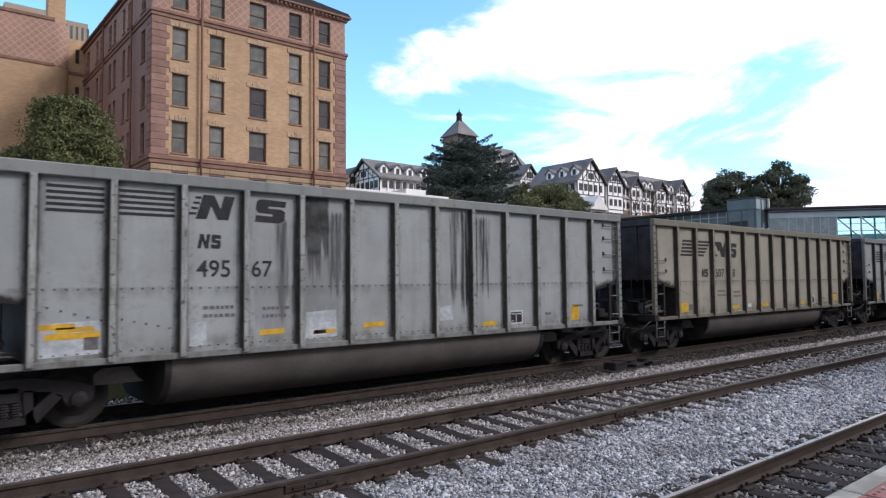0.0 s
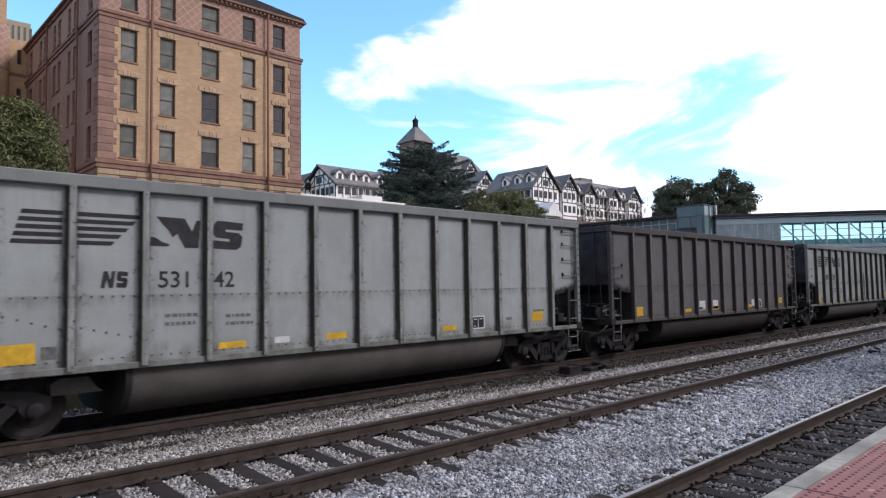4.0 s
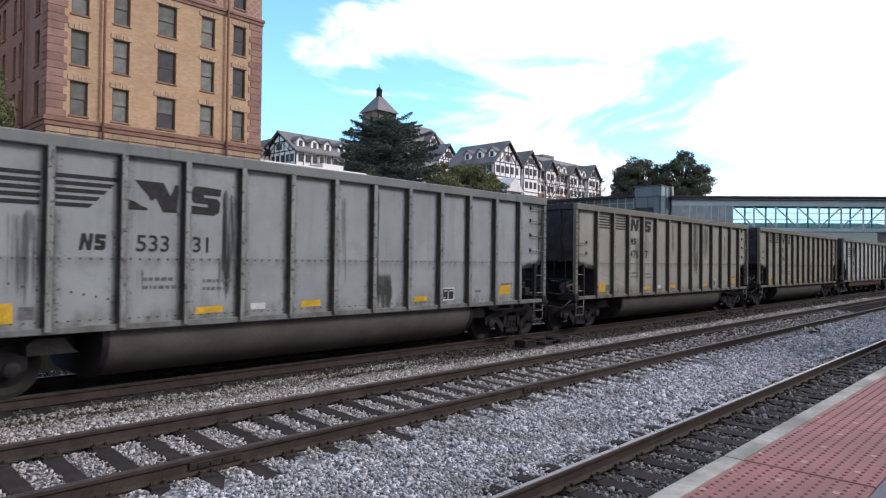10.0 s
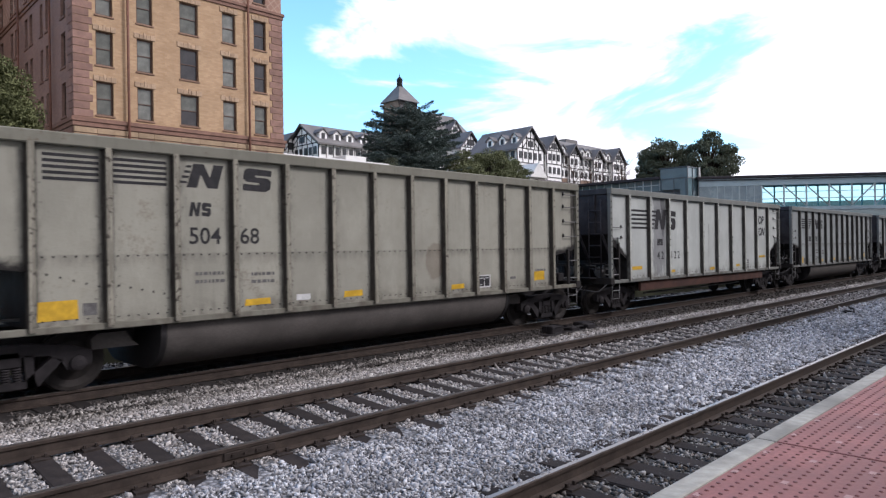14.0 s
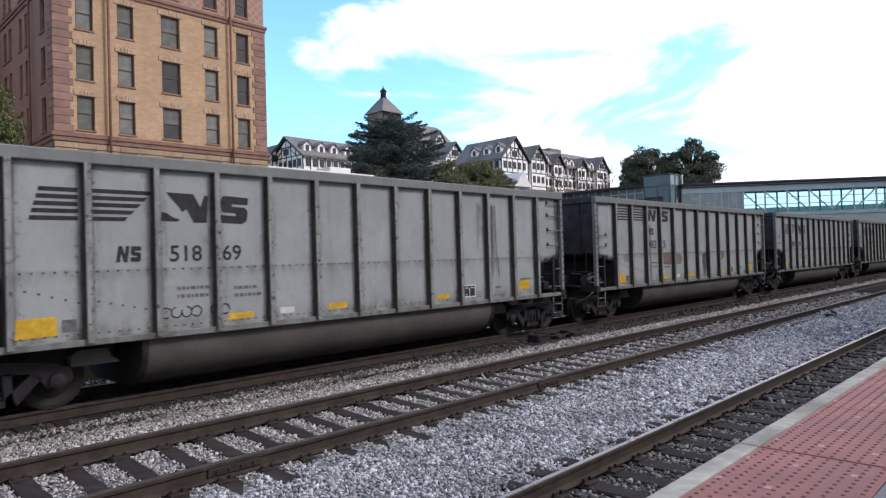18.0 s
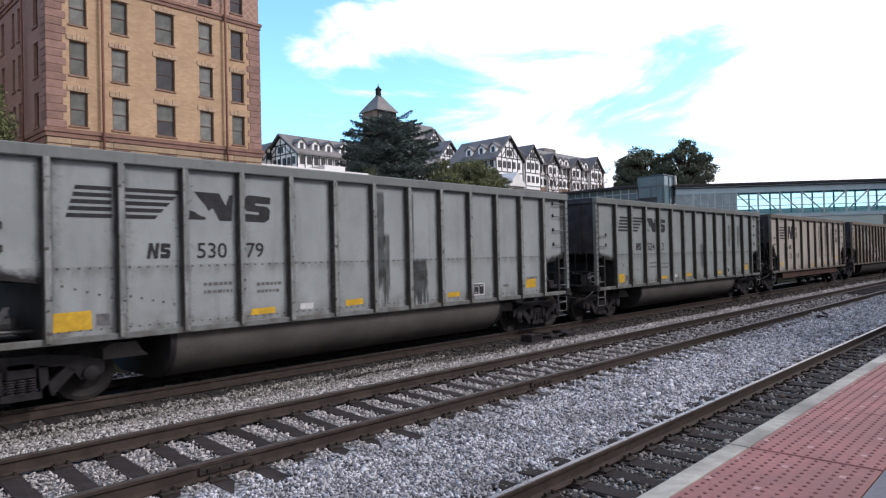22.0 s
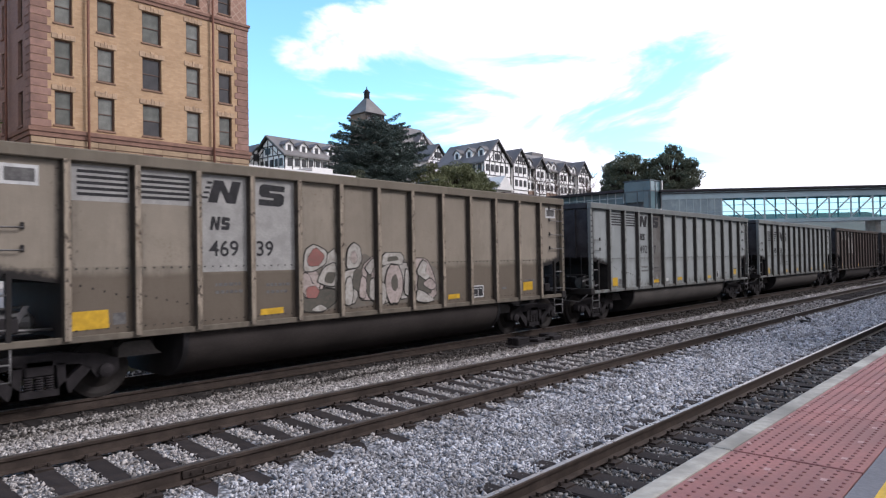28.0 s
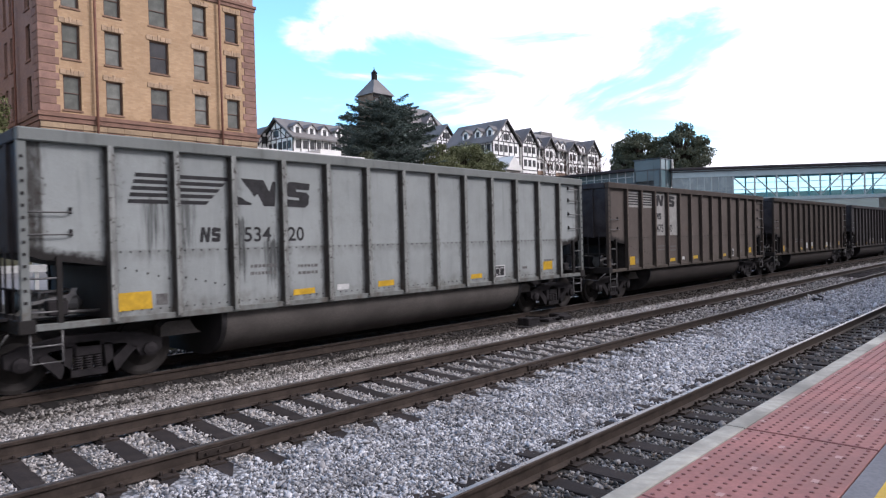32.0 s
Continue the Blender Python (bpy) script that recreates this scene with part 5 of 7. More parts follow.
for i, (shape, kind, col, grime, rust, stains_and_shade, num, split, words) in enumerate(CARS):
    car = cars[i]
    tagged(car, words, "freight wagon", group="wagons of the coal train")
    paint = wagon_paint("wagon_paint", col, grime, rust, stains_and_shade, 1.37 * i + 0.4, split, (1.2, 1.01) if shape == "tub" else (1.07, 1.30), (LENGTH, 1.2, 2.07, 0.2) if shape == "tub" else (LENGTH_C, 1.07, 2.42, 0.748))
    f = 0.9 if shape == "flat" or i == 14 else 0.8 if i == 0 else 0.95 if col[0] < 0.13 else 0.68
    # rib paint: dirtier than the panels, with the flanks' shade painted in
    dusty_shaded = wagon_paint("wagon_rib_paint", tuple(c * f * q for c, q in zip(col, (1.0, 0.97, 0.94))), min(1, grime + 0.3), min(1, rust + 0.25), (), 1.37 * i + 0.9, 0.0, (1.2, 1.01) if shape == "tub" else (1.07, 1.30), None, True)
    chord = wagon_paint("wagon_chord_paint", tuple(c * (0.75 if i == 0 else 0.42 if shape == "flat" else 0.64) * q for c, q in zip(col, (1.0, 1.0, 0.98))), min(1, grime + 0.3), min(1, rust + 0.2), (), 1.37 * i + 0.2, 0.0, (500.0, 1000.0))
    for ob in car.children_recursive:
        nm = ob.name.split(".")[0]
        if nm == "belly_tub" and (col[0] < 0.13 or i == 14):
            ob.material_slots[0].link = "OBJECT"
            ob.material_slots[0].material = TUB_DARK
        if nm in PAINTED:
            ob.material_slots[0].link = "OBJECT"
            ob.material_slots[0].material = dusty_shaded if nm == "rib" else chord if nm in ("top_chord", "side_sill", "corner_post") else paint
    ys = Y1 if shape == "tub" else [(1.2, 1.95, 1.32, 1.44), (3.75, 4.2, 1.16, 1.25), (7.0, 7.4, 1.14, 1.26), (9.4, 9.8, 1.2, 1.3), (11.6, 12.5, 1.5, 1.6)]
    if i == 0:
        ys = [(1.36, 2.08, 1.34, 1.44), (1.5, 2.0, 1.44, 1.52), (1.30, 1.75, 1.48, 1.57), (4.5, 4.95, 1.24, 1.34), (5.5, 5.95, 1.2, 1.28), (6.55, 7.05, 1.26, 1.36), (9.6, 10.0, 1.13, 1.24), (12.55, 12.85, 1.13, 1.5)]
    if num is not None or kind == "":
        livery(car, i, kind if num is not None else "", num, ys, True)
    if i == 0:
        for x0, x1, z0, z1 in ((1.3, 2.1, 1.10, 1.60), (3.34, 3.62, 1.12, 1.52), (5.34, 5.98, 1.12, 1.62), (8.38, 8.75, 1.3, 1.62)):
            decal(car, "faded_patch", [[(x0, z0), (x1, z0 + 0.02), (x1 - 0.02, z1), (x0 + 0.02, z1 - 0.03)]], FADED, "faded whitish repaint patch").location.y = 0.002
    if kind == "":
        for a, b, d in ((5.5, 5.95, 1.5), (6.55, 6.95, 1.5), (9.9, 10.15, 1.45)):
            decal(car, "white_label", [rect(a, b, 1.2, d)], WHITE_PAINT)
    if i == 14:
        for a in (0.38, 13.70):
            decal(car, "plate_frame", [rect(a, a + 0.48, 3.24, 3.53)], WHITE_PAINT, "pale framed plate")
            decal(car, "plate_face", [rect(a + 0.05, a + 0.43, 3.29, 3.48)], GREY_MARK).location.y = -0.003
    if i in (14, 17):
        pale = plain("repainted_pale_panel", (0.319, 0.312, 0.293), 0.7, 0.15, 4)
        base = 1.95 if i == 14 else 2.1
        for o in (rect(3.30, 4.16, base, 3.62), rect(4.30, 5.18, base, 3.62), rect(1.28, 2.12, 3.06, 3.6), rect(2.28, 3.14, 3.06, 3.6)):
            link("pale_panel", poly_plate("pale_panel", [o], FACE + 0.003, FACE + 0.006, pale), car, "repainted pale lettering panel")

# graffiti on the brown-dusted wagon: chalky shapes with dark outlines over the ribs' bays
def chalk(name, col, worn):
    """Sprayed paint, rubbed through to the brown dust in patches."""
    n = Nodes(name)
    v = n.coords()
    c = n.mix(n.ramp(n.noise(v, 2.5, 4), 0.3, 0.7), tuple(q * 0.8 for q in col), tuple(q * 1.1 for q in col))
    c = n.mix(n.ramp(n.noise(v, 11, 5, 0.7), 0.42, 0.68, 0, worn), c, (0.13, 0.105, 0.08))
    return n.finish(c, 0.85)


CHALK, CHALK_PINK = chalk("chalky_white_spray", (0.38, 0.36, 0.32), 0.55), chalk("pale_pink_spray", (0.37, 0.31, 0.28), 0.6)
CHALK_WORN = chalk("thin_worn_spray", (0.15, 0.135, 0.11), 0.9)
SPRAY_RED, SPRAY_OLIVE = chalk("dull_red_spray", (0.25, 0.10, 0.085), 0.45), chalk("olive_spray", (0.075, 0.07, 0.055), 0.4)
GRAF_K = plain("dark_outline_spray", (0.025, 0.023, 0.02), 0.8, 0.3, 6)
BAYS = ((5.32, 6.18), (6.33, 7.19), (7.34, 8.20), (8.35, 9.20))
layer = [0]


def sprayed(bay, outline, material, line=0.018, label="sprayed graffiti shape"):
    """A shape in a bay's own units (0 to 1 across, 0 to 1 from the sill up), with a dark outline behind it."""
    x0, x1 = BAYS[bay]
    o = [(x0 + min(max(u, 0), 1) * (x1 - x0), 1.10 + v * 1.34) for u, v in outline]
    cx, cz = sum(p[0] for p in o) / len(o), sum(p[1] for p in o) / len(o)
    # cut the corners a little, as a spray can does
    o = [(a[0] * f + b[0] * (1 - f), a[1] * f + b[1] * (1 - f)) for a, b in zip(o, o[1:] + o[:1]) for f in (0.82, 0.18)]
    o = [(u, v + 0.012 * math.sin(31 * u + 17 * v)) for u, v in o]
    for grow, paint, words in ((line, GRAF_K, "dark sprayed outline"), (0.0, material, label)):
        q = []
        for u, v in o:
            d = math.hypot(u - cx, v - cz) or 1.0
            q.append((min(max(u + grow * (u - cx) / d * 1.3, x0), x1), v + grow * (v - cz) / d * 1.3))
        if grow or paint is not GRAF_K:
            layer[0] += 1
            link("graffiti_shape" if paint is not GRAF_K else "graffiti_outline", poly_plate("graffiti_shape", [q], FACE - 0.0004 * layer[0], FACE + 0.004, paint), cars[14], words)


def oval(cx, cz, rx, rz, wob=0.0, n=14):
    return [(cx + rx * (1 + wob * math.sin(3.1 * i)) * math.cos(2 * math.pi * i / n), cz + rz * (1 + wob * math.cos(2.3 * i)) * math.sin(2 * math.pi * i / n)) for i in range(n)]


for bay, top in enumerate((0.92, 0.86, 0.84, 0.66)):
    sprayed(bay, [(0.0, 0.06), (0.3, 0.02), (0.7, 0.05), (1.0, 0.04), (1.0, top - 0.14), (0.75, top), (0.4, top - 0.06), (0.1, top), (0.0, top - 0.16)], CHALK_WORN, 0.0)
sprayed(0, [(0.0, 0.2), (0.0, 0.62), (0.35, 0.64), (0.62, 0.42), (0.5, 0.15)], CHALK_PINK)
sprayed(0, [(0.56, 0.38), (0.62, 0.80), (1.0, 0.96), (1.0, 0.32)], CHALK)
sprayed(1, [(0.0, 0.08), (0.0, 0.60), (0.48, 0.62), (0.42, 0.10)], CHALK)
sprayed(1, [(0.46, 0.14), (0.58, 0.66), (1.0, 0.84), (1.0, 0.12)], CHALK_PINK)
sprayed(2, [(0.0, 0.05), (0.0, 0.62), (0.42, 0.72), (0.35, 0.10)], CHALK)
sprayed(2, [(0.5, 0.10), (0.62, 0.72), (1.0, 0.70), (1.0, 0.12)], CHALK)
sprayed(3, [(0.0, 0.05), (0.0, 0.76), (0.5, 0.78), (0.82, 0.42), (0.88, 0.08)], CHALK_PINK)
sprayed(0, [(0.0, 0.05), (0.5, 0.0), (0.95, 0.12), (1.0, 0.30), (0.6, 0.34), (0.2, 0.30), (0.0, 0.22)], SPRAY_OLIVE)
sprayed(0, [(0.05, 0.62), (0.10, 0.90), (0.38, 1.0), (0.72, 0.88), (0.66, 0.70), (0.30, 0.60)], CHALK)
sprayed(0, [(0.14, 0.78), (0.36, 0.96), (0.66, 0.84), (0.52, 0.70), (0.22, 0.68)], SPRAY_RED, 0.008, "dull red sprayed field")
sprayed(0, [(0.02, 0.34), (0.06, 0.60), (0.20, 0.56), (0.30, 0.40), (0.52, 0.44), (0.42, 0.28), (0.12, 0.22)], CHALK_PINK)
sprayed(0, [(0.12, 0.24), (0.12, 0.36), (0.34, 0.40), (0.50, 0.30), (0.36, 0.20)], SPRAY_RED, 0.008, "dull red sprayed field")
sprayed(0, [(0.42, 0.46), (0.62, 0.66), (0.94, 0.74), (0.98, 0.60), (0.78, 0.56), (0.96, 0.46), (0.90, 0.36), (0.60, 0.40)], CHALK)
sprayed(0, [(0.24, 0.05), (0.50, 0.13), (0.72, 0.03), (0.46, 0.01)], CHALK, 0.006)
sprayed(0, [(0.60, 0.46), (0.74, 0.60), (0.98, 0.56), (0.84, 0.40)], SPRAY_OLIVE, 0.004)
sprayed(1, [(0.26, 0.36), (0.34, 0.62), (0.62, 0.60), (0.52, 0.24)], SPRAY_OLIVE, 0.004)
sprayed(1, [(0.70, 0.28), (0.76, 0.66), (0.90, 0.54), (0.80, 0.14)], SPRAY_OLIVE, 0.004)
sprayed(1, [(0.10, 0.62), (0.14, 0.90), (0.30, 1.02), (0.52, 0.98), (0.58, 0.76), (0.44, 0.64)], CHALK)
sprayed(1, oval(0.33, 0.80, 0.10, 0.10, 0.1), CHALK_PINK, 0.006)
sprayed(1, [(0.04, 0.10), (0.08, 0.46), (0.24, 0.52), (0.30, 0.24), (0.22, 0.06)], CHALK)
sprayed(1, [(0.46, 0.20), (0.56, 0.52), (0.72, 0.46), (0.66, 0.14)], CHALK_PINK)
sprayed(1, [(0.66, 0.64), (0.94, 0.80), (0.98, 0.66), (0.82, 0.52)], CHALK)
sprayed(1, [(0.80, 0.16), (0.84, 0.44), (0.97, 0.48), (0.97, 0.12)], CHALK)
sprayed(2, [(0.04, 0.66), (0.10, 0.86), (0.66, 0.88), (0.82, 0.78), (0.70, 0.66), (0.30, 0.70)], CHALK)
sprayed(2, [(0.22, 0.72), (0.26, 0.80), (0.60, 0.81), (0.62, 0.74)], SPRAY_OLIVE, 0.004)
sprayed(2, oval(0.46, 0.36, 0.30, 0.32, 0.05, 16), CHALK_PINK, 0.022)
sprayed(2, oval(0.47, 0.38, 0.11, 0.13, 0.1), SPRAY_OLIVE, 0.006)
sprayed(2, [(0.02, 0.02), (0.04, 0.42), (0.16, 0.34), (0.18, 0.10)], CHALK)
sprayed(2, [(0.80, 0.20), (0.86, 0.60), (0.99, 0.56), (0.97, 0.16)], CHALK)
sprayed(3, [(0.10, 0.28), (0.18, 0.52), (0.44, 0.50), (0.70, 0.16), (0.36, 0.20)], SPRAY_OLIVE, 0.004)
sprayed(3, [(0.08, 0.54), (0.30, 0.74), (0.52, 0.70), (0.40, 0.56), (0.62, 0.44), (0.40, 0.40)], CHALK)
sprayed(3, [(0.30, 0.34), (0.62, 0.44), (0.86, 0.30), (0.70, 0.22)], CHALK_PINK)
sprayed(3, [(0.06, 0.06), (0.12, 0.26), (0.44, 0.18), (0.80, 0.05), (0.48, 0.02)], CHALK)

# a scrawled tag low on the wagon behind the white one
for k in range(6):
    x = 3.36 + 0.17 * k + (0.16 if k > 3 else 0.0)
    link("scrawl", poly_plate("scrawl", [ring(x, 1.34, 0.075, 0.093, 0.5 + 1.1 * k, 5.2 + 1.3 * k, 12)], FACE - 0.002 - 0.0004 * k, FACE + 0.004, GRAF_K), cars[9], "dark sprayed scrawl")

# ---- street behind the train ----
tagged(link("road", boxes("road", [((-200, 17.2, 0.6), (300, 55, 0.86))], ASPHALT)), "pale grey worn street behind the tracks", "road", kind="structure")
tagged(link("retaining_kerb", boxes("retaining_kerb", [((-200, 16.2, -0.4), (300, 16.6, 0.98))], CONCRETE)), "low concrete kerb wall along the street", "kerb", kind="structure")
tagged(link("pavement", boxes("pavement", [((-60, 55, 0.6), (70, 59.3, 0.98))], CONCRETE)), "concrete pavement before the office building", "pavement", kind="structure")
GUARD = plain("pale_guard_rail", (0.418, 0.418, 0.395), 0.5, 0.15, 3, 0.2)
guard = tagged(new("guard_rail"), "pale galvanised guard rail along the street", "guard rail")
link("beam", prism("beam", [(24.0, 1.42), (24.05, 1.46), (24.0, 1.53), (24.05, 1.58), (24.0, 1.66), (23.97, 1.66), (23.97, 1.42)], "x", -12, 60, GUARD), guard)
post_me = boxes("post", [((-0.06, 24.02, 0.86), (0.06, 24.16, 1.6))], GUARD)
for i in range(36):
    link("post", post_me, guard).location = (-11.5 + 2 * i, 0, 0)
ORANGE, WHITE_BAND = plain("orange_plastic", (0.57, 0.076, 0.0152), 0.5, 0.12, 5), plain("white_reflective_band", (0.57, 0.57, 0.57), 0.4, 0.1, 6)
RUBBER = plain("black_rubber", (0.0152, 0.0152, 0.0152), 0.85, 0.3, 8)


def barrel(x, y):
    b = tagged(new("traffic_barrel"), "orange and white striped traffic barrel on the street", "traffic barrel", group="traffic barrels")
    b.location = (x, y, 0.86)
    link("base", lathe("base", [(0.36, 0), (0.36, 0.07), (0.30, 0.09)], "z", RUBBER, 20), b)
    for k in range(5):
        z = 0.09 + 0.17 * k
        r = 0.28 - 0.012 * k
        link("band", lathe("band", [(r, z), (r - 0.004, z + 0.165), (r - 0.02, z + 0.17)], "z", ORANGE if k % 2 == 0 else WHITE_BAND, 20), b)
    link("handle", bars("handle", [[(-0.1, 0, 0.93), (-0.08, 0, 1.02), (0.08, 0, 1.02), (0.1, 0, 0.93)]], 0.02, ORANGE), b)


for x, y in ((8.3, 27.0), (13.6, 29.5)):
    barrel(x, y)
CAR_WHITE, CAR_GLASS = plain("pale_grey_car_paint", (0.36, 0.36, 0.365), 0.25, 0.05, 2), plain("dark_car_glass", (0.0152, 0.019, 0.0228), 0.08, 0.1, 2)
pick = tagged(new("pickup_truck"), "pale grey pickup truck parked across the street", "pickup truck")
pick.location = (9.2, 34.0, 0.86)
link("body", prism("body", [(0, 0.45), (5.4, 0.45), (5.45, 0.9), (5.4, 1.08), (3.2, 1.12), (2.9, 1.78), (1.75, 1.82), (1.2, 1.12), (0.1, 1.0)], "y", -0.9, 0.9, CAR_WHITE), pick)
for nm, o in (("windscreen", [(1.27, 1.15), (1.76, 1.74), (1.85, 1.74), (1.55, 1.15)]), ("side_window", [(1.62, 1.16), (1.92, 1.72), (2.84, 1.70), (3.04, 1.16)])):
    link(nm, prism(nm, o, "y", -0.905, -0.89, CAR_GLASS), pick)
tyre_me = lathe("wheel", [(0.2, -0.12), (0.37, -0.11), (0.38, 0.0), (0.37, 0.11), (0.2, 0.12)], "y", RUBBER, 20)
for x in (0.95, 4.35):
    for y in (-0.82, 0.82):
        w = link("wheel", tyre_me, pick)
        w.location = (x, y, 0.38)
        link("rim", lathe("rim", [(0.19, -0.13), (0.05, -0.125), (0.05, 0.125), (0.19, 0.13)], "y", GALV, 14), w)
link("bumper", soft_box("bumper", (-0.12, -0.88, 0.42), (0.04, 0.88, 0.62), GALV, 0.02), pick)
link("tail_lamp", boxes("tail_lamp", [((5.42, -0.88, 0.75), (5.47, -0.74, 1.0))], plain("red_lamp_plastic", (0.304, 0.0152, 0.0152), 0.3)), pick)

# ---- office building ----
BRICK_TAN = brickwork("tan_brick", (0.415, 0.268, 0.148), (0.51, 0.352, 0.208), (0.40, 0.285, 0.20))
BRICK_PINK = brickwork("red_brown_brick", (0.262, 0.16, 0.125), (0.327, 0.201, 0.156), (0.251, 0.182, 0.144))
BRICK_SIDE = brickwork("red_brown_side_brick", (0.258, 0.155, 0.122), (0.318, 0.194, 0.15), (0.266, 0.19, 0.152), (1, 2))
LATTICE = brickwork("latticed_brick", (0.325, 0.19, 0.138), (0.395, 0.235, 0.17), (0.30, 0.21, 0.16), (0, 2), 1.0, 0.82)
LATTICE_SIDE = brickwork("latticed_side_brick", (0.30, 0.178, 0.132), (0.365, 0.22, 0.162), (0.28, 0.20, 0.155), (1, 2), 1.0, 0.82)
QUOIN = plain("red_brown_quoin", (0.304, 0.186, 0.148), 0.85, 0.2, 1.5, 0, 0.01, 18, pieces=0.35)
BELT = plain("brown_terracotta", (0.228, 0.133, 0.0988), 0.75, 0.2, 1.2, 0, 0.006, 20)
PALE_STONE = plain("pale_base_stone", (0.395, 0.289, 0.186), 0.85, 0.18, 1.0, 0, 0.01, 20, pieces=0.3)
KEY = plain("light_keystone", (0.456, 0.327, 0.22), 0.85, 0.2, 3, pieces=0.3)
SILL = plain("brown_stone_sill", (0.274, 0.175, 0.122), 0.85, 0.2, 2.0, 0, 0.004, 20, pieces=0.3)
WIN_FRAME = plain("dark_brown_sash", (0.115, 0.075, 0.058), 0.6, 0.2, 6)
PIPE = plain("red_brown_downpipe", (0.182, 0.0874, 0.0608), 0.6, 0.2, 3)
ROOF_DARK = plain("dark_roofing", (0.038, 0.0342, 0.0342), 0.8, 0.3, 1)
PANES = [plain("window_blind_behind_glass", (0.114, 0.118, 0.0988), 0.12, 0.3, 0.8), plain("dark_window_glass", (0.038, 0.035, 0.035), 0.06, 0.3, 1.0), plain("pale_blind_behind_glass", (0.175, 0.179, 0.156), 0.12, 0.25, 0.8)]


def wall_boxes(u0, u1, z0, z1, holes, put):
    """Boxes of a wall between its openings. put(u0, u1, z0, z1) gives a box."""
    us = sorted({u0, u1, *[h[0] for h in holes], *[h[1] for h in holes]})
    us = [u for u in us if u0 <= u <= u1]
    out = []
    for a, b in zip(us[:-1], us[1:]):
        cuts = sorted((max(h[2], z0), min(h[3], z1)) for h in holes if h[0] < b - 1e-6 and h[1] > a + 1e-6 and h[3] > z0 and h[2] < z1)
        z = z0
        for c0, c1 in cuts:
            if c0 > z:
                out.append(put(a, b, z, c0))
            z = max(z, c1)
        if z < z1:
            out.append(put(a, b, z, z1))
    return out


office = tagged(new("office_building"), "tall tan brick office building with red-brown corners", "office building")
X0, X1, Y0, YB = 16.67, 36.1, 59.5, 86.6
COLS = [(18.40, 19.78), (21.72, 23.10), (25.52, 27.25), (29.62, 31.0), (32.92, 34.28)]
ROWS_W = [(13.70, 16.53), (17.90, 20.78), (22.12, 24.97)]
TOPROW = (26.72, 29.12)
front_holes = [(a, b, z0, z1) for a, b in COLS for z0, z1 in ROWS_W + [TOPROW, (9.75, 11.95), (4.6, 7.7)]]
front = lambda a, b, c, d: ((a, Y0, c), (b, Y0 + 0.5, d))
link("front_wall", boxes("front_wall", wall_boxes(X0 + 0.06, X1 - 0.06, 13.3, 25.7, front_holes, front), BRICK_TAN), office, "tan brick front wall")
link("attic_wall", boxes("attic_wall", wall_boxes(X0 + 0.06, X1 - 0.06, 26.2, 29.6, front_holes, front), LATTICE), office, "red-brown brick attic with diamond lattice")
link("base_wall", boxes("base_wall", wall_boxes(X0 + 0.06, X1 - 0.06, 0.8, 12.7, front_holes, front), BELT), office)
link("core", boxes("core", [((X0 + 0.55, Y0 + 0.9, 0.8), (X1 - 0.4, YB, 29.9))], DARK_STEEL), office)
SIDE_W = [(61.5, 62.75), (66.4, 67.35), (68.3, 69.2), (71.8, 72.85), (73.6, 74.7), (77.35, 78.6), (79.3, 80.45), (83.7, 85.2)]
side_holes = [(a, b, z0, z1) for a, b in SIDE_W for z0, z1 in ROWS_W + [TOPROW, (9.75, 11.95)]]
side = lambda a, b, c, d: ((X0, a, c), (X0 + 0.5, b, d))
link("side_wall", boxes("side_wall", wall_boxes(Y0 + 0.01, YB, 13.3, 25.7, side_holes, side), BRICK_SIDE), office, "red-brown brick side wall")
link("side_attic_wall", boxes("side_attic_wall", wall_boxes(Y0 + 0.01, YB, 26.2, 29.6, side_holes, side), LATTICE_SIDE), office)
link("side_base_wall", boxes("side_base_wall", wall_boxes(Y0 + 0.01, YB, 0.8, 12.7, side_holes, side), BELT), office)
link("east_wall", boxes("east_wall", [((X1 - 0.5, Y0 + 0.5, 0.8), (X1, YB, 29.6))], BRICK_SIDE), office)
for nm, z0, z1, out in (("belt_course", 12.62, 13.0, 0.14), ("belt_course", 13.0, 13.36, 0.24), ("upper_belt", 25.62, 25.95, 0.12), ("upper_belt", 25.95, 26.24, 0.22), ("cornice", 29.60, 29.90, 0.20), ("cornice", 29.90, 30.12, 0.48), ("base_ledge", 9.15, 9.45, 0.15)):
    link(nm, soft_box(nm, (X0 - out, Y0 - out, z0), (X1 + out, Y0 + 0.45, z1), BELT, 0.03), office)
    link(nm, soft_box(nm, (X0 - out, Y0 + 0.452, z0), (X0 + 0.45, YB, z1), BELT, 0.03), office)
tagged(link("dentil_band", boxes("dentil_band", [((X0 + 0.2 + 0.45 * k, Y0 - 0.36, 29.68), (X0 + 0.4 + 0.45 * k, Y0 - 0.19, 29.89)) for k in range(42)], BELT), office), kind="stuff")
link("roof", prism("roof", [(X0 - 0.42, 30.125), (X1 + 0.42, 30.125), (X1 + 0.1, 30.42), (X1 - 6, 31.0), (X0 + 6, 31.0), (X0 - 0.1, 30.42)], "y", Y0 - 0.42, YB, ROOF_DARK), office)
qr = random.Random(3)
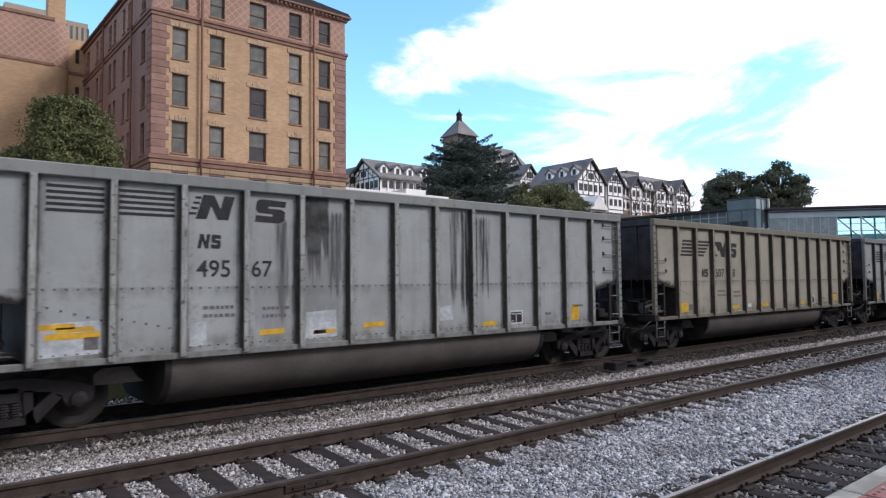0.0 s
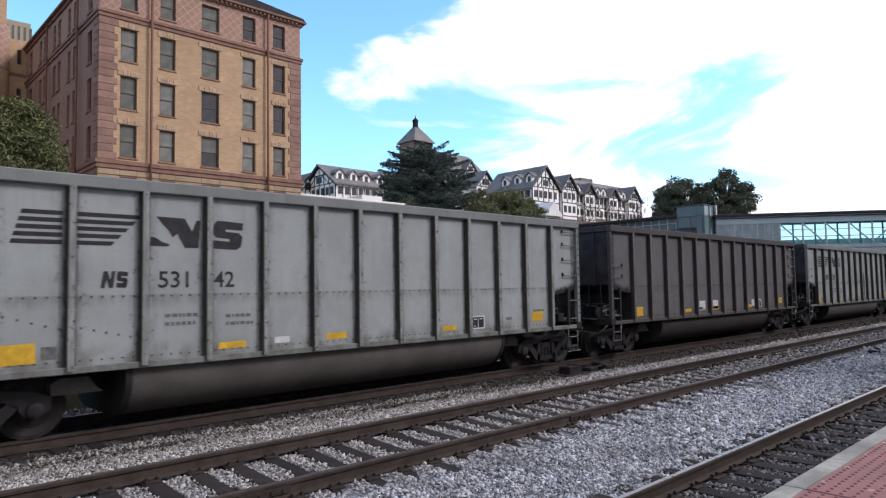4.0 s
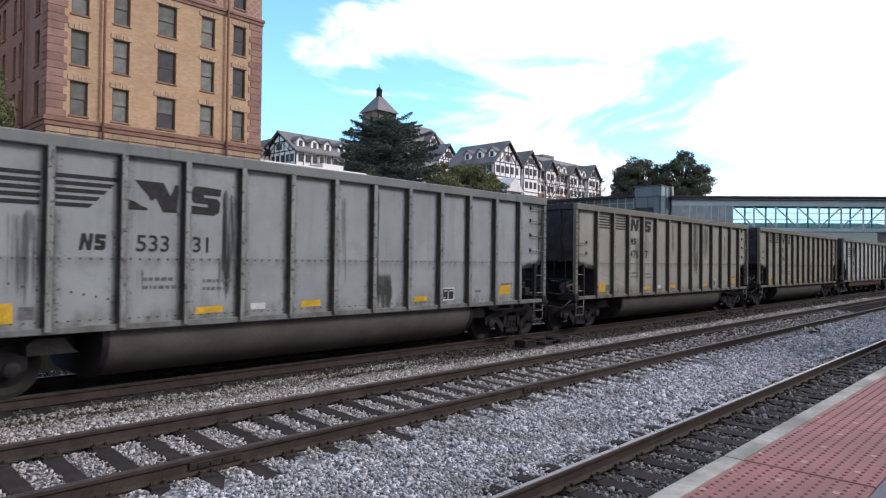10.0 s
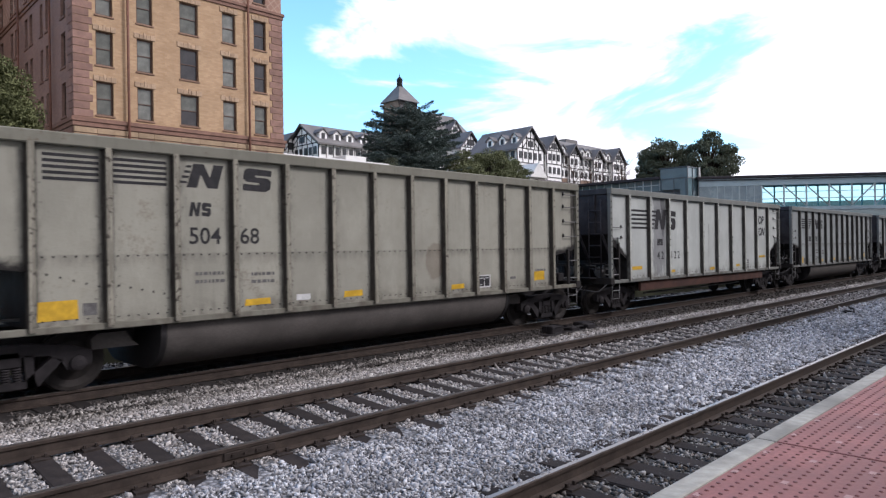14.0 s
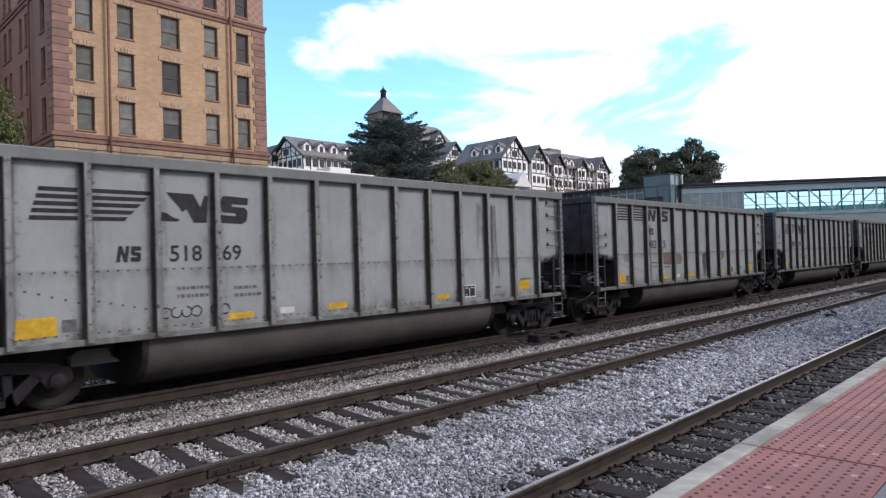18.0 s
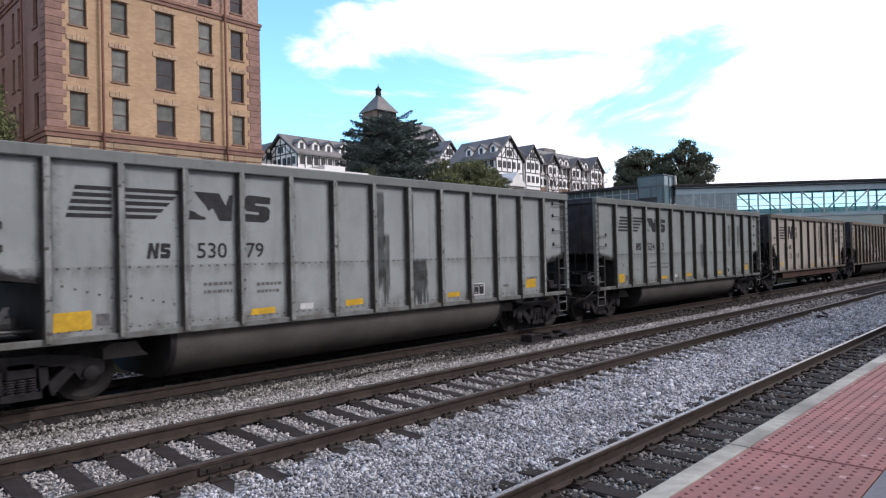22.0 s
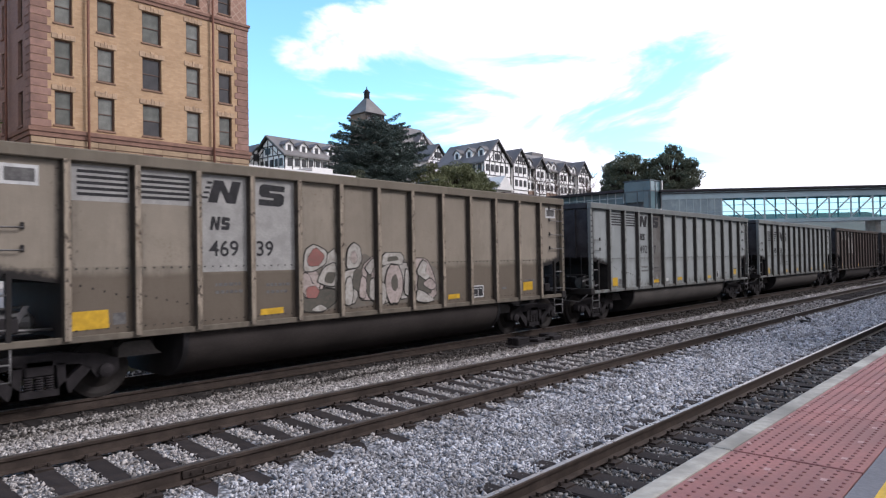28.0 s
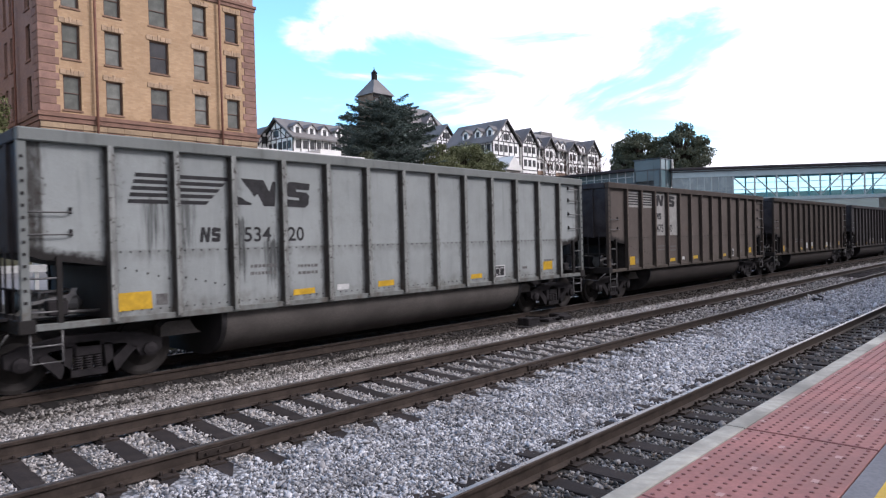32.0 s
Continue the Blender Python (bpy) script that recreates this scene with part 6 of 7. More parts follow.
for side_x, s in ((X0, 1), (X1, -1)):
    for k in range(19):
        z = 13.42 + 0.642 * k
        l = 1.48 if k % 2 == 0 else 1.22
        a, b = sorted((side_x - s * 0.03, side_x + s * l))
        link("quoin", soft_box("quoin", (a, Y0 - 0.05, z), (b, Y0 + 0.2, z + 0.60), QUOIN, 0.02), office)
        if s > 0:
            link("quoin", soft_box("quoin", (side_x - 0.05, Y0 + 0.21, z), (side_x + 0.2, Y0 + l - 0.1, z + 0.60), QUOIN, 0.02), office)
for k in range(6):
    z = 9.5 + 0.52 * k
    holes = [h for h in front_holes if h[2] < 10]
    for a, b, c, d in [(q[0][0], q[1][0], q[0][2], q[1][2]) for q in wall_boxes(X0 - 0.02, X1 + 0.02, z, z + 0.46, holes, front)]:
        if d - c > 0.1:
            link("stone_course", soft_box("stone_course", (a, Y0 - 0.08, c), (b, Y0 + 0.1, d), PALE_STONE, 0.03), office)
link("side_stone_course", boxes("side_stone_course", [((X0 - 0.08, Y0 + 0.12, 9.5 + 0.52 * k), (X0, YB, 9.96 + 0.52 * k)) for k in range(6)], BELT), office)
wmesh = {}


def sash(kind, w, h, pick_pane):
    """Meshes of a two-sash window, opening w by h, with its lower corner at the origin, facing -y."""
    key = (round(w, 2), round(h, 2))
    if key not in wmesh:
        t = 0.13
        wmesh[key] = (boxes("sash_frame", [((0, 0, 0), (t, 0.12, h)), ((w - t, 0, 0), (w, 0.12, h)), ((t, 0, 0), (w - t, 0.12, t)), ((t, 0, h - t), (w - t, 0.12, h)), ((t, 0.01, h * 0.5 - 0.04), (w - t, 0.11, h * 0.5 + 0.04))], WIN_FRAME),
                      [boxes("pane", [((t, 0.06, h * 0.5 + 0.04), (w - t, 0.08, h - t))], p) for p in PANES], [boxes("pane", [((t, 0.085, t), (w - t, 0.105, h * 0.5 - 0.04))], p) for p in PANES])
    return wmesh[key]


def window(parent, m, w, h, tone):
    fr, up, lo = sash("", w, h, tone)
    win = link("window", fr, parent)
    win.matrix_basis = m
    link("pane", up[tone], win)
    link("pane", lo[1 if qr.random() < 0.2 else tone], win)
    return win


for ci, (a, b) in enumerate(COLS):
    for ri, (z0, z1) in enumerate(ROWS_W + [TOPROW, (9.75, 11.95), (4.6, 7.7)]):
        tone = 1 if (ci, ri) in ((2, 1), (4, 1), (4, 2), (4, 3), (3, 3)) or ri > 4 else qr.choice([0, 0, 0, 2])
        window(office, Matrix.Translation((a, Y0 + 0.22, z0)), b - a, z1 - z0, tone)
        if ri < 4:
            link("sill", soft_box("sill", (a - 0.1, Y0 - 0.09, z0 - 0.16), (b + 0.1, Y0 + 0.2, z0 - 0.005), SILL, 0.02), office)
        if ri < 3:
            for q, (f0, f1, hh) in enumerate(((-0.16, 0.155, 0.46), (0.165, 0.415, 0.40), (0.425, 0.575, 0.55), (0.585, 0.835, 0.40), (0.845, 1.16, 0.46))):
                link("lintel_stone", soft_box("lintel_stone", (a + (b - a) * f0, Y0 - 0.07, z1 + 0.01), (a + (b - a) * f1, Y0 + 0.2, z1 + hh), KEY, 0.02), office)
for a, b in SIDE_W:
    for z0, z1 in ROWS_W + [TOPROW, (9.75, 11.95)]:
        window(office, pose(X0 + 0.22, b, z0, 0, 0, -90), b - a, z1 - z0, 1 if qr.random() < 0.6 else 0)
        link("sill", boxes("sill", [((X0 - 0.1, a - 0.1, z0 - 0.18), (X0 + 0.2, b + 0.1, z0 - 0.005))], BELT), office)
for x in (20.9, 32.2):
    link("downpipe", bars("downpipe", [[(x, Y0 - 0.32, 30.0), (x, Y0 - 0.32, 2.0)]], 0.11, PIPE, 8), office, "red-brown rain downpipe")
for y in (64.9, 75.9):
    link("downpipe", bars("downpipe", [[(X0 - 0.32, y, 30.0), (X0 - 0.32, y, 2.0)]], 0.1, PIPE, 8), office)

wing = tagged(new("office_wing"), "blank tan brick wing with lattice parapet behind the office building", "office wing")
link("front_wall", boxes("front_wall", [((-40, 84.6, 0.8), (13.2, 85.1, 26.9))], BRICK_TAN), wing)
link("parapet", boxes("parapet", [((-40, 84.58, 26.95), (13.2, 85.1, 32.1))], LATTICE), wing, "diamond-latticed red-brown parapet")
arc = [(13.2 + 1.75 * math.sin(t), 86.35 - 1.77 * math.cos(t)) for t in [math.pi / 2 * i / 8 for i in range(9)]]
link("corner_wall", prism("corner_wall", arc + [(13.2, 86.4)], "z", 0.8, 26.9, BRICK_TAN), wing, "rounded tan brick corner")
link("corner_parapet", prism("corner_parapet", arc + [(13.2, 86.4)], "z", 26.95, 32.0, LATTICE), wing)
link("string_course", boxes("string_course", [((-40, 84.5, 26.85), (13.25, 84.7, 27.15)), ((-40, 84.45, 32.05), (13.25, 84.9, 32.4))], BELT), wing)
link("recess_wall", boxes("recess_wall", wall_boxes(14.9, 16.7, 0.8, 31.0, [(15.7, 16.15, 28.15, 29.85), (15.7, 16.15, 23.75, 25.4), (15.7, 16.15, 19.5, 21.1)], lambda a, b, c, d: ((a, 86.4, c), (b, 86.8, d))), BRICK_TAN), wing)
for z in (28.15, 23.75, 19.5):
    window(wing, Matrix.Translation((15.7, 86.6, z)), 0.45, 1.68, 1)
link("recess_belt", boxes("recess_belt", [((15.0, 86.3, 26.75), (16.65, 86.42, 27.1))], BELT), wing)
link("wing_body", boxes("wing_body", [((-40, 85.1, 0.8), (13.0, 100, 31.5)), ((13, 86.9, 0.8), (16.6, 100, 30.8))], BRICK_PINK), wing)
link("chimney", soft_box("chimney", (12.7, 85.6, 31), (14.5, 87.2, 36.2), BRICK_TAN, 0.05), wing)
link("chimney_cap", soft_box("chimney_cap", (12.5, 85.4, 36.2), (14.7, 87.4, 36.6), BELT, 0.05), wing)
FAR_BEIGE = plain("far_beige_render", (0.38, 0.319, 0.243), 0.85, 0.12, 0.3)
for lo, hi in (((15, 150, 10), (22, 160, 57)), ((23.5, 150, 10), (29.5, 160, 56))):
    tb = tagged(new("far_tower"), "beige tower block behind the office wing", "tower block", group="far tower blocks")
    link("wall", boxes("wall", [(lo, hi)], FAR_BEIGE), tb)
    for k in range(6):
        link("window_strip", boxes("window_strip", [((lo[0] + 0.8 + 1.0 * k, 149.9, 30), (lo[0] + 1.2 + 1.0 * k, 150.02, 55))], PANES[0]), tb)
WHITE_WALL = plain("white_painted_wall", (0.74, 0.73, 0.70), 0.8, 0.08, 0.6)
annex = tagged(new("low_annex"), "low white flat-roofed building beside the office", "annex building")
link("wall", boxes("wall", [((36.3, 62.2, 1.5), (52, 76, 11.9))], WHITE_WALL), annex)
link("parapet", soft_box("parapet", (36.2, 61.9, 11.9), (52.2, 76.2, 12.5), WHITE_WALL, 0.05), annex)
link("roof_box", soft_box("roof_box", (47.2, 64, 12.5), (50.3, 68, 13.4), WHITE_WALL, 0.04), annex)

# ---- hotel ----
PLASTER = plain("white_plaster", (0.93, 0.92, 0.90), 0.85, 0.03, 0.3, dirt=0.05)
TIMBER = plain("black_timber", (0.0228, 0.0213, 0.0213), 0.8, 0.3, 1)
SLATE = plain("grey_slate_roof", (0.175, 0.167, 0.167), 0.75, 0.25, 0.25, 0, 0.03, 2.0)
SLATE_PALE = plain("pale_slate_roof", (0.198, 0.19, 0.186), 0.75, 0.2, 0.25, 0, 0.03, 2.0)
HOTEL_PANE = plain("dark_hotel_window", (0.025, 0.025, 0.028), 0.5, 0.3, 1.0)
HOTEL_BRICK = plain("hotel_brick", (0.258, 0.182, 0.137), 0.85, 0.2, 0.5)
hotel = tagged(new("hotel"), "large half-timbered hotel with white gables and slate roofs", "hotel")


def gable_block(x0, x1, y0, y1, zb, ze, zr, ridge, roof=SLATE, wall=PLASTER):
    """A block under a pitched roof; ridge: the axis along which it runs."""
    if ridge == "x":
        m = (y0 + y1) / 2
        out = [(y0, zb), (y1, zb), (y1, ze), (m, zr), (y0, ze)]
        link("wall", prism("wall", out, "x", x0, x1, wall), hotel)
        for s, e in ((-1, y0), (1, y1)):
            d = (ze - zr) / abs(e - m)
            e2 = e + s * 0.7
            link("roof", prism("roof", [(e2, ze + 0.7 * d + 0.05), (m, zr + 0.05), (m, zr + 0.4), (e2, ze + 0.7 * d + 0.4)], "x", x0 - 0.6, x1 + 0.6, roof), hotel)
    else:
        m = (x0 + x1) / 2
        link("wall", prism("wall", [(x0, zb), (x1, zb), (x1, ze), (m, zr), (x0, ze)], "y", y0, y1, wall), hotel)
        for s, e in ((-1, x0), (1, x1)):
            d = (ze - zr) / abs(e - m)
            e2 = e + s * 0.7
            link("roof", prism("roof", [(e2, ze + 0.7 * d + 0.05), (m, zr + 0.05), (m, zr + 0.4), (e2, ze + 0.7 * d + 0.4)], "y", y0 - 0.6, y1 + 0.6, roof), hotel)


def facing(ax, at):
    """Places a box on a wall that faces -y (ax 'y') or -x (ax 'x') at that coordinate."""
    if ax == "y":
        return lambda u0, u1, z0, z1, t, back=0.0: ((u0, at - t, z0), (u1, at + 0.05 - back, z1))
    return lambda u0, u1, z0, z1, t, back=0.0: ((at - t, u0, z0), (at + 0.05 - back, u1, z1))


def timbered(ax, at, u0, u1, z0, z1, floor=3.2, peak=None, win=0.95, gap=1.75):
    """Black timbers and windows on a white wall; peak adds those of the gable above."""
    put = facing(ax, at)
    b = []
    z = z0
    while z <= z1 + 0.01:
        b.append(put(u0, u1, z - 0.08, z + 0.08, 0.12))
        z += floor
    n = max(2, int((u1 - u0) / 1.75))
    for k in range(n + 1):
        u = u0 + (u1 - u0) * k / n
        b.append(put(u - 0.06, u + 0.06, z0 if k in (0, n) else max(z0, z1 - floor), z1, 0.11))
    m = (u0 + u1) / 2
    if peak is not None:
        for f in (-0.6, -0.3, 0, 0.3, 0.6):
            u = m + f * (u1 - u0) / 2
            b.append(put(u - 0.08, u + 0.08, z1, z1 + (peak - z1) * (1 - abs(f)) - 0.2, 0.11))
        b.append(put(u0 + (u1 - u0) * 0.22, u1 - (u1 - u0) * 0.22, z1 + (peak - z1) * 0.5 - 0.1, z1 + (peak - z1) * 0.5 + 0.1, 0.125))
    tagged(link("timbering", boxes("timbering", b, TIMBER), hotel, "black half-timbering"), kind="stuff")
    if peak is not None:
        for s in (-1, 1):
            e = m + s * ((u1 - u0) / 2 + 0.5)
            o = [(e, z1 - 0.35), (e - s * 0.05, z1 - 0.75), (m, peak - 0.45), (m, peak + 0.05)]
            i0, i1 = m + s * (u1 - u0) * 0.30, m + s * (u1 - u0) * 0.08
            link("brace", prism("brace", [(i0 - 0.09, z1 + 0.1), (i0 + 0.09, z1 + 0.1), (i1 + 0.09, z1 + (peak - z1) * 0.48), (i1 - 0.09, z1 + (peak - z1) * 0.48)], ax, at - 0.13, at - 0.02, TIMBER), hotel)
            link("bargeboard", prism("bargeboard", o, ax, at - 0.2, at - 0.02, TIMBER) if ax == "y" else prism("bargeboard", o, "x", at - 0.2, at - 0.02, TIMBER), hotel)
    z = z0 + 0.9
    while z + 1.5 < z1 + 0.1:
        u = u0 + gap * 0.4
        while u + win < u1 - 0.3:
            link("window", boxes("window", [put(u, u + win, z, z + 1.55, 0.16)], HOTEL_PANE), hotel)
            u += gap
        z += floor
    if peak is not None:
        link("window", boxes("window", [put(m - 0.9, m - 0.1, z1 + 0.5, z1 + 1.8, 0.16)], HOTEL_PANE), hotel)
        link("window", boxes("window", [put(m + 0.1, m + 0.9, z1 + 0.5, z1 + 1.8, 0.16)], HOTEL_PANE), hotel)


def dormer(ax, at, u, z, w=1.9, h=1.6, deep=3.0):
    """A small gabled dormer on a roof slope that faces -y or -x."""
    o = [(u - w / 2, z), (u + w / 2, z), (u + w / 2, z + h), (u, z + h + 0.7), (u - w / 2, z + h)]
    d = link("dormer", prism("dormer", o, ax, at, at + deep, PLASTER), hotel, "white gabled dormer")
    for s in (-1, 1):
        r = [(u + s * (w / 2 + 0.3), z + h - 0.25), (u, z + h + 0.75), (u, z + h + 1.0), (u + s * (w / 2 + 0.3), z + h + 0.05)]
        link("dormer_roof", prism("dormer_roof", r, ax, at - 0.3, at + deep, SLATE), d)
    put = facing(ax, at)
    link("pane", boxes("pane", [put(u - 0.42, u + 0.42, z + 0.25, z + h - 0.05, 0.04)], HOTEL_PANE), d)


gable_block(77, 112, 113.5, 125.5, 8, 24.2, 28.4, "x", SLATE_PALE)
timbered("x", 77, 113.5, 125.5, 17.8, 24.2, 3.2, 28.4)
timbered("y", 113.5, 77, 108, 17.8, 24.0)
for x in (78.7, 82.2, 85.5, 89.2, 93.0):
    dormer("y", 114.3, x, 24.9, 1.8, 1.5)
gable_block(73.5, 80, 123, 129, 8, 23.2, 27.0, "y")
timbered("y", 123, 73.5, 80, 17.8, 23.2, 3.2, 27.0)
gable_block(114.3, 124.0, 92, 105.8, 10, 24.2, 29.0, "y")
timbered("y", 92, 114.3, 124.0, 14.6, 24.2, 3.2, 29.0)
timbered("x", 114.3, 92, 105.8, 17.8, 24.0)
for y in (93.4, 96.9, 100.6):
    dormer("x", 115.1, y, 25.2, 1.8, 1.5)
gable_block(116.8, 123.8, 111.5, 120, 10, 27.0, 30.7, "y")
timbered("y", 111.5, 116.8, 123.8, 24, 27.0, 3.0, 30.7)
gable_block(122, 166, 95.2, 107, 10, 25.0, 29.3, "x", SLATE_PALE)
timbered("y", 95.2, 124, 166, 15.4, 25.0)
for x in (127, 135.8, 144.4, 147.0, 154.2, 156.6):
    dormer("y", 95.0, x, 24.6, 2.2, 1.7)
for xc, w, ze, zp in ((131.4, 6.0, 25.2, 28.6), (140.0, 4.6, 24.8, 27.3), (150.8, 4.6, 24.8, 27.1), (160.9, 6.2, 25.0, 28.4)):
    gable_block(xc - w / 2, xc + w / 2, 94.4, 102, 10, ze, zp, "y")
    timbered("y", 94.4, xc - w / 2, xc + w / 2, ze - 9.6, ze, 3.2, zp)
link("brick_storey", boxes("brick_storey", [((134.6, 94.9, 10), (166, 95.15, 19.0))], HOTEL_BRICK), hotel, "brick lower storeys")
link("penthouse", soft_box("penthouse", (148.8, 103, 27.5), (154.4, 107, 31.2), SLATE_PALE, 0.1), hotel)
TX, TY = 122.26, 140.0   # the tower's axis
link("tower", boxes("tower", [((TX - 3.3, TY - 3.3, 14), (TX + 3.3, TY + 3.3, 42.95))], HOTEL_BRICK), hotel, "square brick tower")
put = facing("y", TY - 3.3)
tagged(link("tower_timber", boxes("tower_timber", [put(TX - 3.2 + 0.92 * k - 0.1, TX - 3.2 + 0.92 * k + 0.1, 38, 42.9, 0.12) for k in range(8)] + [put(TX - 3.3, TX + 3.3, 37.8, 38.2, 0.13), put(TX - 3.4, TX + 3.4, 42.0, 42.9, 0.16)], TIMBER), hotel), kind="stuff")
for x in (-2.9, -0.65, 1.6):
    link("window", boxes("window", [put(TX + x, TX + x + 1.3, 39.6, 41.8, 0.15)], PANES[1]), hotel)
tv = [(TX + u * r, TY + v * r, z) for r, z in ((4.0, 42.95), (0.55, 47.8)) for u, v in ((-1, -1), (1, -1), (1, 1), (-1, 1))]
link("tower_roof", mesh("tower_roof", tv, BOX_F, SLATE_PALE), hotel, "steep grey pyramid roof")
link("cupola", lathe("cupola", [(0.95, 47.6), (0.8, 47.9), (0.8, 49.4), (1.0, 49.5), (0.15, 50.5), (0.03, 51.3)], "z", TIMBER, 8), hotel).location = (TX, TY, 0)
gable_block(124, 146, 137, 149, 14, 36.8, 42.3, "x", SLATE_PALE)
timbered("y", 137, 128, 146, 30, 36.5)
for x in (131, 136, 141):
    dormer("y", 138, x, 37.2, 1.6, 1.5)
gable_block(137, 142.5, 135.5, 140, 14, 36.0, 39.5, "y")
timbered("y", 135.5, 137, 142.5, 30, 36, 3.2, 39.5)
link("rear_wing", boxes("rear_wing", [((112, 120, 10), (150, 136, 27))], PLASTER), hotel)
GREY_ROOF = plain("low_brown_roof", (0.0646, 0.0456, 0.038), 0.8, 0.25, 0.3)
shed = tagged(new("low_roofed_building"), "low building with a long dark brown roof", "low building")
link("wall", boxes("wall", [((92, 66, 6), (128, 80, 12.2))], HOTEL_BRICK), shed)
link("roof", prism("roof", [(65, 12.2), (81, 12.2), (77, 13.7), (69, 13.7)], "x", 91, 129, GREY_ROOF), shed)
stone_lodge = tagged(new("entrance_lodge"), "small pale stone entrance lodge by the hotel", "lodge")
link("wall", boxes("wall", [((108.5, 84, 8), (113.5, 88, 16.6))], CONCRETE), stone_lodge)
link("roof", prism("roof", [(108, 16.6), (114, 16.6), (111, 19.6)], "y", 83.6, 88.4, WHITE_WALL), stone_lodge)

# ---- footbridge ----
BR_BLUE = plain("pale_blue_panel", (0.395, 0.509, 0.547), 0.45, 0.1, 0.5)
BR_DARK = plain("dark_bridge_roof", (0.0456, 0.0418, 0.0456), 0.7, 0.2, 0.5)
BR_FROST = plain("frosted_pale_blue", (0.274, 0.342, 0.365), 0.25, 0.15, 0.6)
BR_STEEL = plain("pale_green_white_steel", (0.418, 0.502, 0.517), 0.5, 0.1, 0.8)
gl = Nodes("bridge_glass")
gl.b.inputs["Base Color"].default_value = (0.46, 0.79, 0.84, 1)
gl.b.inputs["Roughness"].default_value = 0.05
gl.b.inputs["Transmission Weight"].default_value = 1.0
gl.b.inputs["IOR"].default_value = 1.05
BR_GLASS = gl.m
bridge = tagged(new("footbridge"), "long glazed footbridge with a white truss over the tracks", "footbridge")
bridge.matrix_basis = pose(90.9, 40.7, 0, 0, 0, math.degrees(math.atan2(-20.7, 16.8)))
LB = 78
link("roof", soft_box("roof", (-0.3, -0.4, 11.25), (LB, 3.9, 11.6), BR_DARK, 0.05), bridge)
link("fascia", boxes("fascia", [((0, -0.05, 10.2), (LB, 0.15, 11.25))], BR_BLUE), bridge)
link("back_fascia", boxes("back_fascia", [((0, 3.35, 10.2), (LB, 3.55, 11.25))], BR_BLUE), bridge)
link("floor_beam", boxes("floor_beam", [((0, -0.1, 6.7), (LB, 3.6, 7.15))], BR_BLUE), bridge)
link("gutter", boxes("gutter", [((-0.2, -0.32, 10.98), (LB, -0.06, 11.08))], BR_DARK), bridge, "dark gutter under the roof edge")
BAY = 2.96
for k in range(-2, 24):
    x = 8.35 + BAY * k
    for y0, y1 in ((-0.02, 0.14), (3.38, 3.52)):
        link("mullion", boxes("mullion", [((x - 0.09, y0, 7.15), (x + 0.09, y1, 10.2))], BR_STEEL), bridge)
    if k >= 0 and k < 23:
        a, b = ((x, 10.1), (x + BAY, 7.25)) if k < 4 else ((x, 7.25), (x + BAY, 10.1))
        link("brace", bars("brace", [[(a[0], 0.06, a[1]), (b[0], 0.06, b[1])]], 0.1, BR_STEEL, 6), bridge)
        g = link("glass_pane", boxes("glass_pane", [((x + 0.09, 0.16, 7.15), (x + BAY - 0.09, 0.19, 10.2))], BR_GLASS), bridge)
        g.visible_shadow = False
    if k < 0:
        link("frosted_panel", boxes("frosted_panel", [((x + 0.09, 0.05, 7.15), (x + BAY - 0.09, 0.12, 10.2))], BR_FROST), bridge, "frosted pale blue panel")
        for j in range(1, 3):
            link("mullion", boxes("mullion", [((x + BAY / 3 * j - 0.04, -0.01, 7.15), (x + BAY / 3 * j + 0.04, 0.13, 10.2))], BR_STEEL), bridge)
link("frosted_panel", boxes("frosted_panel", [((0.0, 0.05, 7.15), (2.34, 0.12, 10.2))], BR_FROST), bridge, "frosted pale blue panel")
link("rail_bar", bars("rail_bar", [[(0, 0.06, 8.3), (LB, 0.06, 8.3)]], 0.05, BR_STEEL), bridge)
link("rail_bar", bars("rail_bar", [[(0, 3.45, 9.5), (LB, 3.45, 9.5)]], 0.04, BR_STEEL), bridge)
for x in (1.5, 30, 60):
    link("pier", boxes("pier", [((x - 0.4, 0.6, -0.4), (x + 0.4, 3.0, 6.7))], CONCRETE), bridge)
lift = tagged(new("lift_tower"), "grey-blue lift tower at the footbridge's end", "lift tower")
BLUE_GREY = plain("grey_blue_cladding", (0.076, 0.0988, 0.11), 0.5, 0.12, 0.4)
LIFT_GLASS = plain("tinted_lift_glass", (0.13, 0.2, 0.22), 0.08, 0.1, 0.4)
link("shaft", boxes("shaft", [((88.9, 42.3, 0.8), (91.8, 45.2, 12.9))], BLUE_GREY), lift)
link("glass_front", boxes("glass_front", [((88.4, 41.3, 0.8), (91.8, 42.29, 11.4)), ((88.4, 41.3, 11.5), (91.8, 42.29, 12.85)), ((88.4, 42.31, 9.9), (88.88, 45.2, 11.4)), ((88.4, 42.31, 11.5), (88.88, 45.2, 12.85))], LIFT_GLASS), lift)
link("frame", boxes("frame", [((88.34, 41.24, 11.38), (91.86, 41.32, 11.52)), ((88.34, 41.33, 11.38), (88.42, 45.2, 11.52))] + [((88.34, y - 0.06, 9.0), (88.42, y + 0.06, 11.37)) for y in (41.45, 43.2, 45.1)] + [((x - 0.06, 41.22, 9.0), (x + 0.06, 41.3, 12.85)) for x in (88.5, 90.1, 91.7)], BLUE_GREY), lift)
link("cap", soft_box("cap", (88.3, 41.2, 12.9), (92.0, 45.4, 13.02), BLUE_GREY, 0.03), lift)
link("lamp_post", boxes("lamp_post", [((91.6, 40.95, 8.5), (91.9, 41.15, 13.0))], WHITE_PAINT), lift)
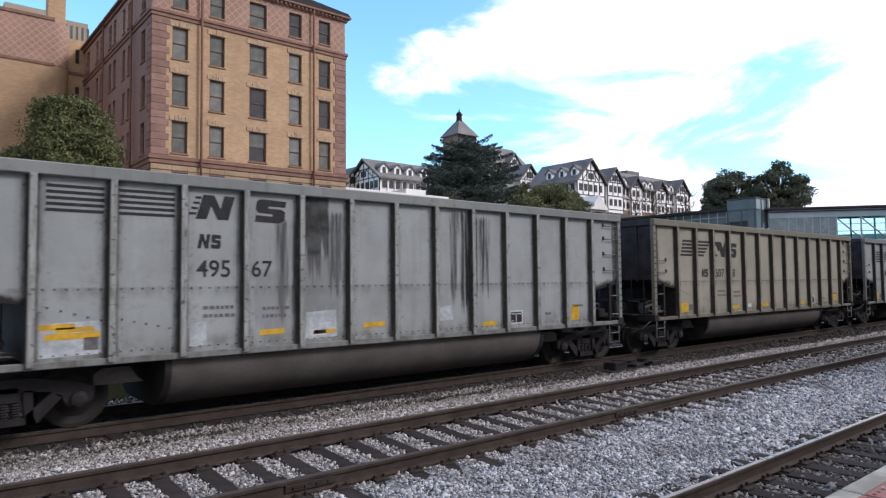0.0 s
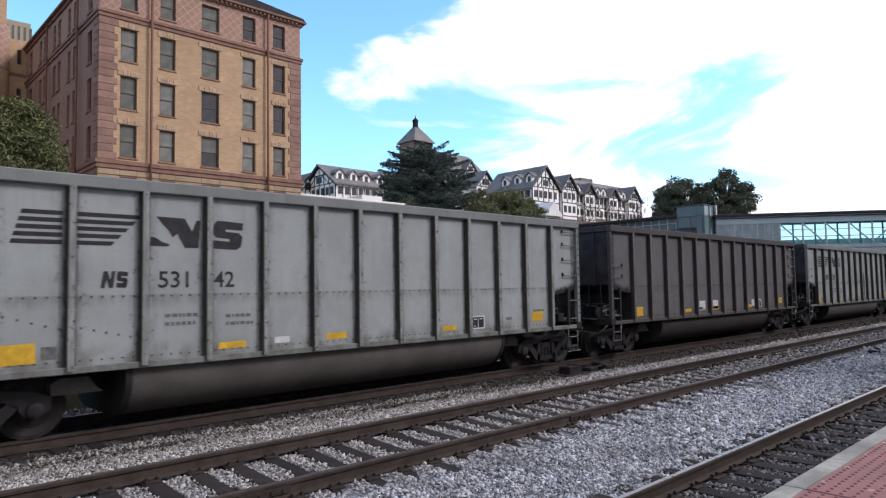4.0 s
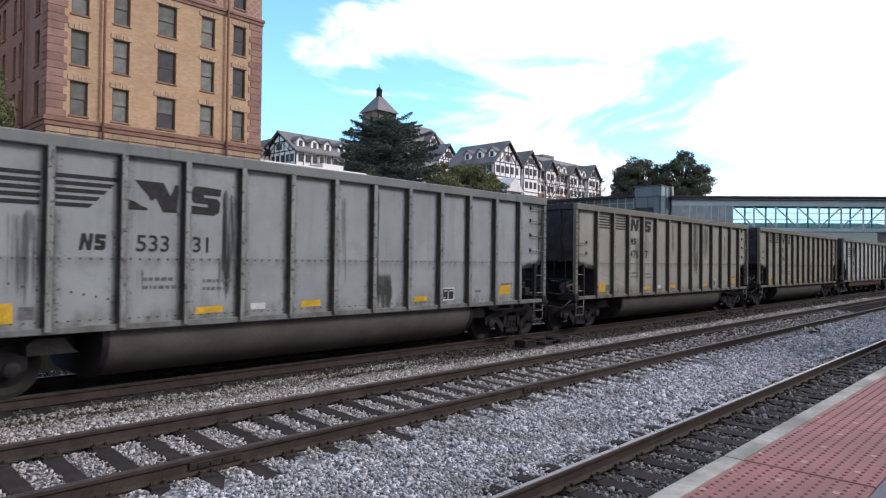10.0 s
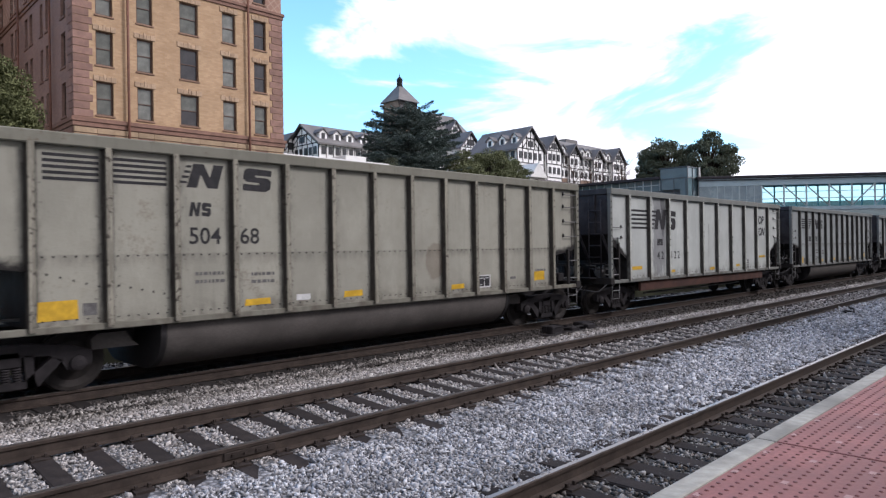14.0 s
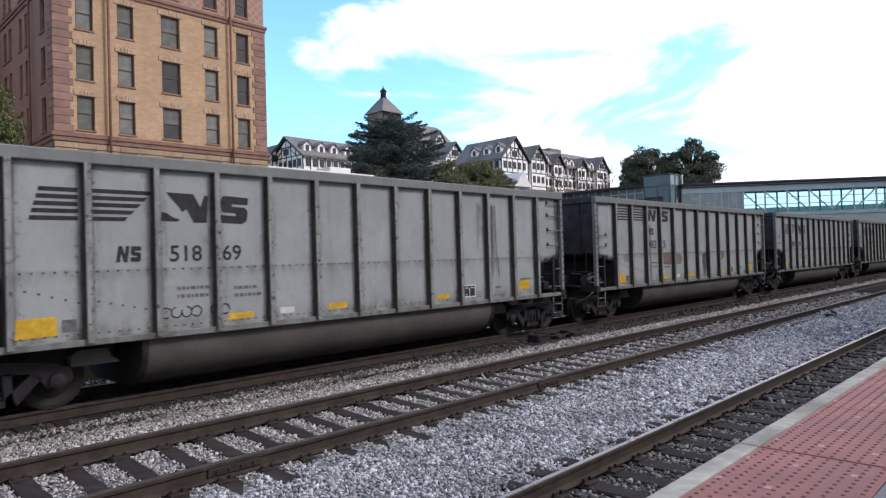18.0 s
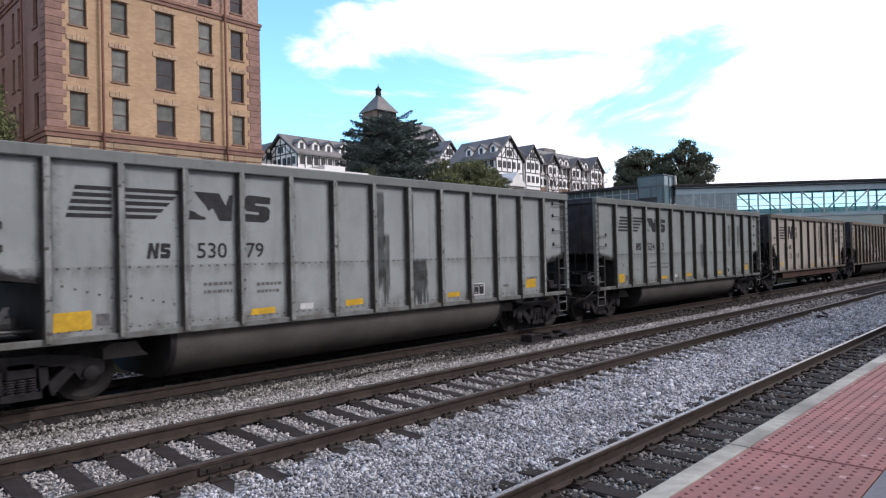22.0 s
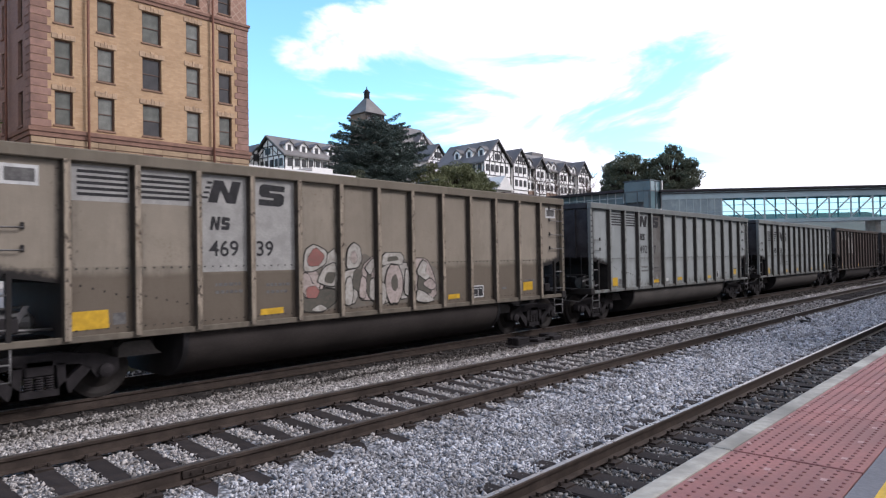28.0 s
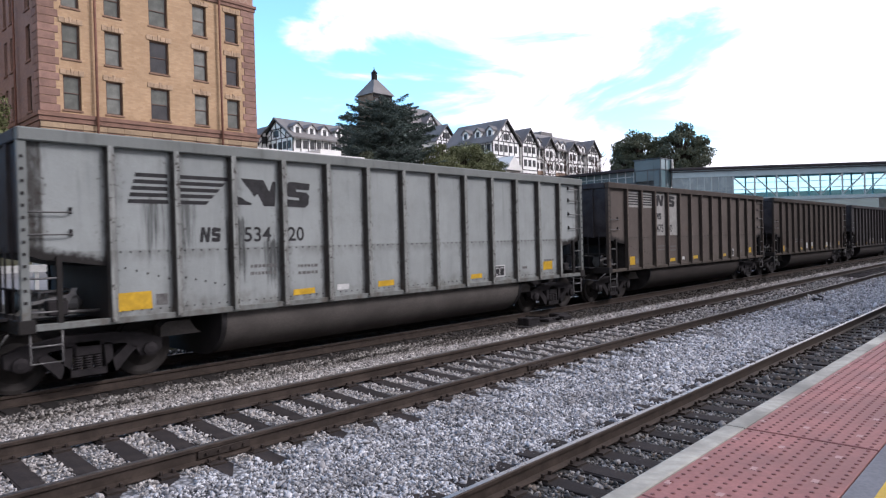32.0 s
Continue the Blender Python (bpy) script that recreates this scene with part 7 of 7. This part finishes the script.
linkb = tagged(new("link_gallery"), "low glazed gallery leading from the lift tower", "gallery")
link("wall", boxes("wall", [((89, 45.4, 3), (95, 64, 9.9))], BLUE_GREY), linkb)
link("roof", soft_box("roof", (88.3, 45.3, 11.5), (95.5, 64, 11.9), BR_DARK, 0.04), linkb)
link("glazing", boxes("glazing", [((89.1, 45.4, 9.9), (94.9, 64, 11.5))], LIFT_GLASS), linkb)
for k in range(14):
    link("mullion", boxes("mullion", [((89.0, 45.6 + 1.3 * k, 9.9), (89.15, 45.72 + 1.3 * k, 11.5))], BR_STEEL), linkb)
link("mullion", boxes("mullion", [((88.98, 45.4, 10.7), (89.12, 64, 10.8))], BR_STEEL), linkb)
hill_me = mesh("far_hill", [(300 + 40 * i, y, z) for i in range(30) for y, z in ((40 + 12 * math.sin(i * 0.7), 0), (150, 12 + 2.5 * min(i, 14) + 2 * math.sin(i * 0.9) + 1.5 * math.sin(i * 2.3)), (400, 18 + 2.5 * min(i, 14) + 4 * math.sin(i * 0.5 + 1)))], [(i * 3 + j, i * 3 + 3 + j, i * 3 + 4 + j, i * 3 + 1 + j) for i in range(29) for j in range(2)], plain("hazy_wooded_hill", (0.076, 0.0988, 0.0912), 0.95, 0.25, 0.03))
tagged(link("far_hill", hill_me), "hazy wooded hill behind the footbridge", "hill", kind="structure")
sheds = tagged(new("red_shed"), "dull red shed beyond the footbridge", "shed")
link("wall", boxes("wall", [((150, 26, -0.4), (190, 36, 5.6))], plain("dull_red_wall", (0.167, 0.0532, 0.0456), 0.8, 0.2, 0.5)), sheds)
link("roof", soft_box("roof", (149, 25, 5.6), (191, 37, 6.1), CONCRETE, 0.05), sheds)

# ---- trees ----
BARK = plain("grey_brown_bark", (0.0532, 0.0418, 0.0319), 0.9, 0.3, 4, 0, 0.02, 20)


def leaf_paint(name, col):
    n = Nodes(name)
    g = n.add("ShaderNodeNewGeometry")
    v = n.coords()
    c = n.mix(n.ramp(g.outputs["Random Per Island"], 0, 1), tuple(q * 0.75 for q in col), tuple(min(1, q * 1.28) for q in col))
    c = n.mix(n.ramp(n.noise(v, 0.5), 0.35, 0.7, 0, 0.5), c, tuple(q * 0.5 for q in col))
    n.b.inputs["Specular IOR Level"].default_value = 0.15
    return n.finish(c, 0.85)


LEAF_GREEN, LEAF_DARK, LEAF_AUTUMN, LEAF_CEDAR = leaf_paint("green_leaves", (0.13, 0.14, 0.062)), leaf_paint("dark_leaves", (0.13, 0.145, 0.10)), leaf_paint("autumn_leaves", (0.175, 0.19, 0.10)), leaf_paint("cedar_needles", (0.14, 0.178, 0.16))


def cards(name, centres, size, rng, material, flat=0.0):
    """Small folded leaves, each a four-cornered blade turned at random; flat lays them level."""
    n = len(centres)
    a = rng.normal(size=(n, 3)) * np.array([1, 1, 1 - flat])
    b = rng.normal(size=(n, 3)) * np.array([1, 1, 1 - flat])
    a /= np.linalg.norm(a, axis=1)[:, None]
    b -= (a * b).sum(1)[:, None] * a
    b /= np.linalg.norm(b, axis=1)[:, None]
    s = (size * np.exp(rng.normal(0, 0.3, n)))[:, None]
    up = np.cross(a, b) * s * 0.25
    v = np.stack([centres - a * s, centres - b * s * 0.55 + up, centres + a * s, centres + b * s * 0.55 + up], 1).reshape(-1, 3)
    me = bpy.data.meshes.new(name)
    me.from_pydata(v.tolist(), [], (np.arange(n)[:, None] * 4 + np.array([0, 1, 2, 3])).tolist())
    me.materials.append(material)
    return me


def limb(p, q, r0, r1, bend, sides=6, rng=None, n=5):
    pts = []
    p, q = np.array(p, float), np.array(q, float)
    for i in range(n + 1):
        t = i / n
        pts.append(tuple(p + (q - p) * t + np.array([0, 0, bend * math.sin(math.pi * t)])))
    v, f = [], []
    for i, c in enumerate(pts):
        r = r0 + (r1 - r0) * i / n
        d = Vector(pts[min(i + 1, n)]) - Vector(pts[max(i - 1, 0)])
        d.normalize()
        a = d.cross(Vector((0.3, 0.5, 0.81))).normalized()
        b = d.cross(a)
        v += [Vector(c) + (a * math.cos(2 * math.pi * k / sides) + b * math.sin(2 * math.pi * k / sides)) * r for k in range(sides)]
    for i in range(n):
        f += [(i * sides + k, i * sides + (k + 1) % sides, (i + 1) * sides + (k + 1) % sides, (i + 1) * sides + k) for k in range(sides)]
    return v, f


def joined(name, pieces, material):
    v, f = [], []
    for a, b in pieces:
        n = len(v)
        v += a
        f += [tuple(n + i for i in q) for q in b]
    return mesh(name, v, f, material, smooth=True)


def broad_tree(x, y, zb, zt, radius, leaves, size, seed, label, low=0.35, taper=0.0):
    """A tree with a tapered trunk, forking limbs and a crown of leaf clumps with gaps."""
    rng = np.random.default_rng(seed)
    t = tagged(new("tree"), label, "tree", group="broad-leaved trees")
    h = zt - zb
    fork = zb + h * low
    trunk = limb((x, y, zb), (x + rng.normal(0, 0.3), y + rng.normal(0, 0.3), zb + h * 0.75), 0.045 * h * 0.6, 0.03 * h * 0.4, 0, 10)
    link("trunk", joined("trunk", [trunk], BARK), t)
    clumps, limbs = [], []
    cz = (fork + zt) / 2 + h * 0.05
    rz = (zt - fork) / 2
    for k in range(95):
        d = rng.normal(size=3)
        d /= np.linalg.norm(d)
        rr = rng.uniform(0.55, 0.92)
        wide = radius * (1 - taper * (0.5 + 0.5 * d[2]))
        c = np.array([x, y, cz]) + d * rr * np.array([wide, wide, rz]) * (0.9 + 0.2 * rng.random())
        if c[2] < fork - 0.1 * h:
            continue
        clumps.append((c, radius * rng.uniform(0.13, 0.27)))
        limbs.append(limb((x, y, fork + (c[2] - fork) * 0.35), tuple(c), 0.012 * h, 0.003 * h, 0.03 * h, 5))
    link("limb_work", joined("limb_work", limbs, BARK), t)
    pts = []
    per = leaves // len(clumps)
    for c, r in clumps:
        q = rng.normal(size=(per, 3))
        q *= (rng.uniform(0.2, 1, per) ** 0.5 / np.linalg.norm(q, axis=1))[:, None]
        pts.append(c + q * r * np.array([1.15, 1.15, 0.8]))
    pts = np.concatenate(pts)
    link("crown", cards("crown", pts, size, rng, t_leaf[0]), t)
    return t


t_leaf = [LEAF_GREEN]
broad_tree(7.9, 45.4, 0.86, 13.2, 6.0, 80000, 0.09, 21, "leafy green street tree before the office wing", 0.2, 0.74)
broad_tree(16.6, 46.0, 0.86, 8.6, 2.4, 7000, 0.11, 22, "small leafy street tree before the office", 0.35)
t_leaf[0] = LEAF_DARK
broad_tree(110.6, 55.0, 8, 20.9, 4.9, 26000, 0.15, 23, "dense dark green round tree behind the lift tower", 0.25)
broad_tree(111.4, 48.2, 8, 20.7, 4.9, 26000, 0.15, 24, "tall dark tree with rounded uneven crown", 0.22)
broad_tree(109.5, 57.8, 7, 18.9, 2.9, 14000, 0.15, 25, "smaller dark green tree beside the round tree", 0.25)
t_leaf[0] = LEAF_AUTUMN
broad_tree(80.8, 70.6, 6, 17.5, 4.7, 22000, 0.13, 26, "olive-brown autumn tree below the hotel", 0.2)
broad_tree(87.0, 72, 6, 16.9, 3.8, 16000, 0.13, 27, "yellow-green autumn tree below the hotel", 0.2)
broad_tree(74, 70, 6, 16.6, 4.4, 16000, 0.13, 28, "yellow-green autumn tree beside the cedar", 0.2)
t_leaf[0] = LEAF_DARK
broad_tree(60, 71, 4, 14.8, 3.6, 12000, 0.13, 29, "dark shrub-like tree at the cedar's foot", 0.1)


def cedar(x, y, zb, zt):
    """A broad cedar: level tiers of branches that lift at their tips, with needle sprays."""
    rng = np.random.default_rng(31)
    t = tagged(new("cedar_tree"), "large dark cedar with tiered spreading branches before the hotel", "cedar tree")
    link("trunk", joined("trunk", [limb((x, y, zb), (x + 0.6, y, zt - 0.6), 0.75, 0.12, 0, 12)], BARK), t)
    limbs, pts = [], []
    tiers, around = 19, 18
    for k in range(tiers * around):
        tier = k % tiers
        z = zb + 2.5 + (zt - zb - 3.0) * tier / (tiers - 1) + rng.normal(0, 0.2)
        f = (z - zb) / (zt - zb)
        reach = np.interp(f, [0, 0.35, 0.62, 0.84, 0.93, 1.0], [8.6, 8.8, 8.5, 7.0, 5.6, 3.2]) * rng.uniform(0.68, 1.10)
        a = (k // tiers) * 6.2832 / around + tier * 0.7 + rng.normal(0, 0.2)
        lift_tip = reach * (rng.uniform(0.0, 0.14) + (0.22 * max(0.0, f - 0.75) * 4 if rng.random() < 0.4 else 0.0))
        p = np.array([x, y, z])
        q = p + np.array([math.cos(a) * reach, math.sin(a) * reach, lift_tip])
        limbs.append(limb(tuple(p), tuple(q), 0.16 * (1 - 0.6 * f), 0.03, -reach * 0.05, 5))
        m = int(720 * reach / 8)
        s = rng.uniform(0.1, 1.0, m) ** 0.7
        # flat sprays: side twigs shorten towards the tip, hang a little and stay near the branch's plane
        side = rng.normal(0, 0.5, m) * (0.05 + 0.34 * (1 - s) ** 0.6) * reach
        along = np.minimum(s + 0.08 * np.abs(side) / reach, 1.04)
        pts.append(p + (q - p) * along[:, None] + np.stack([-math.sin(a) * side, math.cos(a) * side, rng.normal(0, 0.07, m) - np.abs(side) * 0.16 - reach * 0.05 * np.sin(np.pi * s)], -1))
    link("branch_work", joined("branch_work", limbs, BARK), t)
    link("needles", cards("needles", np.concatenate(pts), 0.125, rng, LEAF_CEDAR, 0.8), t)


cedar(67.1, 74.7, 4, 23.1)


def bare_tree(x, y, zb, zt, seed):
    rng = np.random.default_rng(seed)
    t = tagged(new("bare_tree"), "bare reddish-brown tree before the hotel's front", "bare tree", group="bare trees")
    h = zt - zb
    link("trunk", joined("trunk", [limb((x, y, zb), (x, y, zb + 0.8 * h), 0.2, 0.05, 0, 8)], TWIG), t)
    out = []
    for k in range(22):
        p = np.array([x, y, zb + h * rng.uniform(0.25, 0.75)])
        a = rng.uniform(0, 6.28)
        q = p + np.array([math.cos(a) * 0.22 * h, math.sin(a) * 0.22 * h, rng.uniform(0.15, 0.35) * h])
        out.append(limb(tuple(p), tuple(q), 0.06, 0.02, 0.2, 4))
        for j in range(4):
            s = p + (q - p) * rng.uniform(0.4, 1)
            out.append(limb(tuple(s), tuple(s + rng.normal(0, 1, 3) * 0.06 * h + np.array([0, 0, 0.08 * h])), 0.03, 0.012, 0.1, 3, n=2))
    link("branch_work", joined("branch_work", out, TWIG), t)


TWIG = plain("reddish_brown_twigs", (0.0836, 0.0532, 0.0418), 0.9, 0.3, 3)
for i, (x, y, zt) in enumerate(((124, 84, 21.5), (130.8, 84, 23.0), (136.8, 84.5, 22.0), (144.5, 84, 23.3), (150, 86, 22))):
    bare_tree(x, y, 11, zt, 40 + i)


# ---- motion ----
OFF = [(0, 0.15), (2, 0.10), (5, -0.05), (7.5, -0.14), (9, -0.13), (11, -0.05), (13, -0.03), (16, -0.12), (19, -0.24), (21, -0.20), (24, -0.06), (26.5, -0.10), (29, -0.17), (30, -0.11), (32, -0.04)]
SHIFT = {8: 0.13, 9: -0.18}   # wagons coupled a little closer or wider
RUN = [(t, -7.967 * t + d) for t, d in OFF]


def motions():
    for i, car in enumerate(cars):
        x = 0.06 + 16.1 * i + SHIFT.get(i, 0.0)
        walk(car, [(t, pose(x + d, 12.0, -0.02)) for t, d in RUN])
    # one turn of a wheel each 3.05 m of the run; all wheels roll alike
    first = {}
    for car in cars:
        for w in [o for o in car.children_recursive if o.name.startswith("wheelset")]:
            key = round(w.location.x, 2)
            if key not in first:
                base = w.location.copy()
                rows, turn = [], 0.0
                for k in range(0, 481):
                    t = k / 15
                    rows.append((t, Matrix.Translation(base) @ Euler((0, radians(-66.6 * k), 0)).to_matrix().to_4x4()))
                walk(w, rows)
                first[key] = w
            else:
                src = first[key].animation_data
                w.rotation_mode = "QUATERNION"
                w.animation_data_create()
                w.animation_data.action = src.action
                w.animation_data.action_slot = src.action_slot


motions()
